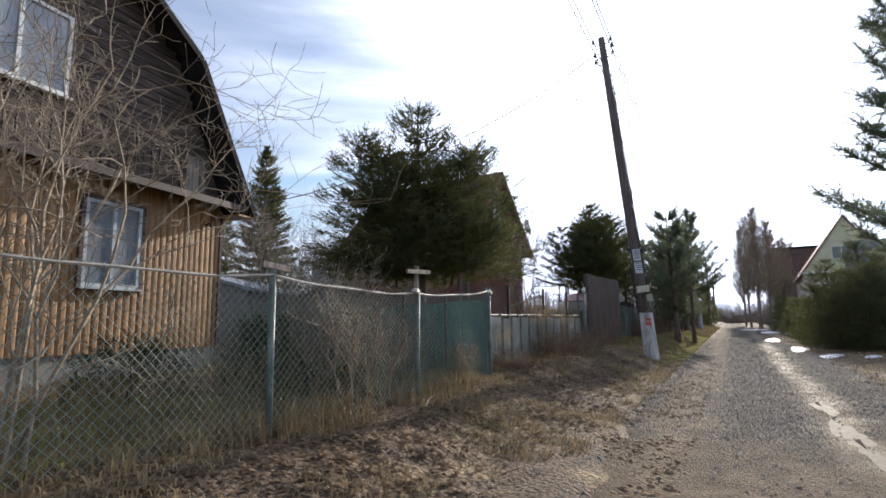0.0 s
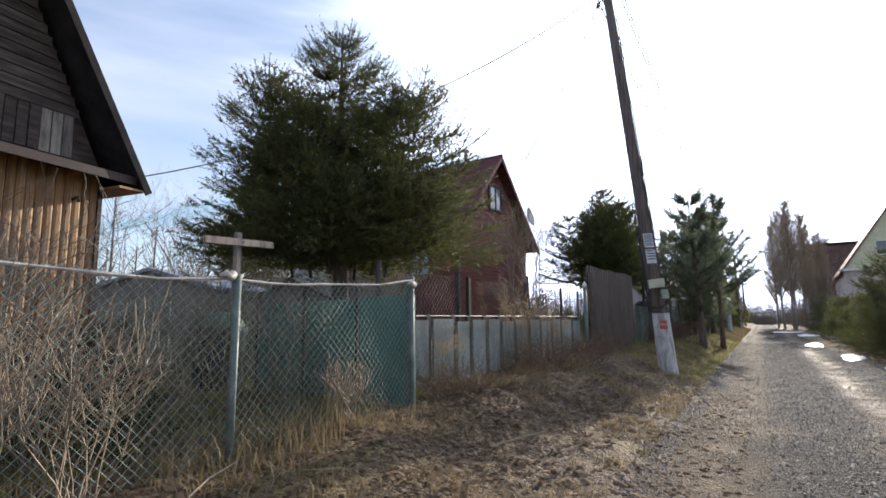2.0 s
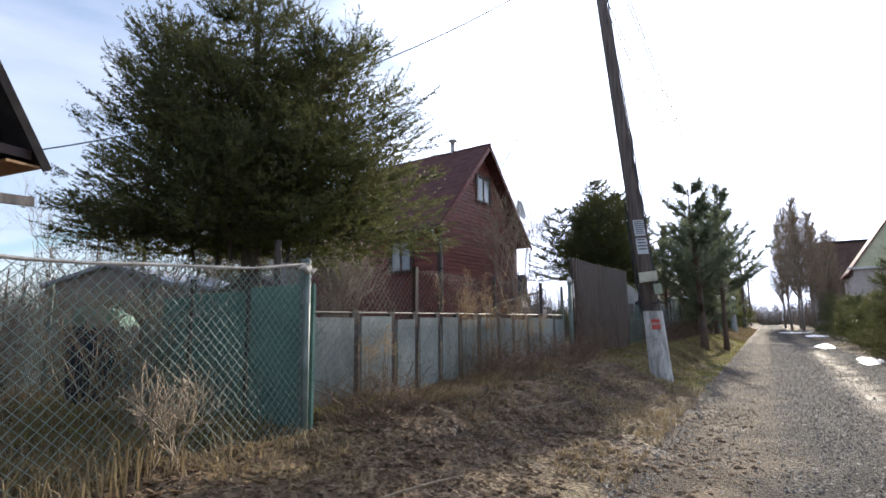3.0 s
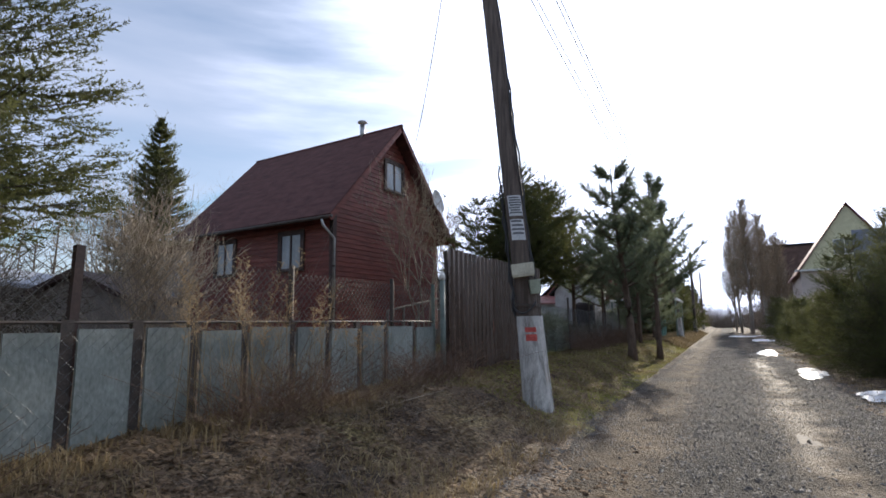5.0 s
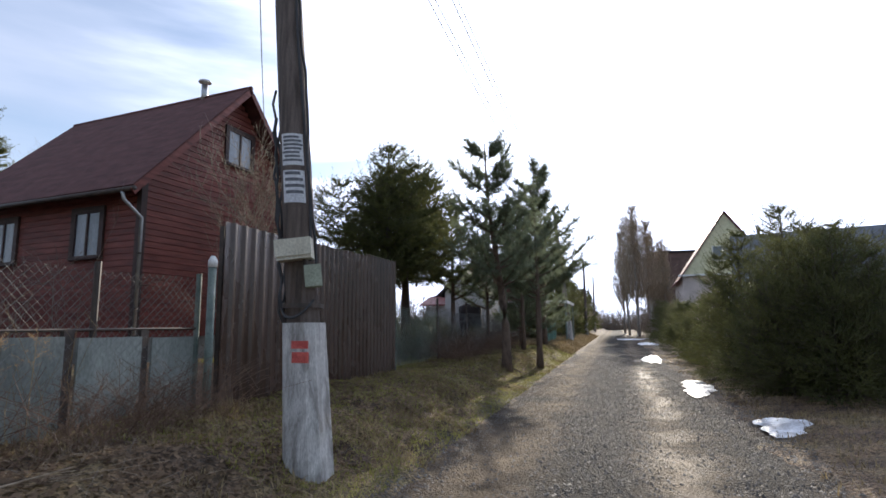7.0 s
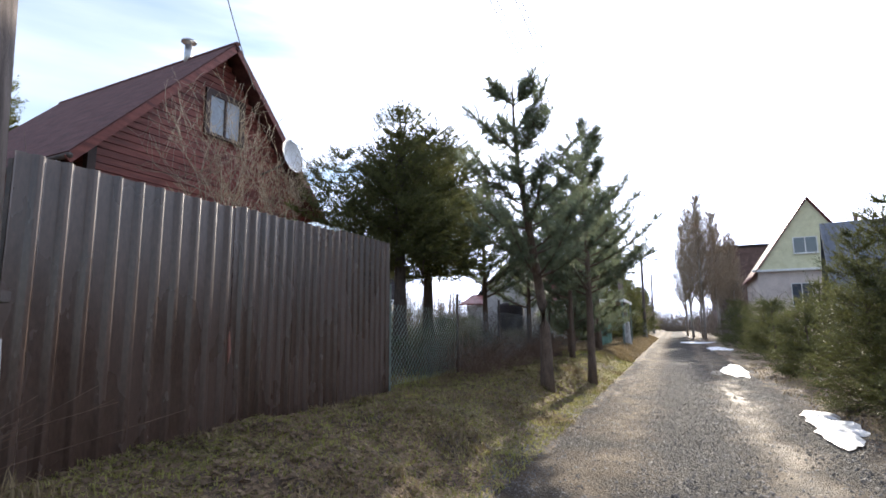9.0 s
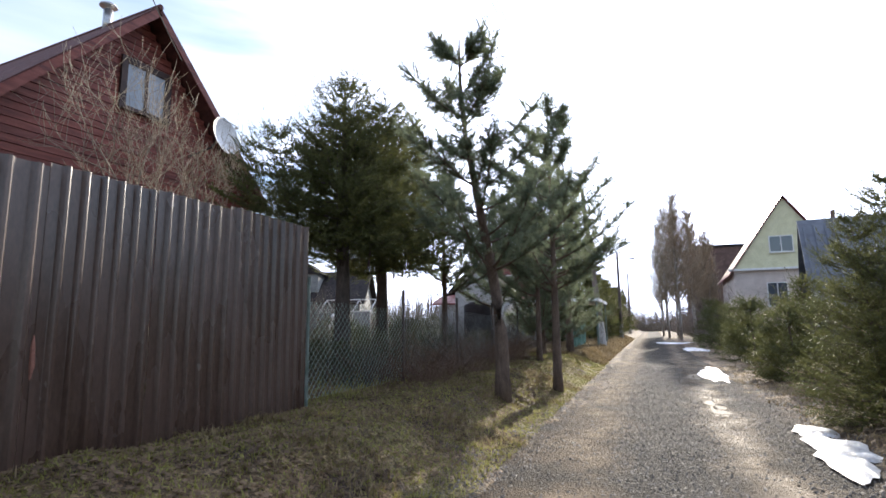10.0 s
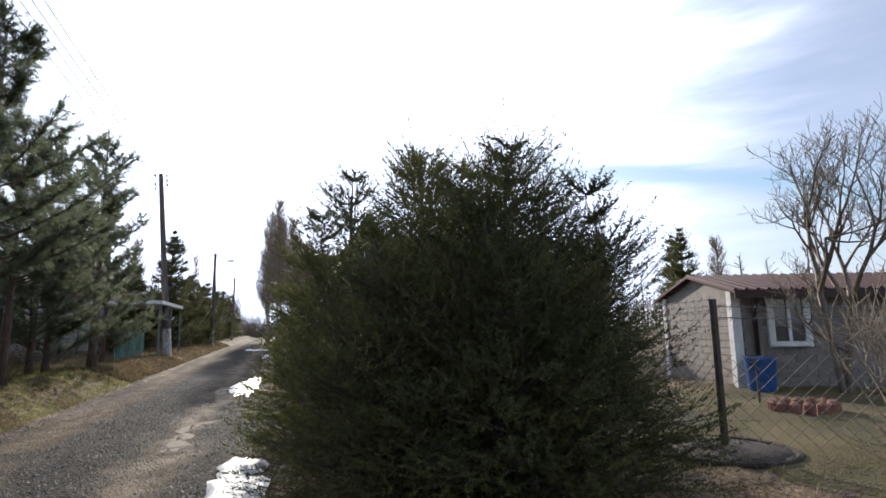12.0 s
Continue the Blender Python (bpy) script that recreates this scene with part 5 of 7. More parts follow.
# profiled steel fence with a gate
def profiled(parent, name, x, y0, y1, z0, z1, pitch=0.21, depth=0.035):
    """One sheet with trapezoid ribs."""
    line = []
    y = y0
    while y < y1 - 1e-4:
        for dy, d in ((0.0, 0), (0.05, -0.06), (0.50, -0.06), (0.55, 0), (0.67, 0.93), (0.71, 1.02), (0.83, 1.02), (0.88, 0.93), (0.998, 0)):
            q = y + dy * pitch
            if q <= y1 + 1e-6:
                line.append((x + d * depth, q))
        y += pitch
    if line[-1][1] < y1 - 1e-4:
        line.append((x, y1))
    s = Shape()
    n = len(line)
    v = [(a, b, z0) for a, b in line] + [(a, b, z1) for a, b in line] + [(a - 0.004, b, z0) for a, b in line] + [(a - 0.004, b, z1) for a, b in line]
    f = []
    for i in range(n - 1):
        f += [(i, i + 1, n + i + 1, n + i), (2 * n + i + 1, 2 * n + i, 3 * n + i, 3 * n + i + 1), (n + i, n + i + 1, 3 * n + i + 1, 3 * n + i)]
    return part(name, s.add(v, f), M["profile"], parent)


pf = thing("profiled_steel_fence", "dark brown profiled steel fence with a double gate", "fence")
QX = -3.92
for i, (a, b, lo, hi) in enumerate(((16.86, 18.905, 0.33, 2.60), (18.906, 19.86, 0.34, 2.63), (19.87, 20.78, 0.34, 2.65), (20.80, 22.22, 0.33, 2.69))):
    profiled(pf, "sheet", QX + 0.004 * (i % 2), a, b, lo, hi, 0.20 if i == 0 else 0.155)
for y in (16.9, 18.9, 20.8, 22.2):
    part("post", Shape().box((QX - 0.09, y - 0.03, 0.1), (QX - 0.03, y + 0.03, 2.55)), M["dark_metal"], pf)
for z in (0.75, 2.15):
    part("rail", Shape().box((QX - 0.03, 16.9, z), (QX - 0.006, 22.2, z + 0.04)), M["dark_metal"], pf)
part("rust_patch", Shape().tube([(QX - 0.002, 18.905, 1.02), (QX + 0.002, 18.91, 1.12), (QX + 0.002, 18.905, 1.26), (QX - 0.002, 18.908, 1.34)], [0.006, 0.02, 0.016, 0.005], 8), M["clay_edging"], pf, "orange rust patch on a seam")
part("gate_edge", Shape().box((QX - 0.02, 20.782, 0.34), (QX + 0.018, 20.797, 2.62)), M["profile"], pf)

nf = thing("garden_fence", "old chain-link fence on thin posts under the trees", "fence")
NX = -3.95
for i, y in enumerate((22.3, 25.25, 28.2, 31.2, 34.4)):
    part("post", Shape().tube([(NX, y, 0.1), (NX, y, 2.05)], 0.03 if i else 0.028, 8), M["dark_metal"] if i else M["post_green"], nf)
for a, b in ((22.3, 25.25), (25.25, 28.2), (28.2, 31.2), (31.2, 34.4)):
    chain_link((NX, a), (NX, b), (0.45, 0.45), (1.72, 1.70), 0.11, 0.0026, M["wire_zinc"] if a > 25 else M["wire"], nf)


# ---- poles and wires ----
def power_pole(x, y, height, lean, detailed, label):
    z0 = gz(x, y)
    p = thing("power_pole", label, "utility pole", "poles along the lane", at=(x, y, z0 - 0.1))
    stub_h = 1.35
    def at(z):
        return (lean[0] * z, lean[1] * z, z)
    part("timber", Shape().tube([at(0.5 + 0.0), at(height * 0.3), at(height * 0.7), at(height)], [0.15, 0.142, 0.118, 0.095], 14), M["pole_wood"], p, "grey weathered timber pole", True)
    prism = []
    for z, w in ((0.0, 0.185), (stub_h * 0.5, 0.172), (stub_h, 0.16)):
        cx, cy = lean[0] * z * 0.75, lean[1] * z * 0.75 - 0.03
        prism.append([(cx + a * w + (b if a else 0) * 0, cy + b * w, z) for a, b in ((1, 0.6), (0.6, 1), (-0.6, 1), (-1, 0.6), (-1, -0.6), (-0.6, -1), (0.6, -1), (1, -0.6))])
    s = Shape()
    s.add([q for ring in prism for q in ring], [(i * 8 + k, i * 8 + (k + 1) % 8, (i + 1) * 8 + (k + 1) % 8, (i + 1) * 8 + k) for i in range(2) for k in range(8)] + [tuple(range(16, 24))])
    stub = part("concrete_stub", s, M["whitewash"], p, "whitewashed concrete stub")
    arms = []
    for k, (dz, side) in enumerate(((0.18, 1), (0.18, -1), (0.62, 1), (0.62, -1), (0.40, 1), (0.85, -1))):
        c = Vector(at(height - dz))
        tip = c + Vector((0.26 * side, -0.02, 0.05))
        hook = part("hook", Shape().tube([c, c + Vector((0.18 * side, 0, -0.02)), tip], 0.012, 6), M["dark_metal"], p)
        part("insulator", Shape().tube([tip, tip + Vector((0, 0, 0.05)), tip + Vector((0, 0, 0.07)), tip + Vector((0, 0, 0.13))], [0.045, 0.05, 0.03, 0.025], 10), M["porcelain"], hook, smooth=True)
        arms.append(Vector((x, y, z0 - 0.1)) + tip + Vector((0, 0, 0.08)))
    if detailed:
        def on(z, a, out=0.0):
            rad = 0.155 - 0.0035 * z + out
            return Vector(at(z)) + Vector((rad * math.cos(a), rad * math.sin(a), 0))
        front_a = radians(-70)
        # two paper notices, curved on the timber
        for z, hh, rows in ((2.80, 0.31, 7), (2.44, 0.31, 4)):
            n = 7
            v, f = [], []
            for i in range(n):
                a = front_a - 0.72 + 1.44 * i / (n - 1)
                v += [on(z, a, 0.004), on(z + hh, a, 0.004)]
            for i in range(n - 1):
                f.append((2 * i, 2 * i + 2, 2 * i + 3, 2 * i + 1))
            paper = part("notice", Shape().add(v, f), M["paper"], p, "paper notice pasted round the pole")
            for j in range(rows):
                zz = z + hh - 0.045 - j * (0.038 if rows > 5 else 0.06)
                lo, hi = -0.55 + 0.1 * math.sin(3 * j), 0.55 - 0.12 * math.sin(5 * j + 1)
                v, f = [], []
                for i in range(5):
                    a = front_a + lo + (hi - lo) * i / 4
                    v += [on(zz, a, 0.007), on(zz + (0.022 if rows > 5 else 0.03), a, 0.007)]
                for i in range(4):
                    f.append((2 * i, 2 * i + 2, 2 * i + 3, 2 * i + 1))
                part("print_line", Shape().add(v, f), M["ink"], paper)
        m = Matrix.Translation(on(1.90, front_a, 0.02)) @ pose(0, 0, 0, 0, -6, 20)
        bx = part("meter_box", Shape().box((-0.15, -0.1, 0), (0.15, 0.06, 0.185), m), M["box_cream"], p, "cream plastic junction box")
        part("lid", Shape().box((-0.158, -0.115, 0.03), (0.158, -0.102, 0.18), m), M["box_cream"], bx)
        part("cable_gland", Shape().tube([m @ Vector((0.08, -0.02, 0)), m @ Vector((0.08, -0.02, -0.05))], 0.02, 8), M["dark_metal"], bx)
        m = Matrix.Translation(on(1.66, radians(-25), 0.03)) @ pose(0, 0, 0, 0, -6, 30)
        bx = part("switch_box", Shape().box((-0.06, -0.06, 0), (0.08, 0.06, 0.20), m), M["box_green"], p, "pale green steel switch box")
        part("lid", Shape().box((-0.064, -0.07, 0.008), (0.084, -0.061, 0.192), m), M["box_green"], bx)
        for a0, sway, za, zb in ((radians(-160), 0.05, 1.3, 3.6), (radians(-150), 0.03, 1.4, 3.3), (radians(-15), 0.03, 1.7, 5.0), (radians(-25), 0.02, 1.9, 8.5), (radians(175), 0.04, 1.3, 3.2)):
            pts = [on(za + (zb - za) * i / 16, a0 + 0.12 * math.sin(0.9 * i), 0.012 + sway * abs(math.sin(1.1 * i)) * (i not in (0, 16))) for i in range(17)]
            part("cable", Shape().tube(pts, 0.013, 5), M["cable"], p)
        loop = [Vector(on(1.55 - 0.16 * math.sin(math.pi * i / 10), radians(-165 + 14 * i), 0.03)) for i in range(11)]
        part("cable", Shape().tube(loop, 0.012, 5), M["cable"], p)
        for z in (0.72, 1.16, 1.5):
            c = Vector(at(z))
            part("wire_band", Shape().tube([c + Vector((0, 0, -0.02)), c + Vector((0, 0, 0.02))], 0.185 if z > 1.4 else 0.16, 12), M["dark_metal"], p)
        for z, hh in ((1.13, 0.065), (1.01, 0.09)):
            part("red_mark", Shape().box((-0.03, -0.192, z), (0.125, -0.172, z + hh), Matrix.Translation((lean[0] * z * 0.75, lean[1] * z * 0.75 - 0.03 + 0.022, 0))), M["red_paint"], stub, "red painted mark")
    return p, arms


POLE_LEAN = (-0.095, 0.02)
pole_main, arms_main = power_pole(-1.97, 15.72, 9.7, POLE_LEAN, True, "leaning timber power pole on a whitewashed stub with notices")
poles = [arms_main]
for x, y, hh, ln in ((-2.12, 46.4, 8.75, (-0.085, 0.0)), (-2.1, 66.0, 7.6, (0.0, 0.0)), (-2.2, 92.0, 8.0, (0.01, 0)), (-1.6, -18.0, 9.3, (0.0, 0.0))):
    pl, a = power_pole(x, y, hh, ln, False, "weathered timber power pole beside the lane")
    poles.append(a)
    if y == 66.0:
        part("lamp_arm", Shape().tube([(0, 0, hh - 1.0), (0.5, 0, hh - 0.75), (1.0, 0, hh - 0.62)], 0.03, 6), M["dark_metal"], pl)
        part("lamp_head", Shape().box((0.95, -0.1, hh - 0.66), (1.45, 0.1, hh - 0.54)), M["dark_metal"], pl)


def sagging(name, a, b, sag, r, label, n=18, mat="cable"):
    a, b = Vector(a), Vector(b)
    pts = [a.lerp(b, i / n) - Vector((0, 0, sag * 4 * (i / n) * (1 - i / n))) for i in range(n + 1)]
    return single(name, Shape().tube(pts, r, 4), M[mat], label, "cable", "overhead wires")


for k in range(4):
    sagging("power_line", arms_main[k], poles[1][k], 0.55, 0.013, "bare overhead wire strung between poles", mat="cable")
    sagging("power_line", poles[1][k], poles[2][k], 0.35, 0.013, "bare overhead wire strung between poles", mat="cable")
    sagging("power_line", poles[4][k], arms_main[k], 0.55, 0.013, "bare overhead wire strung between poles", mat="cable")
sagging("service_line", arms_main[5], (-9.45, 25.0, 7.5), 0.5, 0.011, "service cable from the pole to the red-brown house")
sagging("service_line", arms_main[3], (-9.5, 8.35, 3.75), 0.7, 0.011, "service cable from the pole to the timber house")


# ---- evergreens ----
spruce(-5.4, 9.15, 5.2, 1.55, 1.75, 11, "dense rounded spruce with several leaders behind the fence", density=0.8, droop=0.12,
       tips=((-1.0, -0.55, 4.72, 1.2), (0.8, 0.75, 4.5, 1.42), (0.3, -0.7, 4.25, 1.2), (-0.3, 0.9, 4.4, 1.2), (-0.75, -0.2, 4.5, 1.3), (0.9, 0.1, 4.1, 1.15)), k=27, size=0.032, width=0.012, trunk=0.16, round_top=0.85, shell=14000, shoot=0.22)
for x, y, hh, rad, seed, tips in ((-5.7, 26.0, 6.2, 1.9, 21, ((-1.3, -0.6, 5.1, 1.5), (0.85, 0.3, 5.8, 1.6), (-0.5, 0.6, 5.7, 1.6), (0.3, -0.8, 5.3, 1.5))), (-6.44, 29.2, 6.4, 2.2, 22, ((0.9, -0.6, 6.0, 1.6), (-0.6, 0.7, 5.8, 1.5)))):
    spruce(x, y, hh, rad, 2.4, seed, "tall dark spruce with a bare lower trunk in a garden", "garden spruces", density=0.7, droop=0.15, tips=tips, k=20, size=0.055, width=0.014, trunk=0.2, round_top=0.78, shell=6500, shoot=0.32)
pine(-2.09, 25.16, 5.3, 31, "young pine with a crooked leader beside the lane", bend=0.05, bow=-2.1, clear=2.2, spread=1.35, trunk=0.13, sparse=4.2)
pine(-1.59, 27.69, 6.05, 32, "slender young pine on the grass verge", clear=2.2, spread=1.6, trunk=0.10, sparse=5.0)
pine(-2.66, 31.4, 5.6, 33, "slender young pine on the grass verge", clear=1.8, spread=1.7, trunk=0.085, sparse=4.6)
pine(-2.5, 36.5, 7.3, 34, "tall young pine farther along the verge", clear=3.2, spread=1.3, trunk=0.12)
pine(-4.9, 29.9, 5.4, 35, "thin garden pine behind the chain-link fence", clear=1.9, spread=1.9, trunk=0.10, group="garden pines")
pine(-4.4, 33.2, 5.6, 36, "thin garden pine behind the chain-link fence", clear=1.6, spread=1.9, trunk=0.09, group="garden pines")
pine(-3.3, 35.5, 4.6, 37, "low bushy pine beside the lane", clear=0.6, spread=1.4, trunk=0.09)
pine(-3.2, 34.2, 5.9, 39, "bushy pine beside the lane", clear=0.7, spread=1.9, trunk=0.09)
pine(-3.0, 39.5, 5.2, 40, "bushy pine beside the lane", clear=0.6, spread=1.5, trunk=0.09)
pine(2.75, 9.9, 7.2, 38, "tall thin-crowned pine overhanging the lane", clear=1.7, spread=1.45, trunk=0.11, sparse=4.8, k=40)
HEDGE = "young spruces at the lane side"
spruce(3.8, 21.8, 2.3, 1.2, 0.02, 41, "bushy young spruce with upright shoots beside the lane", HEDGE, 0.8, -0.05,
       ((0.39, 0.37, 2.85, 1.15), (0.68, -0.2, 2.25, 0.85), (-0.3, 0.73, 2.75, 1.15), (-0.72, 0.25, 2.0, 0.95), (0.1, -0.3, 1.9, 1.0)), 26, 0.022, 0.0085, "needles_young", 0.05, 0.5, shell=11500, shoot=0.22)
spruce(4.6, 23.2, 3.05, 1.3, 0.02, 42, "bushy young spruce with upright shoots beside the lane", HEDGE, 0.8, -0.05, ((0.5, 0.3, 2.7, 1.1), (-0.5, -0.3, 2.8, 1.1)), 24, 0.025, 0.010, "needles_young", 0.05, 0.8, shell=6000, shoot=0.32)
spruce(3.3, 24.9, 3.2, 1.25, 0.02, 43, "bushy young spruce with upright shoots beside the lane", HEDGE, 0.8, -0.05, ((-0.35, 0.3, 2.7, 0.85),), 22, 0.03, 0.011, "needles_young", 0.05, 0.7, shell=4500, shoot=0.26)
spruce(4.55, 26.2, 4.0, 1.5, 0.02, 44, "taller young spruce with upright shoots beside the lane", HEDGE, 0.8, -0.05, ((0.6, 0.2, 3.6, 1.1),), 20, 0.034, 0.012, "needles_young", 0.06, 0.7, shell=4500, shoot=0.28)
for x, y, hh, rad, seed in ((3.4, 31.5, 1.9, 1.0, 45), (4.3, 34.0, 2.6, 1.2, 46), (3.6, 38.0, 2.2, 1.1, 47), (4.6, 28.0, 2.4, 1.1, 48), (3.9, 43.0, 2.3, 1.2, 49), (3.8, 50.0, 2.6, 1.3, 50), (4.2, 58.0, 3.0, 1.4, 51)):
    spruce(x, y, hh, rad, 0.05, seed, "rounded young spruce beside the lane", HEDGE, 0.6, 0.0, (), 18, 0.05, 0.016, "needles_young", 0.05, 0.8, shell=1500)
# evergreens farther along the left verge
for i, (x, y, hh, rad) in enumerate(((-4.6, 51, 4.6, 1.5), (-3.9, 57.5, 7.6, 2.0), (-3.7, 65, 5.4, 1.9), (-3.6, 72, 5.2, 1.9), (-4.0, 80, 6.2, 2.1), (-3.8, 89, 6.0, 2.1), (-4.1, 101, 6.8, 2.3), (-4.0, 116, 7.2, 2.5))):
    spruce(x, y, hh, rad, 0.2, 60 + i, "dark spruce in the row along the lane", "spruces along the far lane", 0.6, 0.1, (), 12, 0.11, 0.034, trunk=0.12, round_top=0.2, shell=2200, shoot=0.42)
spruce(-32.2, 30.4, 14.9, 3.9, 1.0, 71, "tall pointed spruce beyond the gardens", density=0.75, k=16, size=0.13, width=0.04, trunk=0.25, droop=0.3, shell=2600, shoot=0.6)
for i, (x, y, hh) in enumerate(((-38, 52, 12), (-26, 62, 11), (30, 62, 9), (38, 58, 10), (44, 66, 11), (-48, 40, 13))):
    spruce(x, y, hh, 2.6, 0.8, 75 + i, "far spruce beyond the gardens", "far spruces", 0.4, 0.25, (), 12, 0.16, 0.05, trunk=0.2, shell=1200, shoot=0.7)

# ---- bare trees and shrubs ----
bare_tree(-4.05, 1.75, 81, "leafless shrub with arching pale twigs inside the fence", 2.95, 6, 3, 0.018, 0.26, 0.4, 2, 0.15, "bark_warm", name="shrub", category="shrub", lean=(0.1, 0.15))
for i, (x, y, hh, st) in enumerate(((-4.25, 4.95, 1.7, 8), (-4.45, 5.25, 1.4, 6), (-4.7, 7.5, 1.2, 5), (-5.2, 6.4, 1.3, 5), (-6.3, 8.0, 1.6, 6))):
    bare_tree(x, y, 82 + i, "thicket of thin leafless stems behind the netting", hh, st, 2, 0.009, 0.25, 0.35, 2, 0.35, "bark_warm" if i % 3 else "bark_grey", "garden shrubs", "shrub", category="shrub")
for i, (x, y, hh) in enumerate(((-3.25, 4.25, 1.4), (-3.35, 4.75, 1.1), (-3.3, 6.9, 0.6))):
    bare_tree(x, y, 170 + i, "clump of thin straw-coloured stems against the netting", hh, 14, 1, 0.005, 0.22, 0.25, 2, 0.35, "bark_warm", "stem clumps", "shrub", category="shrub", fine=0.0025)
bare_tree(-8.2, 23.6, 98, "leafless cherry tree in front of the red-brown gable", 5.0, 3, 3, 0.03, 0.10, 0.25, 2, 0.45, "bark_warm", fine=0.0042)
bare_tree(-8.0, 24.6, 96, "leafless cherry tree in front of the red-brown gable", 4.5, 2, 3, 0.026, 0.10, 0.25, 2, 0.45, "bark_warm", fine=0.0042)
bare_tree(12.05, 25.4, 97, "pruned leafless tree with many upright shoots", 3.7, 2, 4, 0.075, 0.14, 0.28, 2, 0.4, "bark_grey", fine=0.004)
for i, (x, y, hh, st, mt) in enumerate(((-13.5, 17.5, 4.2, 5, "bark_warm"), (-16.5, 18.5, 4.6, 5, "bark_warm"), (-12.5, 12.6, 3.4, 4, "bark_grey"), (-19.0, 16.0, 5.5, 4, "bark_grey"), (-23, 22, 7, 3, "bark_warm"),
                                     (-26, 17, 7.5, 3, "bark_grey"), (-21, 26, 7, 3, "bark_grey"))):
    bare_tree(x, y, 100 + i, "leafless fruit tree in a garden", hh, st, 3, 0.03, 0.28, 0.3, 2, 0.3, mt, "garden trees")
bare_tree(-8.9, 14.5, 115, "clump of tall pale leafless stems behind the panel fence", 2.7, 13, 2, 0.012, 0.07, 0.22, 2, 0.5, "bark_warm", name="shrub", category="shrub", fine=0.005)
bare_tree(-9.3, 15.6, 116, "clump of tall pale leafless stems behind the panel fence", 2.4, 9, 2, 0.011, 0.07, 0.22, 2, 0.5, "bark_warm", name="shrub", category="shrub", fine=0.005)
bare_tree(-9.0, 13.1, 117, "old fruit tree with dark arching boughs", 1.9, 4, 3, 0.026, 0.45, 0.5, 2, -0.02, "stem_dark", fine=0.006)


def birch(x, y, hh, seed, mat, fine=900):
    """Far birch: slim trunk and a cloud of rising twigs."""
    r = np.random.RandomState(seed)
    t = thing("birch", "tall leafless birch beyond the gardens", "tree", "far birches", (x, y, gz(x, y) - 0.1))
    part("trunk", Shape().tube([(0.1 * math.sin(i + seed), 0, hh * i / 5) for i in range(6)], [0.15, 0.13, 0.1, 0.07, 0.045, 0.01], 7), M["bark_birch"], t, smooth=True)
    A, B, RA = [], [], []
    for _ in range(fine // 6):
        u = 0.22 + 0.75 * r.rand()
        a = r.rand() * 6.283
        ln = hh * 0.20 * (1.12 - u) * (0.6 + 0.6 * r.rand()) + 0.5
        b = np.array([0, 0, hh * u])
        e = b + np.array([math.cos(a) * 0.55, math.sin(a) * 0.55, 0.9]) * ln
        A.append(b), B.append(e), RA.append(0.03)
        for _ in range(8):
            q = b + (e - b) * (0.3 + 0.7 * r.rand())
            A.append(q), B.append(q + np.array([r.randn() * 0.5, r.randn() * 0.5, 0.7 + 0.3 * r.randn()]) * ln * 0.38), RA.append(0.016)
    part("branchwork", sticks("branchwork", A, B, np.array(RA), np.array(RA) * 0.4, M[mat]), M[mat], t)


for i, (x, y, hh) in enumerate(((2.9, 72, 14), (4.4, 76, 13), (2.2, 82, 15.0), (5.2, 84, 12.5), (3.6, 90, 15.5), (6.2, 79, 11), (1.9, 96, 15))):
    birch(x, y, hh, 120 + i, "bark_warm", 1500)
for i, (x, y, hh) in enumerate(((24, 50, 7.5), (26.5, 54, 8.5), (21, 58, 8), (31, 60, 10), (16, 66, 9), (36, 52, 8), (12, 80, 12), (10, 110, 14), (18, 105, 13), (-12, 85, 12), (-20, 95, 12), (-9, 110, 13))):
    birch(x, y, hh, 130 + i, "bark_warm", 700)
for i, (x, y, hh) in enumerate(((3.4, 26.4, 1.5), (5.6, 19.6, 1.3), (6.2, 20.6, 1.6), (5.0, 30.0, 1.8), (6.0, 26.0, 1.6))):
    bare_tree(x, y, 140 + i, "leafless shrub beside the lane", hh, 7, 2, 0.010, 0.28, 0.3, 2, 0.3, "bark_warm", "lane shrubs", "shrub", category="shrub")
def evergreen_shrub(x, y, hh, rad, seed, label):
    r = np.random.RandomState(seed)
    n = int(900 * rad * hh)
    a, q, u = r.rand(n) * 6.283, np.sqrt(r.rand(n)), r.rand(n)
    w = rad * (1 - 0.55 * u ** 2) * q
    P = np.stack([w * np.cos(a), w * np.sin(a), hh * u * (0.8 + 0.2 * r.rand(n))], 1)
    D = np.stack([np.cos(a) * 0.6 + 0.4 * r.randn(n), np.sin(a) * 0.6 + 0.4 * r.randn(n), 0.7 + 0.4 * r.rand(n)], 1)
    t = thing("shrub", label, "shrub", "evergreen shrubs", (x, y, gz(x, y) - 0.05))
    part("foliage", needle_mesh("foliage", P, D, np.full(n, 0.16), M["juniper"], 14, 0.045, 0.012, seed=seed), M["juniper"], t)
    part("stem", Shape().tube([(0, 0, 0), (0.02, 0, hh * 0.7)], [0.04, 0.01], 6), M["bark_spruce"], t)
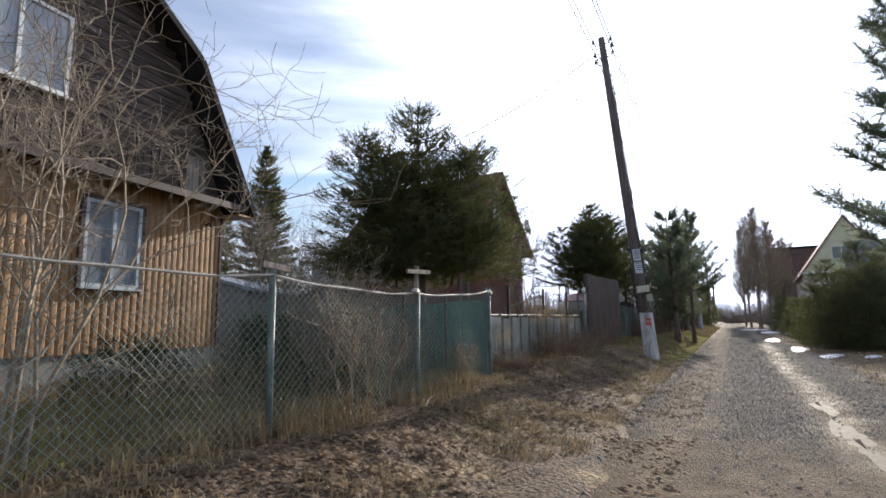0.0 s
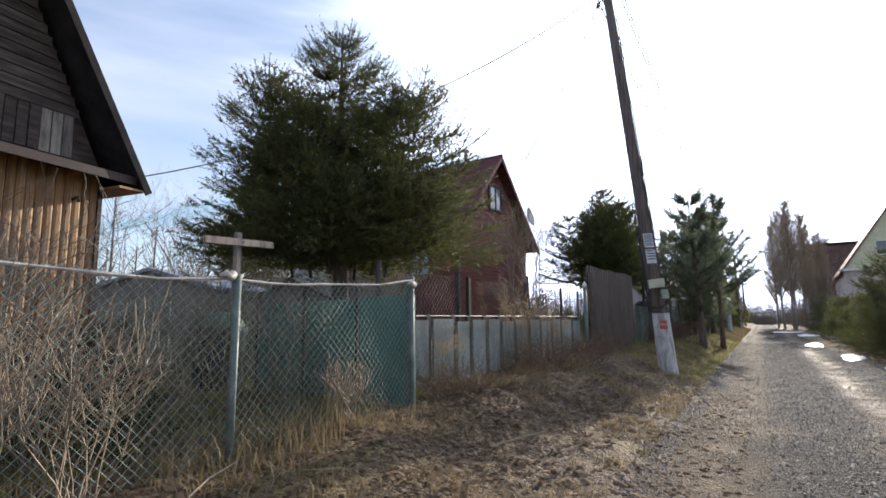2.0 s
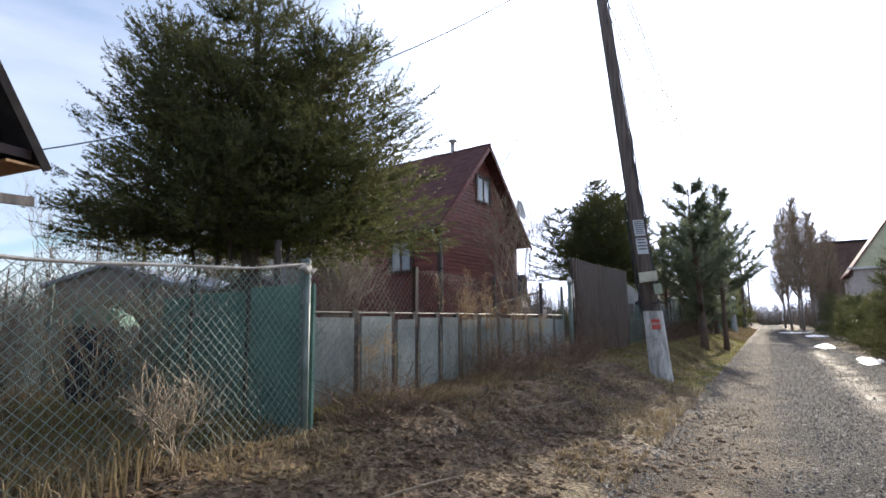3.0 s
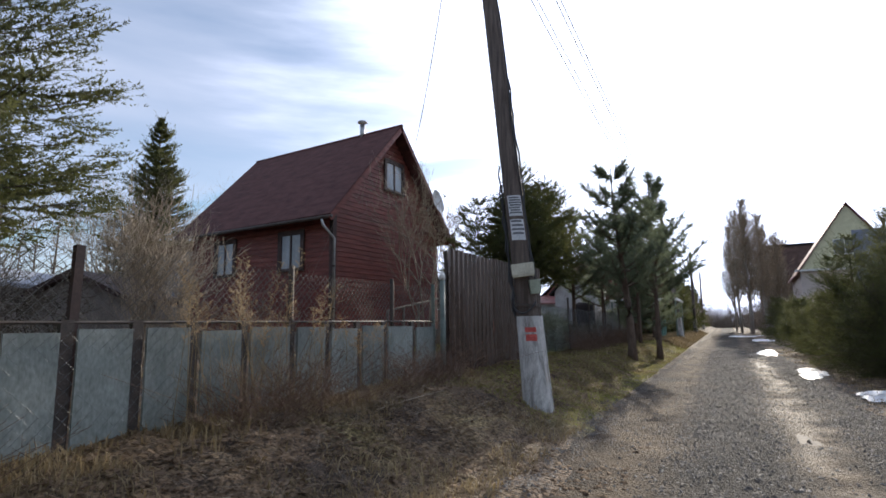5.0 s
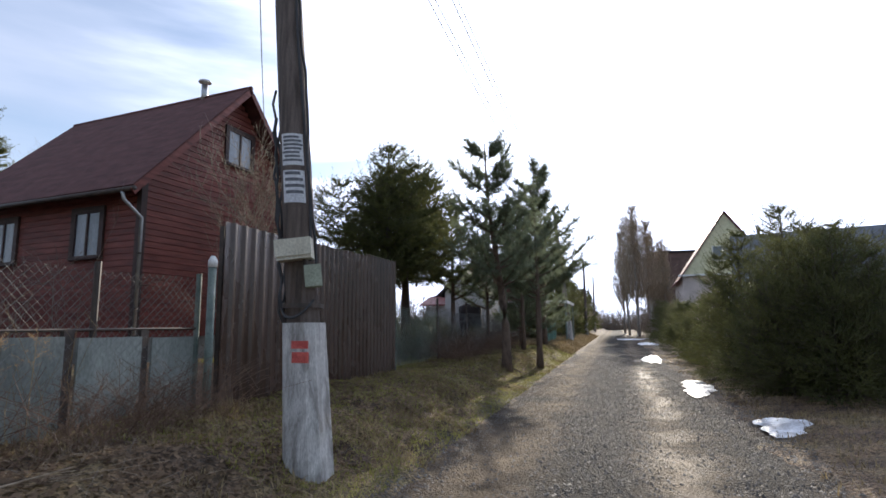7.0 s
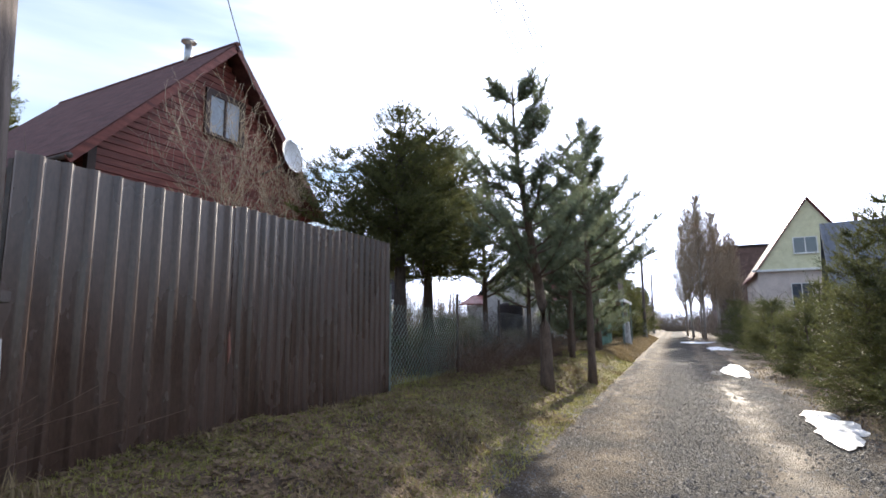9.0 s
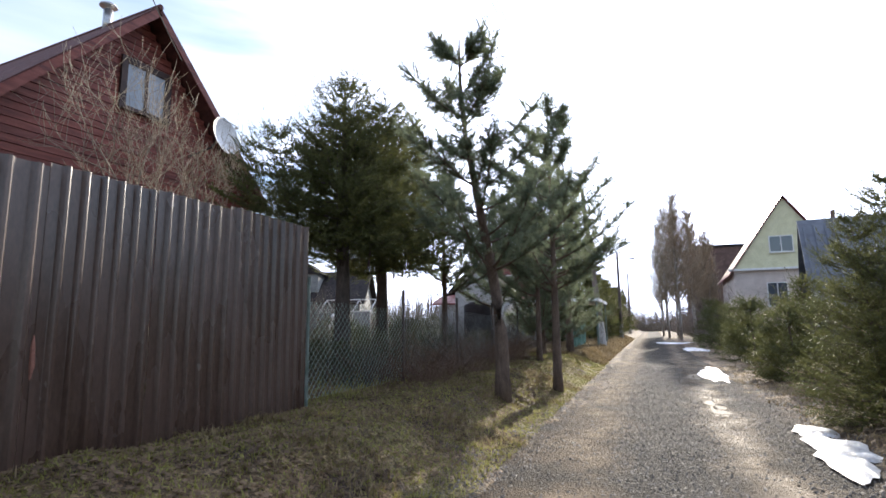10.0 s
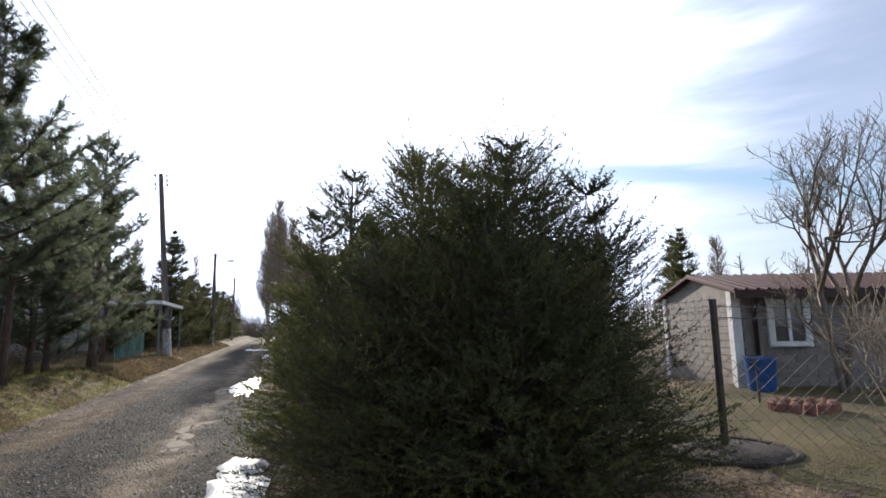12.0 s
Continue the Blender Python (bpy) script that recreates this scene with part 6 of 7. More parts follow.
for i, (x, y, hh, rad) in enumerate(((-5.6, 5.6, 1.0, 0.7), (-6.8, 6.6, 1.1, 0.8), (-7.6, 8.9, 1.2, 0.7), (-6.2, 3.9, 0.8, 0.7), (-4.4, 5.4, 0.7, 0.5), (-5.0, 24.4, 0.8, 0.7), (-5.6, 27.2, 0.9, 0.8), (-4.9, 29.4, 0.8, 0.7), (-6.0, 31.4, 1.0, 0.8), (-4.8, 33.0, 0.9, 0.7), (-7.2, 26.2, 0.9, 0.8), (-7.8, 29.8, 1.0, 0.9), (-4.6, 26.0, 0.6, 0.5), (-7.0, 34.0, 1.3, 1.0), (-9.5, 32.0, 1.3, 1.1), (-9.0, 36.0, 1.4, 1.2))):
    evergreen_shrub(x, y, hh, rad, 160 + i, "dark evergreen shrub behind the netting" if y < 12 else "dark low shrub beneath the garden trees")

def reed(x, y, hh, seed):
    """A dead stalk with a feathery plume."""
    r = np.random.RandomState(seed)
    t = thing("dry_plume", "tall dead stalks with feathery tan plumes by the panel fence", "weed", "dry plumes", (x, y, gz(x, y) - 0.03))
    P, D, L, A, B = [], [], [], [], []
    for _ in range(6):
        b = np.array([0.12 * r.randn(), 0.12 * r.randn(), 0.0])
        d = np.array([0.16 * r.randn(), 0.16 * r.randn(), 1.0])
        h0 = hh * (0.65 + 0.4 * r.rand())
        A.append(b), B.append(b + d * h0)
        for i in range(16):
            u = 0.72 + 0.3 * i / 16
            P.append(b + d * h0 * u), D.append(np.array([r.randn(), r.randn(), 0.5])), L.append(0.16 * (1.08 - u) / 0.36 + 0.03)
    for a, b in zip(A, B):
        part("stalk", sticks("stalk", [a], [b], 0.004, 0.002, M["straw"]), M["straw"], t)
    part("plume", needle_mesh("plume", np.array(P), np.array(D), np.array(L), M["plume"], 22, 0.018, 0.004, seed=seed), M["plume"], t)


for i, (x, y, hh) in enumerate(((-3.85, 11.75, 1.35), (-3.8, 12.3, 1.5), (-3.9, 12.75, 1.25), (-3.8, 13.3, 1.3), (-3.85, 14.3, 0.95), (-3.9, 9.6, 0.8), (-4.4, 12.2, 1.7), (-4.5, 12.9, 1.75))):
    reed(x, y, hh, 180 + i)
for i, (x, y, ln, a) in enumerate(((-2.3, 7.6, 0.5, 40), (-3.0, 5.2, 0.35, 100), (-2.6, 10.4, 0.6, 10), (-2.9, 13.2, 0.9, 70))):
    z = gz(x, y)
    single("fallen_stick", Shape().tube([(0, 0, 0.0), (ln * 0.5, 0.03, 0.05), (ln, -0.02, 0.11)], [0.007, 0.006, 0.004], 6), M["bark_warm"], "bleached stick lying on the verge", "stick", "fallen sticks", m=pose(x, y, z + 0.01, 0, 0, a))

bn = thing("compost_bin", "dark blue plastic bin with a green cover in the garden", "bin", at=(-6.9, 8.3, gz(-6.9, 8.3)), turn=30)
part("tub", Shape().tube([(0, 0, 0), (0, 0, 0.06), (0, 0, 0.78), (0, 0, 0.84)], [0.30, 0.32, 0.36, 0.385], 14), M["bin_blue"], bn, smooth=True)
part("rim", Shape().tube([(0, 0, 0.80), (0, 0, 0.86)], 0.395, 14), M["bin_blue"], bn)
part("cover", Shape().tube([(0, 0, 0.862), (0.01, 0, 0.93), (0.03, 0.02, 1.04), (0.03, 0.02, 1.07)], [0.40, 0.38, 0.26, 0.08], 11), M["green_sheet"], bn, "dark green sheet tied over the top")

# ---- background houses ----
def plain_house(name, x, y, turn, wx, wy, eave, ridge, wall, roof, label, over=0.35, along="y", gable_mat=None):
    """A gabled house; the ridge runs along its local y (or x)."""
    z = gz(x, y)
    h = thing(name, label, "house", at=(x, y, z - 0.1), turn=turn)
    a, b = (wx / 2, wy / 2)
    if along == "y":
        out = [(-a, 0), (a, 0), (a, eave), (0, ridge), (-a, eave)]
        f = [(p, -b, q) for p, q in out] + [(p, b, q) for p, q in out]
    else:
        out = [(-b, 0), (b, 0), (b, eave), (0, ridge), (-b, eave)]
        f = [(-a, p, q) for p, q in out] + [(a, p, q) for p, q in out]
    part("wall", Shape().add(f, [(0, 1, 2, 3, 4), (9, 8, 7, 6, 5)] + [(i, 5 + i, 5 + (i + 1) % 5, (i + 1) % 5) for i in range(5)]), M[wall], h)
    half = a if along == "y" else b
    length = (b if along == "y" else a) + over
    sl = (ridge - eave) / half
    for sg in (1, -1):
        p0, p1 = (sg * (half + over), eave - sl * over + 0.03), (0, ridge + 0.03)
        q = [p0, p1, (p1[0], p1[1] + 0.12), (p0[0], p0[1] + 0.12)]
        v = [((u, -length, w) if along == "y" else (-length, u, w)) for u, w in q] + [((u, length, w) if along == "y" else (length, u, w)) for u, w in q]
        part("roof", Shape().add(v, [(0, 1, 2, 3), (7, 6, 5, 4)] + [(i, 4 + i, 4 + (i + 1) % 4, (i + 1) % 4) for i in range(4)]), M[roof], h)
    return h


hd = plain_house("yellow_house", 9.8, 64.9, -2, 6.9, 9.6, 5.3, 10.35, "pink_wall", "red_roof", "pale house with a yellow steep gable", 0.35)
part("gable", Shape().prism([(-3.36, 5.35), (3.36, 5.35), (0, 10.26)], 0.05, pose(0, -4.86, 0, 90, 0, 0)), M["yellow_wall"], hd, "pale yellow boarded gable")
part("gable_ledge", Shape().box((-3.8, -5.15, 5.18), (3.8, -4.79, 5.33)), M["white_frame"], hd)
window(hd, face_south(-0.35, -4.95, 6.4), 1.5, 1.2, "white_frame", 2)
window(hd, face_south(-0.8, -4.87, 2.6), 1.3, 1.7, "white_frame", 2)
window(hd, face_south(1.7, -4.87, 2.6), 1.3, 1.7, "white_frame", 2)
he = plain_house("barn", 12.7, 47.5, -10, 9.4, 7.5, 3.1, 6.5, "grey_house", "roof_blue", "large barn with a grey-blue corrugated roof", 0.4, "x")
for i in range(22):
    part("roof_rib", Shape().box((-4.9 + 0.45 * i, -4.15, 2.88), (-4.82 + 0.45 * i, 0.85, 2.96), Matrix.Translation((0, 0, 0.03)) @ Matrix.Translation((0, -4.15, 2.88)) @ pose(0, 0, 0, math.degrees(math.atan2(3.4, 3.75)), 0, 0) @ Matrix.Translation((0, 4.15, -2.88))), M["roof_blue"], he)
part("chimney", Shape().box((-3.6, 0.3, 5.6), (-3.42, 0.48, 7.1)), M["brick_dark"], he)
hb = thing("brick_block", "far two-storey dark brick block with a flat roof", "building", at=(9.9, 92, 0))
part("wall", Shape().box((-4.6, -4, 0), (4.6, 6, 10.6)), M["brick_dark"], hb)
part("parapet", Shape().box((-4.75, -4.15, 10.6), (4.75, 6.15, 10.9)), M["roof_dark"], hb)
for i in range(3):
    for j in range(2):
        window(hb, face_south(-2.8 + 2.8 * i, -4.03, 1.8 + 4.2 * j), 1.4, 1.7, "grey_frame", 2)

for x, y, tn, wx, wy, ev, rd, wl_, rf_, lb in ((-20.6, 17.6, 24, 4.4, 6.4, 2.1, 2.75, "siding_beige", "roof_pale", "low pale garden shed with a grey-blue roof"),
                                              (-13.6, 16.6, 28, 2.2, 2.4, 1.6, 2.15, "siding_beige", "red_trim", "small beige shed with a brown roof")):
    sh = plain_house("garden_shed", x, y, tn, wx, wy, ev, rd, wl_, rf_, lb, 0.2)
    part("door", Shape().box((wx / 2 - 0.02, -0.4, 0.1), (wx / 2 + 0.03, 0.4, 1.6)), M["wood_grey"], sh, "weathered plank door")

# beige cabin on the other side
CT = -17.7
hc = thing("beige_cabin", "small beige cabin with block-pattern siding and maroon tiled roof", "cabin", at=(11.22, 26.96, 0.02), turn=CT)
LX, LY, EH = 6.2, 3.3, 2.03
part("wall", Shape().add([(0.03, 0.03, -0.1), (LX, 0.03, -0.1), (LX, LY, -0.1), (0.03, LY, -0.1), (0.03, 0.03, EH), (LX, 0.03, EH), (LX, LY, EH), (0.03, LY, EH), (0.03, LY / 2, EH + 0.38), (LX, LY / 2, EH + 0.38)],
                         [(3, 2, 1, 0), (0, 1, 5, 4), (2, 3, 7, 6), (0, 4, 8, 7, 3), (1, 2, 6, 9, 5), (4, 5, 9, 8), (7, 8, 9, 6)]), M["siding_beige"], hc)
bw, bh = 0.40, 0.145
sid = part("siding", Shape().box((0.02, 0.012, 0.0), (0.03, 0.02, 0.02)), M["siding_beige"], hc)
south = Shape().box((0, -0.004, 0), (bw - 0.014, 0.026, bh - 0.012)).mesh("siding_block", M["siding_beige"])
west = Shape().box((-0.004, 0, 0), (0.026, bw - 0.014, bh - 0.012)).mesh("siding_block", M["siding_beige"])
for j in range(16):
    z = 0.02 + j * bh
    if z + bh > EH:
        break
    for i in range(-1, 16):
        u = i * bw + (bw / 2 if j % 2 else 0)
        if i == 0 and j % 2 == 0:
            o = part("siding_block", south, M["siding_beige"], sid)
            o.location, o.scale = (0.165, 0.004, z), (0.6, 1, 1)
            o = part("siding_block", west, M["siding_beige"], sid)
            o.location, o.scale = (0.004, 0.165, z), (1, 0.6, 1)
        if 0.12 < u < LX - bw and not (0.70 < u + bw / 2 < 1.74 and 0.85 < z < 2.05):
            o = part("siding_block", south, M["siding_beige"], sid)
            o.location = (u, 0.004, z)
        if 0.12 < u < LY - bw:
            o = part("siding_block", west, M["siding_beige"], sid)
            o.location = (0.004, u, z)
for x, y in ((0, 0), (0, LY - 0.1)):
    part("corner_trim", Shape().box((x - 0.02, y - 0.02, -0.05), (x + 0.16, y + 0.16, EH)), M["white_frame"], hc)
sl = 0.38 / (LY / 2)
for sg in (1, -1):
    y0, y1 = (-0.35, LY / 2) if sg > 0 else (LY + 0.35, LY / 2)
    z0 = EH - sl * 0.35 + 0.02
    q = [(y0, z0), (y1, EH + 0.40), (y1, EH + 0.46), (y0, z0 + 0.06)]
    v = [(-0.12, a, b) for a, b in q] + [(LX + 0.3, a, b) for a, b in q]
    rf = part("roof", Shape().add(v, [(0, 1, 2, 3), (7, 6, 5, 4)] + [(i, 4 + i, 4 + (i + 1) % 4, (i + 1) % 4) for i in range(4)]), M["roof_maroon"], hc)
    if sg > 0:
        for i in range(30):
            x = -0.08 + 0.22 * i
            part("tile_rib", Shape().tube([(x, y0, z0 + 0.06), (x, y1, EH + 0.46)], 0.04, 6), M["roof_maroon"], rf)
part("eave_board", Shape().box((-0.12, -0.38, EH - 0.17), (LX + 0.3, -0.352, EH - 0.02)), M["red_trim"], hc)
window(hc, face_south(1.10, -0.01, 0.95), 0.72, 0.98, "white_frame", 2, "white_frame", 0.07, "white plastic window")
part("downpipe", Shape().tube([(0.40, -0.33, EH - 0.15), (0.40, -0.08, EH - 0.35), (0.40, -0.08, 0.75)], 0.045, 8), M["red_trim"], hc, "brown downpipe", True)
pr = part("porch", Shape().box((LX + 0.02, 0.3, 0.0), (LX + 2.4, LY, 0.25)), M["wood_grey"], hc, "timber porch")
for i in range(3):
    part("porch_post", Shape().box((LX + 0.2 + i, 0.35, 0.25), (LX + 0.3 + i, 0.45, 2.2)), M["wood_grey"], pr)
part("porch_rail", Shape().box((LX + 0.05, 0.37, 0.9), (LX + 2.4, 0.43, 1.0)), M["wood_grey"], pr)
mc = pose(11.22, 26.96, 0.02, 0, 0, CT)
p = mc @ Vector((0.22, -0.42, 0))
brl = thing("rain_barrel", "blue plastic rain barrel under the downpipe of the cabin", "barrel", at=(p.x, p.y, gz(p.x, p.y)))
part("tub", Shape().tube([(0, 0, 0.0), (0, 0, 0.05), (0, 0, 0.6), (0, 0, 0.64)], [0.23, 0.24, 0.27, 0.29], 20), M["barrel_blue"], brl, smooth=True)
part("rim", Shape().tube([(0, 0, 0.62), (0, 0, 0.66)], 0.295, 20), M["barrel_blue"], brl)

# netting on the cabin side
cf = thing("garden_fence", "chain-link fence with rusty posts and barbed wire by the cabin", "fence")
cpts = [(6.8, 25.6), (6.98, 23.1), (9.2, 21.5), (11.6, 19.9)]
for i, (x, y) in enumerate(cpts):
    z = gz(x, y)
    part("post", Shape().box((x - 0.026, y - 0.026, z - 0.3), (x + 0.026, y + 0.026, z + 1.60)), M["dark_metal"], cf)
for (a, b), (c, d) in zip(cpts, cpts[1:]):
    chain_link((a, b), (c, d), (gz(a, b) + 0.03, gz(c, d) + 0.03), (gz(a, b) + 1.0, gz(c, d) + 1.0), 0.15, 0.003, M["wire_rust"], cf)
    for hh in (1.40, 1.52):
        pts = [(a + (c - a) * t / 10, b + (d - b) * t / 10, gz(a, b) + hh - 0.04 * math.sin(math.pi * t / 10)) for t in range(11)]
        w = part("barbed_wire", Shape().tube(pts, 0.005, 4), M["wire_zinc"], cf)
        s = Shape()
        for j in range(24):
            u = (j + 0.5) / 24
            q = Vector((a + (c - a) * u, b + (d - b) * u, gz(a, b) + hh - 0.04 * math.sin(math.pi * u)))
            s.tube([q + Vector((-0.02, 0.0, -0.035)), q + Vector((0.02, 0.0, 0.035))], 0.004, 3)
        tagged(part("barb_row", s, M["wire_zinc"], w), kind="stuff")
ring = thing("flower_bed_ring", "low dark round bed edged with a worn ring", "flower bed", at=(6.9, 23.0, gz(6.9, 23.0)))
part("rim", Shape().tube([(0.64 * math.cos(a * 0.2618), 0.64 * math.sin(a * 0.2618), 0.03) for a in range(25)], 0.04, 8), M["soil"], ring)
part("soil", Shape().tube([(0, 0, 0.0), (0, 0, 0.04), (0, 0, 0.07)], [0.64, 0.62, 0.3], 20), M["soil"], ring, smooth=True)
bed = thing("garden_edging", "scalloped terracotta edging round a small bed", "edging", at=(9.6, 24.3, gz(9.6, 24.3)), turn=-20)
for i in range(14):
    a = math.pi * 2 * i / 14
    part("edging_tile", Shape().tube([(0.40 * math.cos(a), 0.28 * math.sin(a), -0.05), (0.40 * math.cos(a), 0.28 * math.sin(a), 0.16), (0.40 * math.cos(a), 0.28 * math.sin(a), 0.2)], [0.075, 0.07, 0.03], 8), M["clay_edging"], bed)
tap = thing("garden_tap", "thin bent water pipe with a tap in the lawn", "tap", at=(9.9, 25.3, gz(9.9, 25.3)))
part("pipe", Shape().tube([(0, 0, -0.1), (0, 0, 0.55), (-0.06, 0, 0.68), (-0.14, 0, 0.66)], 0.018, 6), M["dark_metal"], tap)
part("handle", Shape().box((-0.05, -0.05, 0.70), (0.0, 0.05, 0.72)), M["dark_metal"], tap)
kb = thing("stone_kerb", "row of pale concrete kerb stones before the cabin", "kerb")
for i in range(8):
    q = mc @ Vector((2.2 + 0.62 * i, -1.5, 0))
    part("kerb_stone", Shape().box((0, -0.1, -0.1), (0.60, 0.1, 0.24), pose(q.x, q.y, gz(q.x, q.y), 0, 0, CT + 1.5 * math.sin(i))), M["concrete"], kb)
single("lawn", sheet("lawn", np.arange(6.5, 22.0, 0.3), np.arange(19.0, 27.5, 0.3), lambda X, Y: ground_z(X, Y) - 0.012 + 0.04 * smooth01(np.minimum(np.minimum(X - 6.5, 21.7 - X), np.minimum(Y - 19, 27.2 - Y)) / 0.5), M["lawn"]), M["lawn"], "yellowish spring lawn before the cabin", "lawn", kind="structure")

# houses behind the left gardens
hg = plain_house("grey_cottage", -24.0, 52.0, 20, 8.0, 6.5, 2.9, 5.2, "grey_house", "roof_dark", "low grey cottage with a dark roof behind the trees", 0.4, "x")
part("dormer", Shape().box((-0.8, -2.6, 3.6), (0.8, -0.4, 5.0)), M["grey_house"], hg)
part("dormer_roof", Shape().prism([(-1.1, 4.95), (1.1, 4.95), (0, 5.75)], 2.6, pose(0, -0.2, 0, 90, 0, 0)), M["roof_dark"], hg)
part("chimney", Shape().box((-3.0, -0.2, 4.8), (-2.6, 0.2, 6.2)), M["white_wall"], hg)
window(hg, face_south(-1.8, -3.28, 1.1), 1.1, 1.2, "white_frame", 2)
window(hg, face_south(1.8, -3.28, 1.1), 1.1, 1.2, "white_frame", 2)
hw = plain_house("white_shed", -8.3, 46.0, 0, 2.6, 4.0, 3.0, 4.3, "white_wall", "roof_dark", "chalky white shed among the trees", 0.3)
window(hw, face_south(0.2, -2.03, 0.9), 0.9, 1.1, "grey_frame", 2)
gh = thing("greenhouse", "small greenhouse frame with clouded panes", "greenhouse", at=(-15.5, 43.0, gz(-15.5, 43.0)), turn=8)
for i in range(4):
    x = -1.5 + i
    part("frame", Shape().tube([(x, -1, 0), (x, -1, 1.7), (x, 0, 2.4), (x, 1, 1.7), (x, 1, 0)], 0.03, 5), M["white_frame"], gh)
    if i < 3:
        part("pane", Shape().box((x + 0.03, -1.0, 0.1), (x + 0.97, -0.99, 1.68)), M["curtain"], gh)
for y, z in ((-1, 1.7), (0, 2.4), (1, 1.7)):
    part("purlin", Shape().tube([(-1.5, y, z), (1.5, y, z)], 0.03, 5), M["white_frame"], gh)
tank = thing("water_tank", "dark plastic water tank on a stand in the garden", "tank", at=(-6.0, 36.5, gz(-6, 36.5)))
part("body", Shape().tube([(0, 0, 0.3), (0, 0, 0.35), (0, 0, 1.7), (0, 0, 1.85)], [0.5, 0.55, 0.55, 0.3], 16), M["roof_dark"], tank, smooth=True)
part("stand", Shape().box((-0.5, -0.5, 0), (0.5, 0.5, 0.3)), M["wood_grey"], tank)

fz = gz(-11.0, 34.0)
single("garden_figure", Shape().tube([(0, 0, -0.05), (0, 0, 0.5), (0, 0, 0.505), (0, 0, 0.75), (0, 0, 1.02), (0, 0, 1.16), (0.02, 0, 1.22), (0.02, 0, 1.32), (0.02, 0, 1.40)], [0.20, 0.19, 0.12, 0.16, 0.13, 0.06, 0.085, 0.09, 0.03], 12),
       M["white_frame"], "white plaster garden figure on a low plinth", "statue", smooth=True, m=pose(-11.0, 34.0, fz))

# house with a veranda and carport by the far pole
hv = plain_house("veranda_house", -9.5, 58.0, -4, 8.0, 8.0, 3.0, 6.4, "red_roof", "roof_dark", "house with a mansard attic and pale veranda", 0.4, "y")
window(hv, face_south(0.0, -4.05, 3.6), 2.4, 1.0, "white_frame", 3)
vr = part("veranda", Shape().box((-3.9, -6.0, 0), (3.9, -4.02, 2.5)), M["white_wall"], hv)
part("veranda_roof", Shape().add([(-4.3, -6.4, 2.5), (4.3, -6.4, 2.5), (4.3, -4.02, 3.3), (-4.3, -4.02, 3.3), (-4.3, -6.4, 2.6), (4.3, -6.4, 2.6), (4.3, -4.02, 3.4), (-4.3, -4.02, 3.4)],
                                 [(3, 2, 1, 0), (4, 5, 6, 7), (0, 1, 5, 4), (1, 2, 6, 5), (2, 3, 7, 6), (3, 0, 4, 7)]), M["red_roof"], vr)
cp = thing("carport", "low flat carport with a pale edge and green posts", "carport", at=(-4.1, 47.0, gz(-4.1, 47)))
part("roof", Shape().box((-2.0, -2.6, 2.25), (2.0, 3.2, 2.40)), M["dish"], cp, "pale sheet roof")
for x in (-1.9, 1.9):
    for y in (-2.5, 0.2, 3.1):
        part("post", Shape().tube([(x, y, -0.1), (x, y, 2.25)], 0.05, 6), M["post_green"], cp)
gf = thing("picket_fence", "low dark green fence beside the far lane", "fence", at=(-2.9, 40.5, 0.25))
for i in range(16):
    part("picket", Shape().box((-0.02 + 0.02 * math.sin(i), 0.3 * i, 0), (0.02 + 0.02 * math.sin(i), 0.3 * i + 0.09, 1.25)), M["green_sheet"], gf)
for z in (0.35, 1.0):
    part("rail", Shape().box((-0.05, -0.1, z), (-0.02, 4.8, z + 0.06)), M["green_sheet"], gf)

# ---- far woods ----
r = np.random.RandomState(9)
A, B, ra = [], [], []
for x0, x1, y0, y1, n, hh in ((-260, -60, 60, 170, 260, 12), (-120, -6, 150, 230, 300, 13), (6, 260, 150, 240, 420, 13), (50, 240, 40, 150, 220, 10), (-160, -40, -60, 60, 140, 11)):
    for _ in range(n):
        x, y, h0 = x0 + (x1 - x0) * r.rand(), y0 + (y1 - y0) * r.rand(), hh * (0.6 + 0.6 * r.rand())
        A.append((x, y, 0)), B.append((x + 0.3 * r.randn(), y, h0)), ra.append(0.16)
        for _ in range(26):
            u = 0.25 + 0.75 * r.rand()
            b = np.array((x, y, h0 * u))
            d = np.array((r.randn(), r.randn(), 1.2)) * (1.25 - u) * 1.6
            A.append(b), B.append(b + d), ra.append(0.05)
single("backdrop", sticks("backdrop", A, B, np.array(ra), np.array(ra) * 0.4, M["far_wood"]), M["far_wood"], "leafless far woods", "woods", kind="stuff")

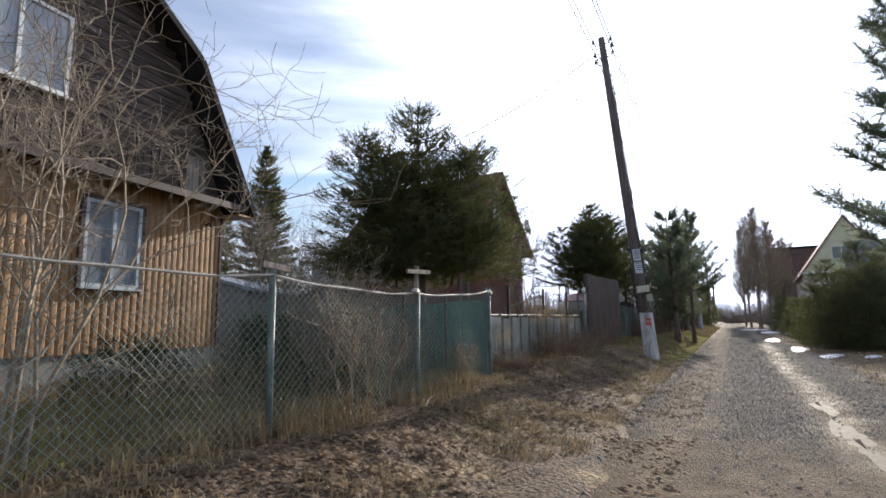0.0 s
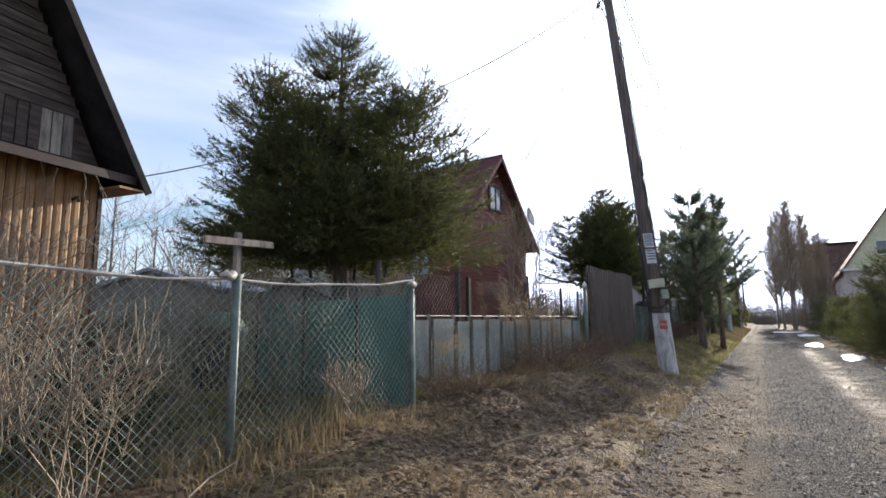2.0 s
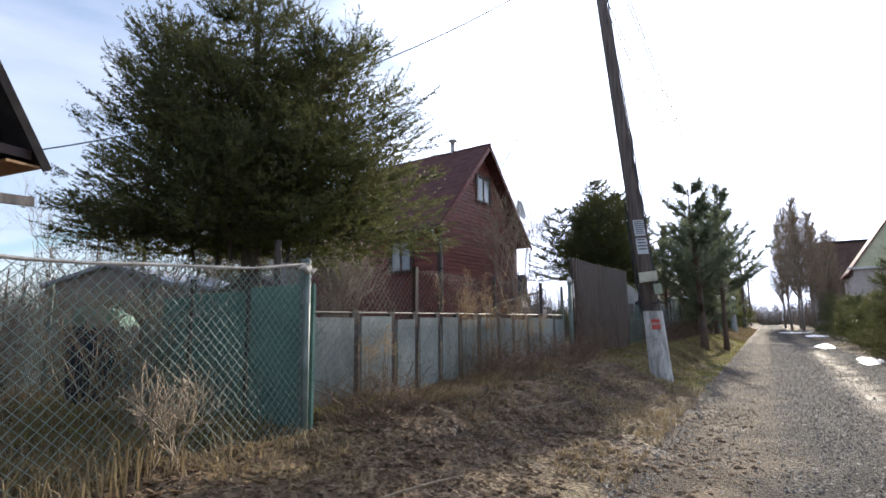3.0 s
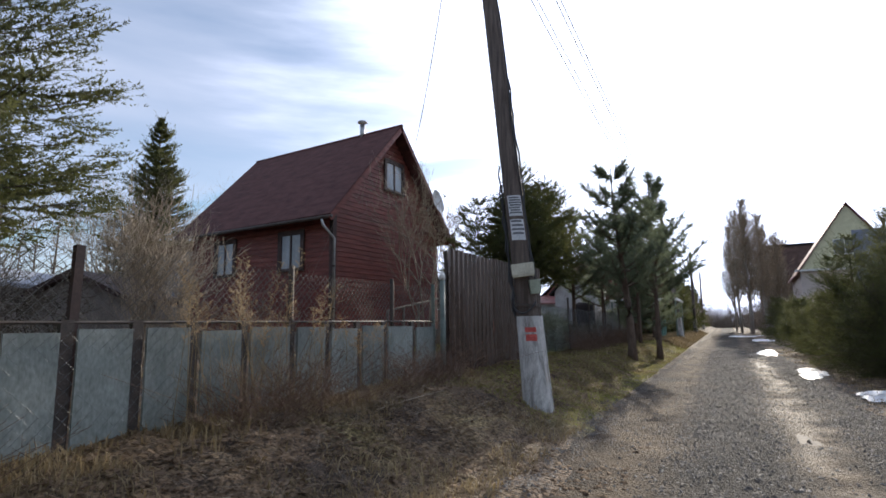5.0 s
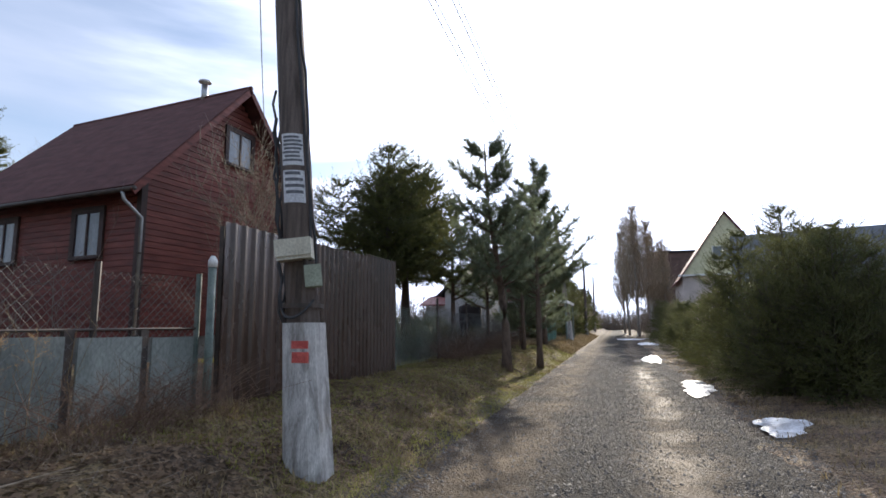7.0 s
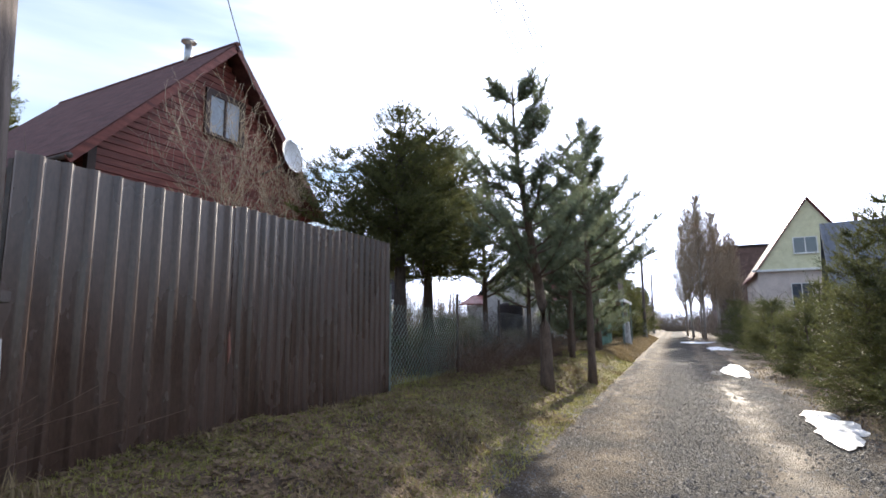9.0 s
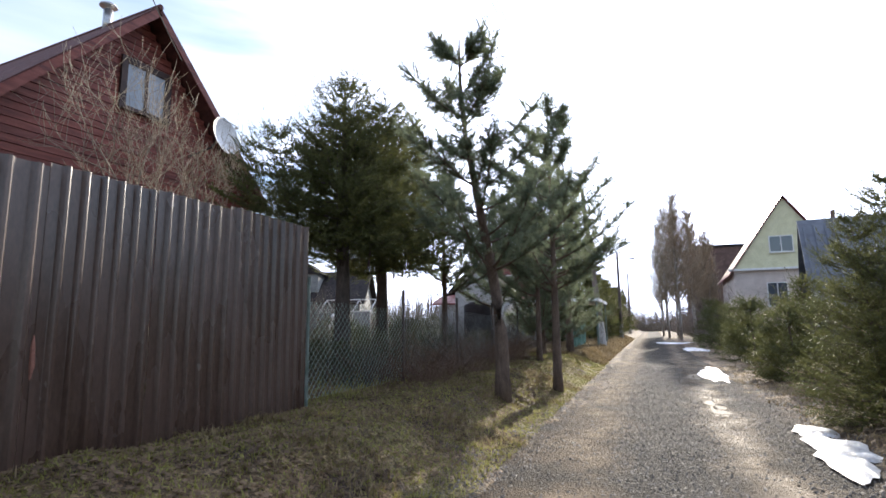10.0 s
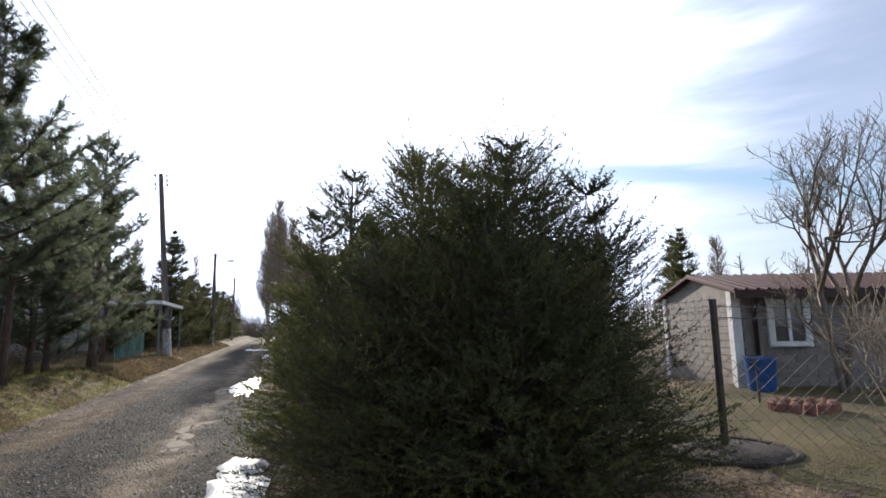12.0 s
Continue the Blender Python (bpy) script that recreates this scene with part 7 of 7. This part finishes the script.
# ---- snow, water, stones ----
def patch(name, cx, cy, rx, ry, seed, mat, label, thick, kind=""):
    """An irregular flat patch, thick in the middle and thin at its rim."""
    r = np.random.RandomState(seed)
    n, rings = 40, 5
    ph = r.rand(5) * 6.283
    v, f = [(cx, cy, gz(cx, cy) + thick)], []
    for k in range(1, rings + 1):
        for i in range(n):
            a = 2 * math.pi * i / n
            w = 1 + 0.22 * math.sin(2 * a + ph[0]) + 0.16 * math.sin(3 * a + ph[1]) + 0.10 * math.sin(7 * a + ph[2]) + 0.07 * math.sin(13 * a + ph[3])
            q = k / rings
            x, y = cx + rx * w * q * math.cos(a), cy + ry * w * q * math.sin(a)
            g = gz(cx, cy) - 0.037 if kind == "water" else gz(x, y)
            v.append((x, y, g + (thick * (1 - q ** 3) * (1 + 0.3 * math.sin(9 * a * q)) - 0.012 * (k == rings) if kind != "water" else thick)))
    for i in range(n):
        f.append((0, 1 + i, 1 + (i + 1) % n))
    for k in range(rings - 1):
        for i in range(n):
            a, b = 1 + k * n + i, 1 + k * n + (i + 1) % n
            f.append((a, a + n, b + n, b))
    s = Shape().add(v, f)
    if kind == "water":
        return single(name, s, mat, label, "puddle", kind="structure")
    return single(name, s, mat, label, "snow", "snow remnants", smooth=True)


for i, (x, y, rx, ry) in enumerate(((2.08, 23.4, 0.30, 0.95), (1.85, 33.6, 0.30, 2.6), (2.12, 24.6, 0.2, 0.5), (2.48, 19.3, 0.34, 0.5), (3.2, 18.0, 0.2, 0.25), (3.8, 17.2, 0.4, 0.28), (2.5, 50.0, 0.5, 3.0), (1.8, 62, 1.2, 2.0))):
    patch("snow_patch", x, y, rx, ry, 200 + i, M["snow"], "remnant of dirty melting snow at the lane's edge", 0.032)
for i, (x, y, rx, ry) in enumerate(((1.22, 26.9, 0.16, 1.1), (1.0, 6.6, 0.13, 1.2), (0.98, 9.3, 0.12, 0.9), (1.3, 33.0, 0.18, 1.4), (1.06, 15.3, 0.10, 0.4))):
    patch("puddle", x, y, rx, ry, 220 + i, M["water"], "shallow muddy puddle in a wheel track", 0.006, "water")

r = np.random.RandomState(12)
n = 150000
X, Y = r.uniform(-1.75, 2.7, n), 0.5 + 36 * r.rand(n) ** 1.2
keep = (np.abs(X - 0.95 - 0.011 * Y) > 0.26) | (r.rand(n) < 0.25)
keep &= (np.abs(X + 0.6) > 0.38) | (r.rand(n) < 0.3)
keep &= (Y > 6.2 + 1.2 * soft_noise(X, Y, 0.8)) | (r.rand(n) < 0.22)
keep &= lane_side(X, Y) + 0.2 * soft_noise(X, Y, 2.0) > 0
X, Y = X[keep], Y[keep]
n = len(X)
size = 0.006 + 0.015 * r.rand(n) ** 2.8
cone = np.array([(1, 0.1, 0), (-0.1, 1, 0), (-1, -0.1, 0), (0.1, -1, 0), (0, 0, 0.85)])
jit = cone[None] * (0.6 + 0.8 * r.rand(n, 5, 1)) * size[:, None, None]
jit[:, 4, :2] = 0.35 * size[:, None] * r.randn(n, 2)
ang = r.rand(n) * 6.283
ca, sa = np.cos(ang)[:, None], np.sin(ang)[:, None]
jit = np.stack([jit[..., 0] * ca - jit[..., 1] * sa, jit[..., 0] * sa + jit[..., 1] * ca, jit[..., 2]], 2)
V = jit + np.stack([X, Y, surface_z(X, Y) - 0.002], 1)[:, None]
F = np.array([(0, 1, 4), (1, 2, 4), (2, 3, 4), (3, 0, 4)])
single("gravel", fast_mesh("gravel", V.reshape(-1, 3), (np.arange(n)[:, None, None] * 5 + F[None]).reshape(-1, 3), M["gravel"]), M["gravel"], "loose gravel stones on the lane", "gravel", kind="stuff")

# ---- clods of turned soil on the verge ----
r = np.random.RandomState(13)
n = 22000
X, Y = -3.4 + 3.0 * r.rand(n) ** 1.15, 0.8 + 14 * r.rand(n) ** 1.5
keep = soft_noise(X, Y, 0.8) + 0.6 * soft_noise(X, Y, 2.4) > -0.05
X, Y = X[keep], Y[keep]
n = len(X)
size = 0.008 + 0.030 * r.rand(n) ** 3
lump = np.array([(1, 0, 0), (0.5, 0.87, 0), (-0.5, 0.87, 0), (-1, 0, 0), (-0.5, -0.87, 0), (0.5, -0.87, 0), (0.55, 0.1, 0.5), (-0.25, 0.5, 0.55), (-0.3, -0.45, 0.45)])
V = lump[None] * (0.65 + 0.7 * r.rand(n, 9, 1)) * size[:, None, None] * np.array([1.3, 1.0, 1.0])
ang = r.rand(n) * 6.283
ca, sa = np.cos(ang)[:, None], np.sin(ang)[:, None]
V = np.stack([V[..., 0] * ca - V[..., 1] * sa, V[..., 0] * sa + V[..., 1] * ca, V[..., 2]], 2) + np.stack([X, Y, surface_z(X, Y) - 0.005], 1)[:, None]
F = np.array([(0, 1, 6), (1, 2, 7), (1, 7, 6), (2, 3, 7), (3, 4, 8), (3, 8, 7), (4, 5, 8), (5, 0, 6), (5, 6, 8), (6, 7, 8)])
single("clods", fast_mesh("clods", V.reshape(-1, 3), (np.arange(n)[:, None, None] * 9 + F[None]).reshape(-1, 3), M["clod"], True), M["clod"], "clods of dry brown soil on the verge", "soil", kind="stuff")

# ---- grasses and litter ----
r = np.random.RandomState(14)
n = 75000
X, Y = r.uniform(-4.6, -1.2, n), r.uniform(0.3, 36, n)
keep = soft_noise(X, Y, 1.1) + 0.5 * soft_noise(X, Y, 3.3) > np.where(Y > 15.5, 0.25, np.where((X > -2.9) & (Y < 9), 0.35, -0.1))
X, Y = X[keep], Y[keep]
single("verge_grass", blades("verge_grass", X, Y, 0.05 + 0.09 * r.rand(len(X)), M["straw"], 15, 1.6, 0.005), M["straw"], "flattened dry grass on the verge", "grass", kind="stuff")
n = 80000
X, Y = r.uniform(-4.3, -1.25, n), r.uniform(15, 38, n)
single("verge_turf", blades("verge_turf", X, Y, 0.03 + 0.05 * r.rand(n), M["green_grass"], 16, 1.2, 0.005), M["green_grass"], "short yellow-green turf on the verge", "grass", kind="stuff")
n = 36000
X, Y = r.uniform(-4.6, -1.3, n), 36 + 40 * r.rand(n) ** 1.4
single("far_verge_grass", blades("far_verge_grass", X, Y, 0.07 + 0.11 * r.rand(n), M["straw"], 21, 1.2, 0.014), M["straw"], "dry grass on the verge farther along the lane", "grass", kind="stuff")
n = 9000
X, Y = -3.55 + 0.28 * r.randn(n), r.uniform(0.5, 17, n)
clump = soft_noise(X * 0 + 1, Y, 1.3) + 0.4 * soft_noise(X, Y, 4.0)
keep = clump > np.where(Y > 8.6, 0.25, -0.1)
X, Y, clump = X[keep], Y[keep], clump[keep]
single("tall_grass", blades("tall_grass", X, Y, (0.12 + 0.34 * r.rand(len(X))) * (0.7 + 0.6 * np.clip(clump, 0, 1)) * np.where(Y > 8.6, 0.5, 1.0), M["straw"], 17, 0.9, 0.004), M["straw"], "tufts of tall dead grass along the fences", "grass", kind="stuff")
n = 22000
X, Y = r.uniform(-9.5, -3.7, n), r.uniform(0.5, 12, n)
single("garden_grass", blades("garden_grass", X, Y, 0.04 + 0.09 * r.rand(n), M["straw"], 18, 1.2, 0.006), M["straw"], "dead grass in the garden behind the netting", "grass", kind="stuff")
n = 16000
X, Y = r.uniform(-7.5, -3.7, n), r.uniform(0.5, 10, n)
keep = soft_noise(X, Y, 0.9) > -0.25
X, Y = X[keep], Y[keep]
single("garden_sward", blades("garden_sward", X, Y, 0.05 + 0.10 * r.rand(len(X)), M["green_grass"], 28, 1.2, 0.006), M["green_grass"], "patchy olive grass in the garden behind the netting", "grass", kind="stuff")
n = 24000
X, Y = r.uniform(1.9, 7.5, n), r.uniform(9, 36, n)
keep = X > 2.2 + 0.2 * soft_noise(X, Y, 1.1)
X, Y = X[keep], Y[keep]
single("lane_grass", blades("lane_grass", X, Y, 0.04 + 0.09 * r.rand(len(X)), M["straw"], 19, 1.3, 0.005), M["straw"], "dry grass at the lane's edge", "grass", kind="stuff")
n = 22000
X, Y = r.uniform(-9, -3.9, n), r.uniform(22, 40, n)
single("garden_turf", blades("garden_turf", X, Y, 0.05 + 0.12 * r.rand(n), M["green_grass"], 20, 1.1, 0.007), M["green_grass"], "rough turf in the garden under the trees", "grass", kind="stuff")
n = 64000
X, Y = np.clip(-1.6 - 2.6 * r.rand(n) ** 0.7, -4.4, -1.2), r.uniform(0.5, 33, n)
a = r.rand(n) * 6.283
w = 0.012 + 0.028 * r.rand(n) ** 1.5
tl = 0.25 * r.randn(n)
U = np.stack([np.cos(a), np.sin(a), tl], 1) * w[:, None]
W = np.stack([-np.sin(a), np.cos(a), 0.25 * r.randn(n)], 1) * w[:, None] * 0.6
C = np.stack([X, Y, surface_z(X, Y) + 0.014], 1)
V = np.stack([C - U, C + W, C + U, C - W], 1).reshape(-1, 3)
single("leaf_litter", fast_mesh("leaf_litter", V, np.arange(4 * n).reshape(-1, 4), M["litter"]), M["litter"], "brown leaf litter on the verge", "leaves", kind="stuff")


# ---- undergrowth ----
def thicket(name, x0, x1, y0, y1, n, lo, hi, seed, mat, label, thick=0.004, arch=0.5, side=3, far=False):
    """Dead stems with a few side twigs, too many to count."""
    r = np.random.RandomState(seed)
    X, Y = r.uniform(x0, x1, n), r.uniform(y0, y1, n)
    keep = soft_noise(X, Y, 0.5 if far else 0.9) > -0.35
    X, Y = X[keep], Y[keep]
    n = len(X)
    H = r.uniform(lo, hi, n) * (0.75 + 0.4 * soft_noise(X, Y, 0.4))
    P0 = np.stack([X, Y, surface_z(X, Y) - 0.03], 1)
    d = np.stack([arch * r.randn(n), arch * r.randn(n), np.ones(n)], 1)
    P1 = P0 + d * (H * 0.5)[:, None]
    P2 = P1 + (d + np.stack([arch * r.randn(n), arch * r.randn(n), np.zeros(n)], 1)) * (H * 0.5)[:, None]
    A, B, R = [P0, P1], [P1, P2], [np.full(n, thick), np.full(n, thick * 0.7)]
    for k in range(side):
        t = r.uniform(0.2, 1.0, n)[:, None]
        b = P1 + (P2 - P1) * t if k % 2 else P0 + (P1 - P0) * t
        e = b + np.stack([r.randn(n), r.randn(n), 0.6 + 0.5 * r.rand(n)], 1) * (H * 0.22)[:, None]
        A.append(b), B.append(e), R.append(np.full(n, thick * 0.5))
    A, B, R = np.concatenate(A), np.concatenate(B), np.concatenate(R)
    single(name, sticks(name, A, B, R, R * 0.6, M[mat]), M[mat], label, "undergrowth", kind="stuff")


thicket("garden_thicket", -9.0, -3.75, 0.6, 8.0, 260, 0.3, 1.0, 301, "bark_warm", "tangle of dead stems in the garden behind the netting", 0.0035, 0.25)
thicket("dry_stems", -5.6, -3.62, 2.5, 8.1, 620, 0.4, 1.25, 311, "straw", "straw-coloured dead stems behind the netting", 0.0035, 0.22)
thicket("fence_brambles", -4.05, -3.1, 8.4, 17.0, 1500, 0.2, 0.75, 302, "bramble", "dead brown brambles along the panel fence", 0.0035, 0.9)
thicket("pale_stems", -4.06, -3.6, 9.5, 15.0, 220, 0.5, 1.3, 313, "straw", "straw-coloured dead stalks before the panels", 0.003, 0.25)
thicket("verge_weeds", -3.6, -2.2, 2.0, 15.0, 260, 0.08, 0.3, 303, "bark_grey", "scattered dead weed stalks on the verge", 0.0025, 0.9)
thicket("verge_twigs", -3.6, -1.9, 0.5, 17.0, 900, 0.05, 0.13, 312, "bark_warm", "broken twigs lying on the verge", 0.003, 2.4)
thicket("far_garden_thicket", -30, -10.5, 9.5, 20.5, 2600, 1.0, 2.8, 304, "bark_grey", "tangle of leafless bushes between gardens", 0.008, 0.3, 4)
thicket("bank_brambles", -4.7, -3.1, 22.6, 34, 1900, 0.25, 0.85, 314, "bramble", "reddish dead brambles along the garden fence", 0.004, 0.8)
thicket("tree_undergrowth", -9.5, -4.1, 23, 40, 6000, 0.3, 1.0, 305, "stem_dark", "dead undergrowth beneath the garden trees", 0.006, 0.5)
thicket("orchard_bushes", -17, -5.6, 36, 47, 1700, 1.0, 2.7, 315, "stem_dark", "tangle of bare garden bushes before the cottages", 0.011, 0.35, 4)
thicket("cottage_bushes", -40, -5.5, 50, 75, 4200, 1.2, 3.4, 306, "bark_grey", "leafless bushes round the far cottages", 0.014, 0.35, 4, True)
thicket("lane_bushes", -10, -3.0, 60, 150, 3000, 1.5, 4.5, 307, "bark_warm", "leafless bushes along the far lane", 0.02, 0.35, 4, True)
thicket("lane_bushes", 4.2, 12, 54, 150, 3000, 1.2, 4.0, 308, "bark_grey", "leafless bushes along the far lane", 0.02, 0.35, 4, True)
thicket("lane_end_bushes", -14, 14, 150, 175, 2400, 2.5, 7.0, 309, "bark_grey", "leafless bushes at the lane's far end", 0.035, 0.35, 4, True)
thicket("plot_bushes", 5.6, 9.5, 26.5, 42, 1200, 0.8, 2.0, 310, "bark_warm", "leafless bushes beside the lane", 0.006, 0.35, 4)
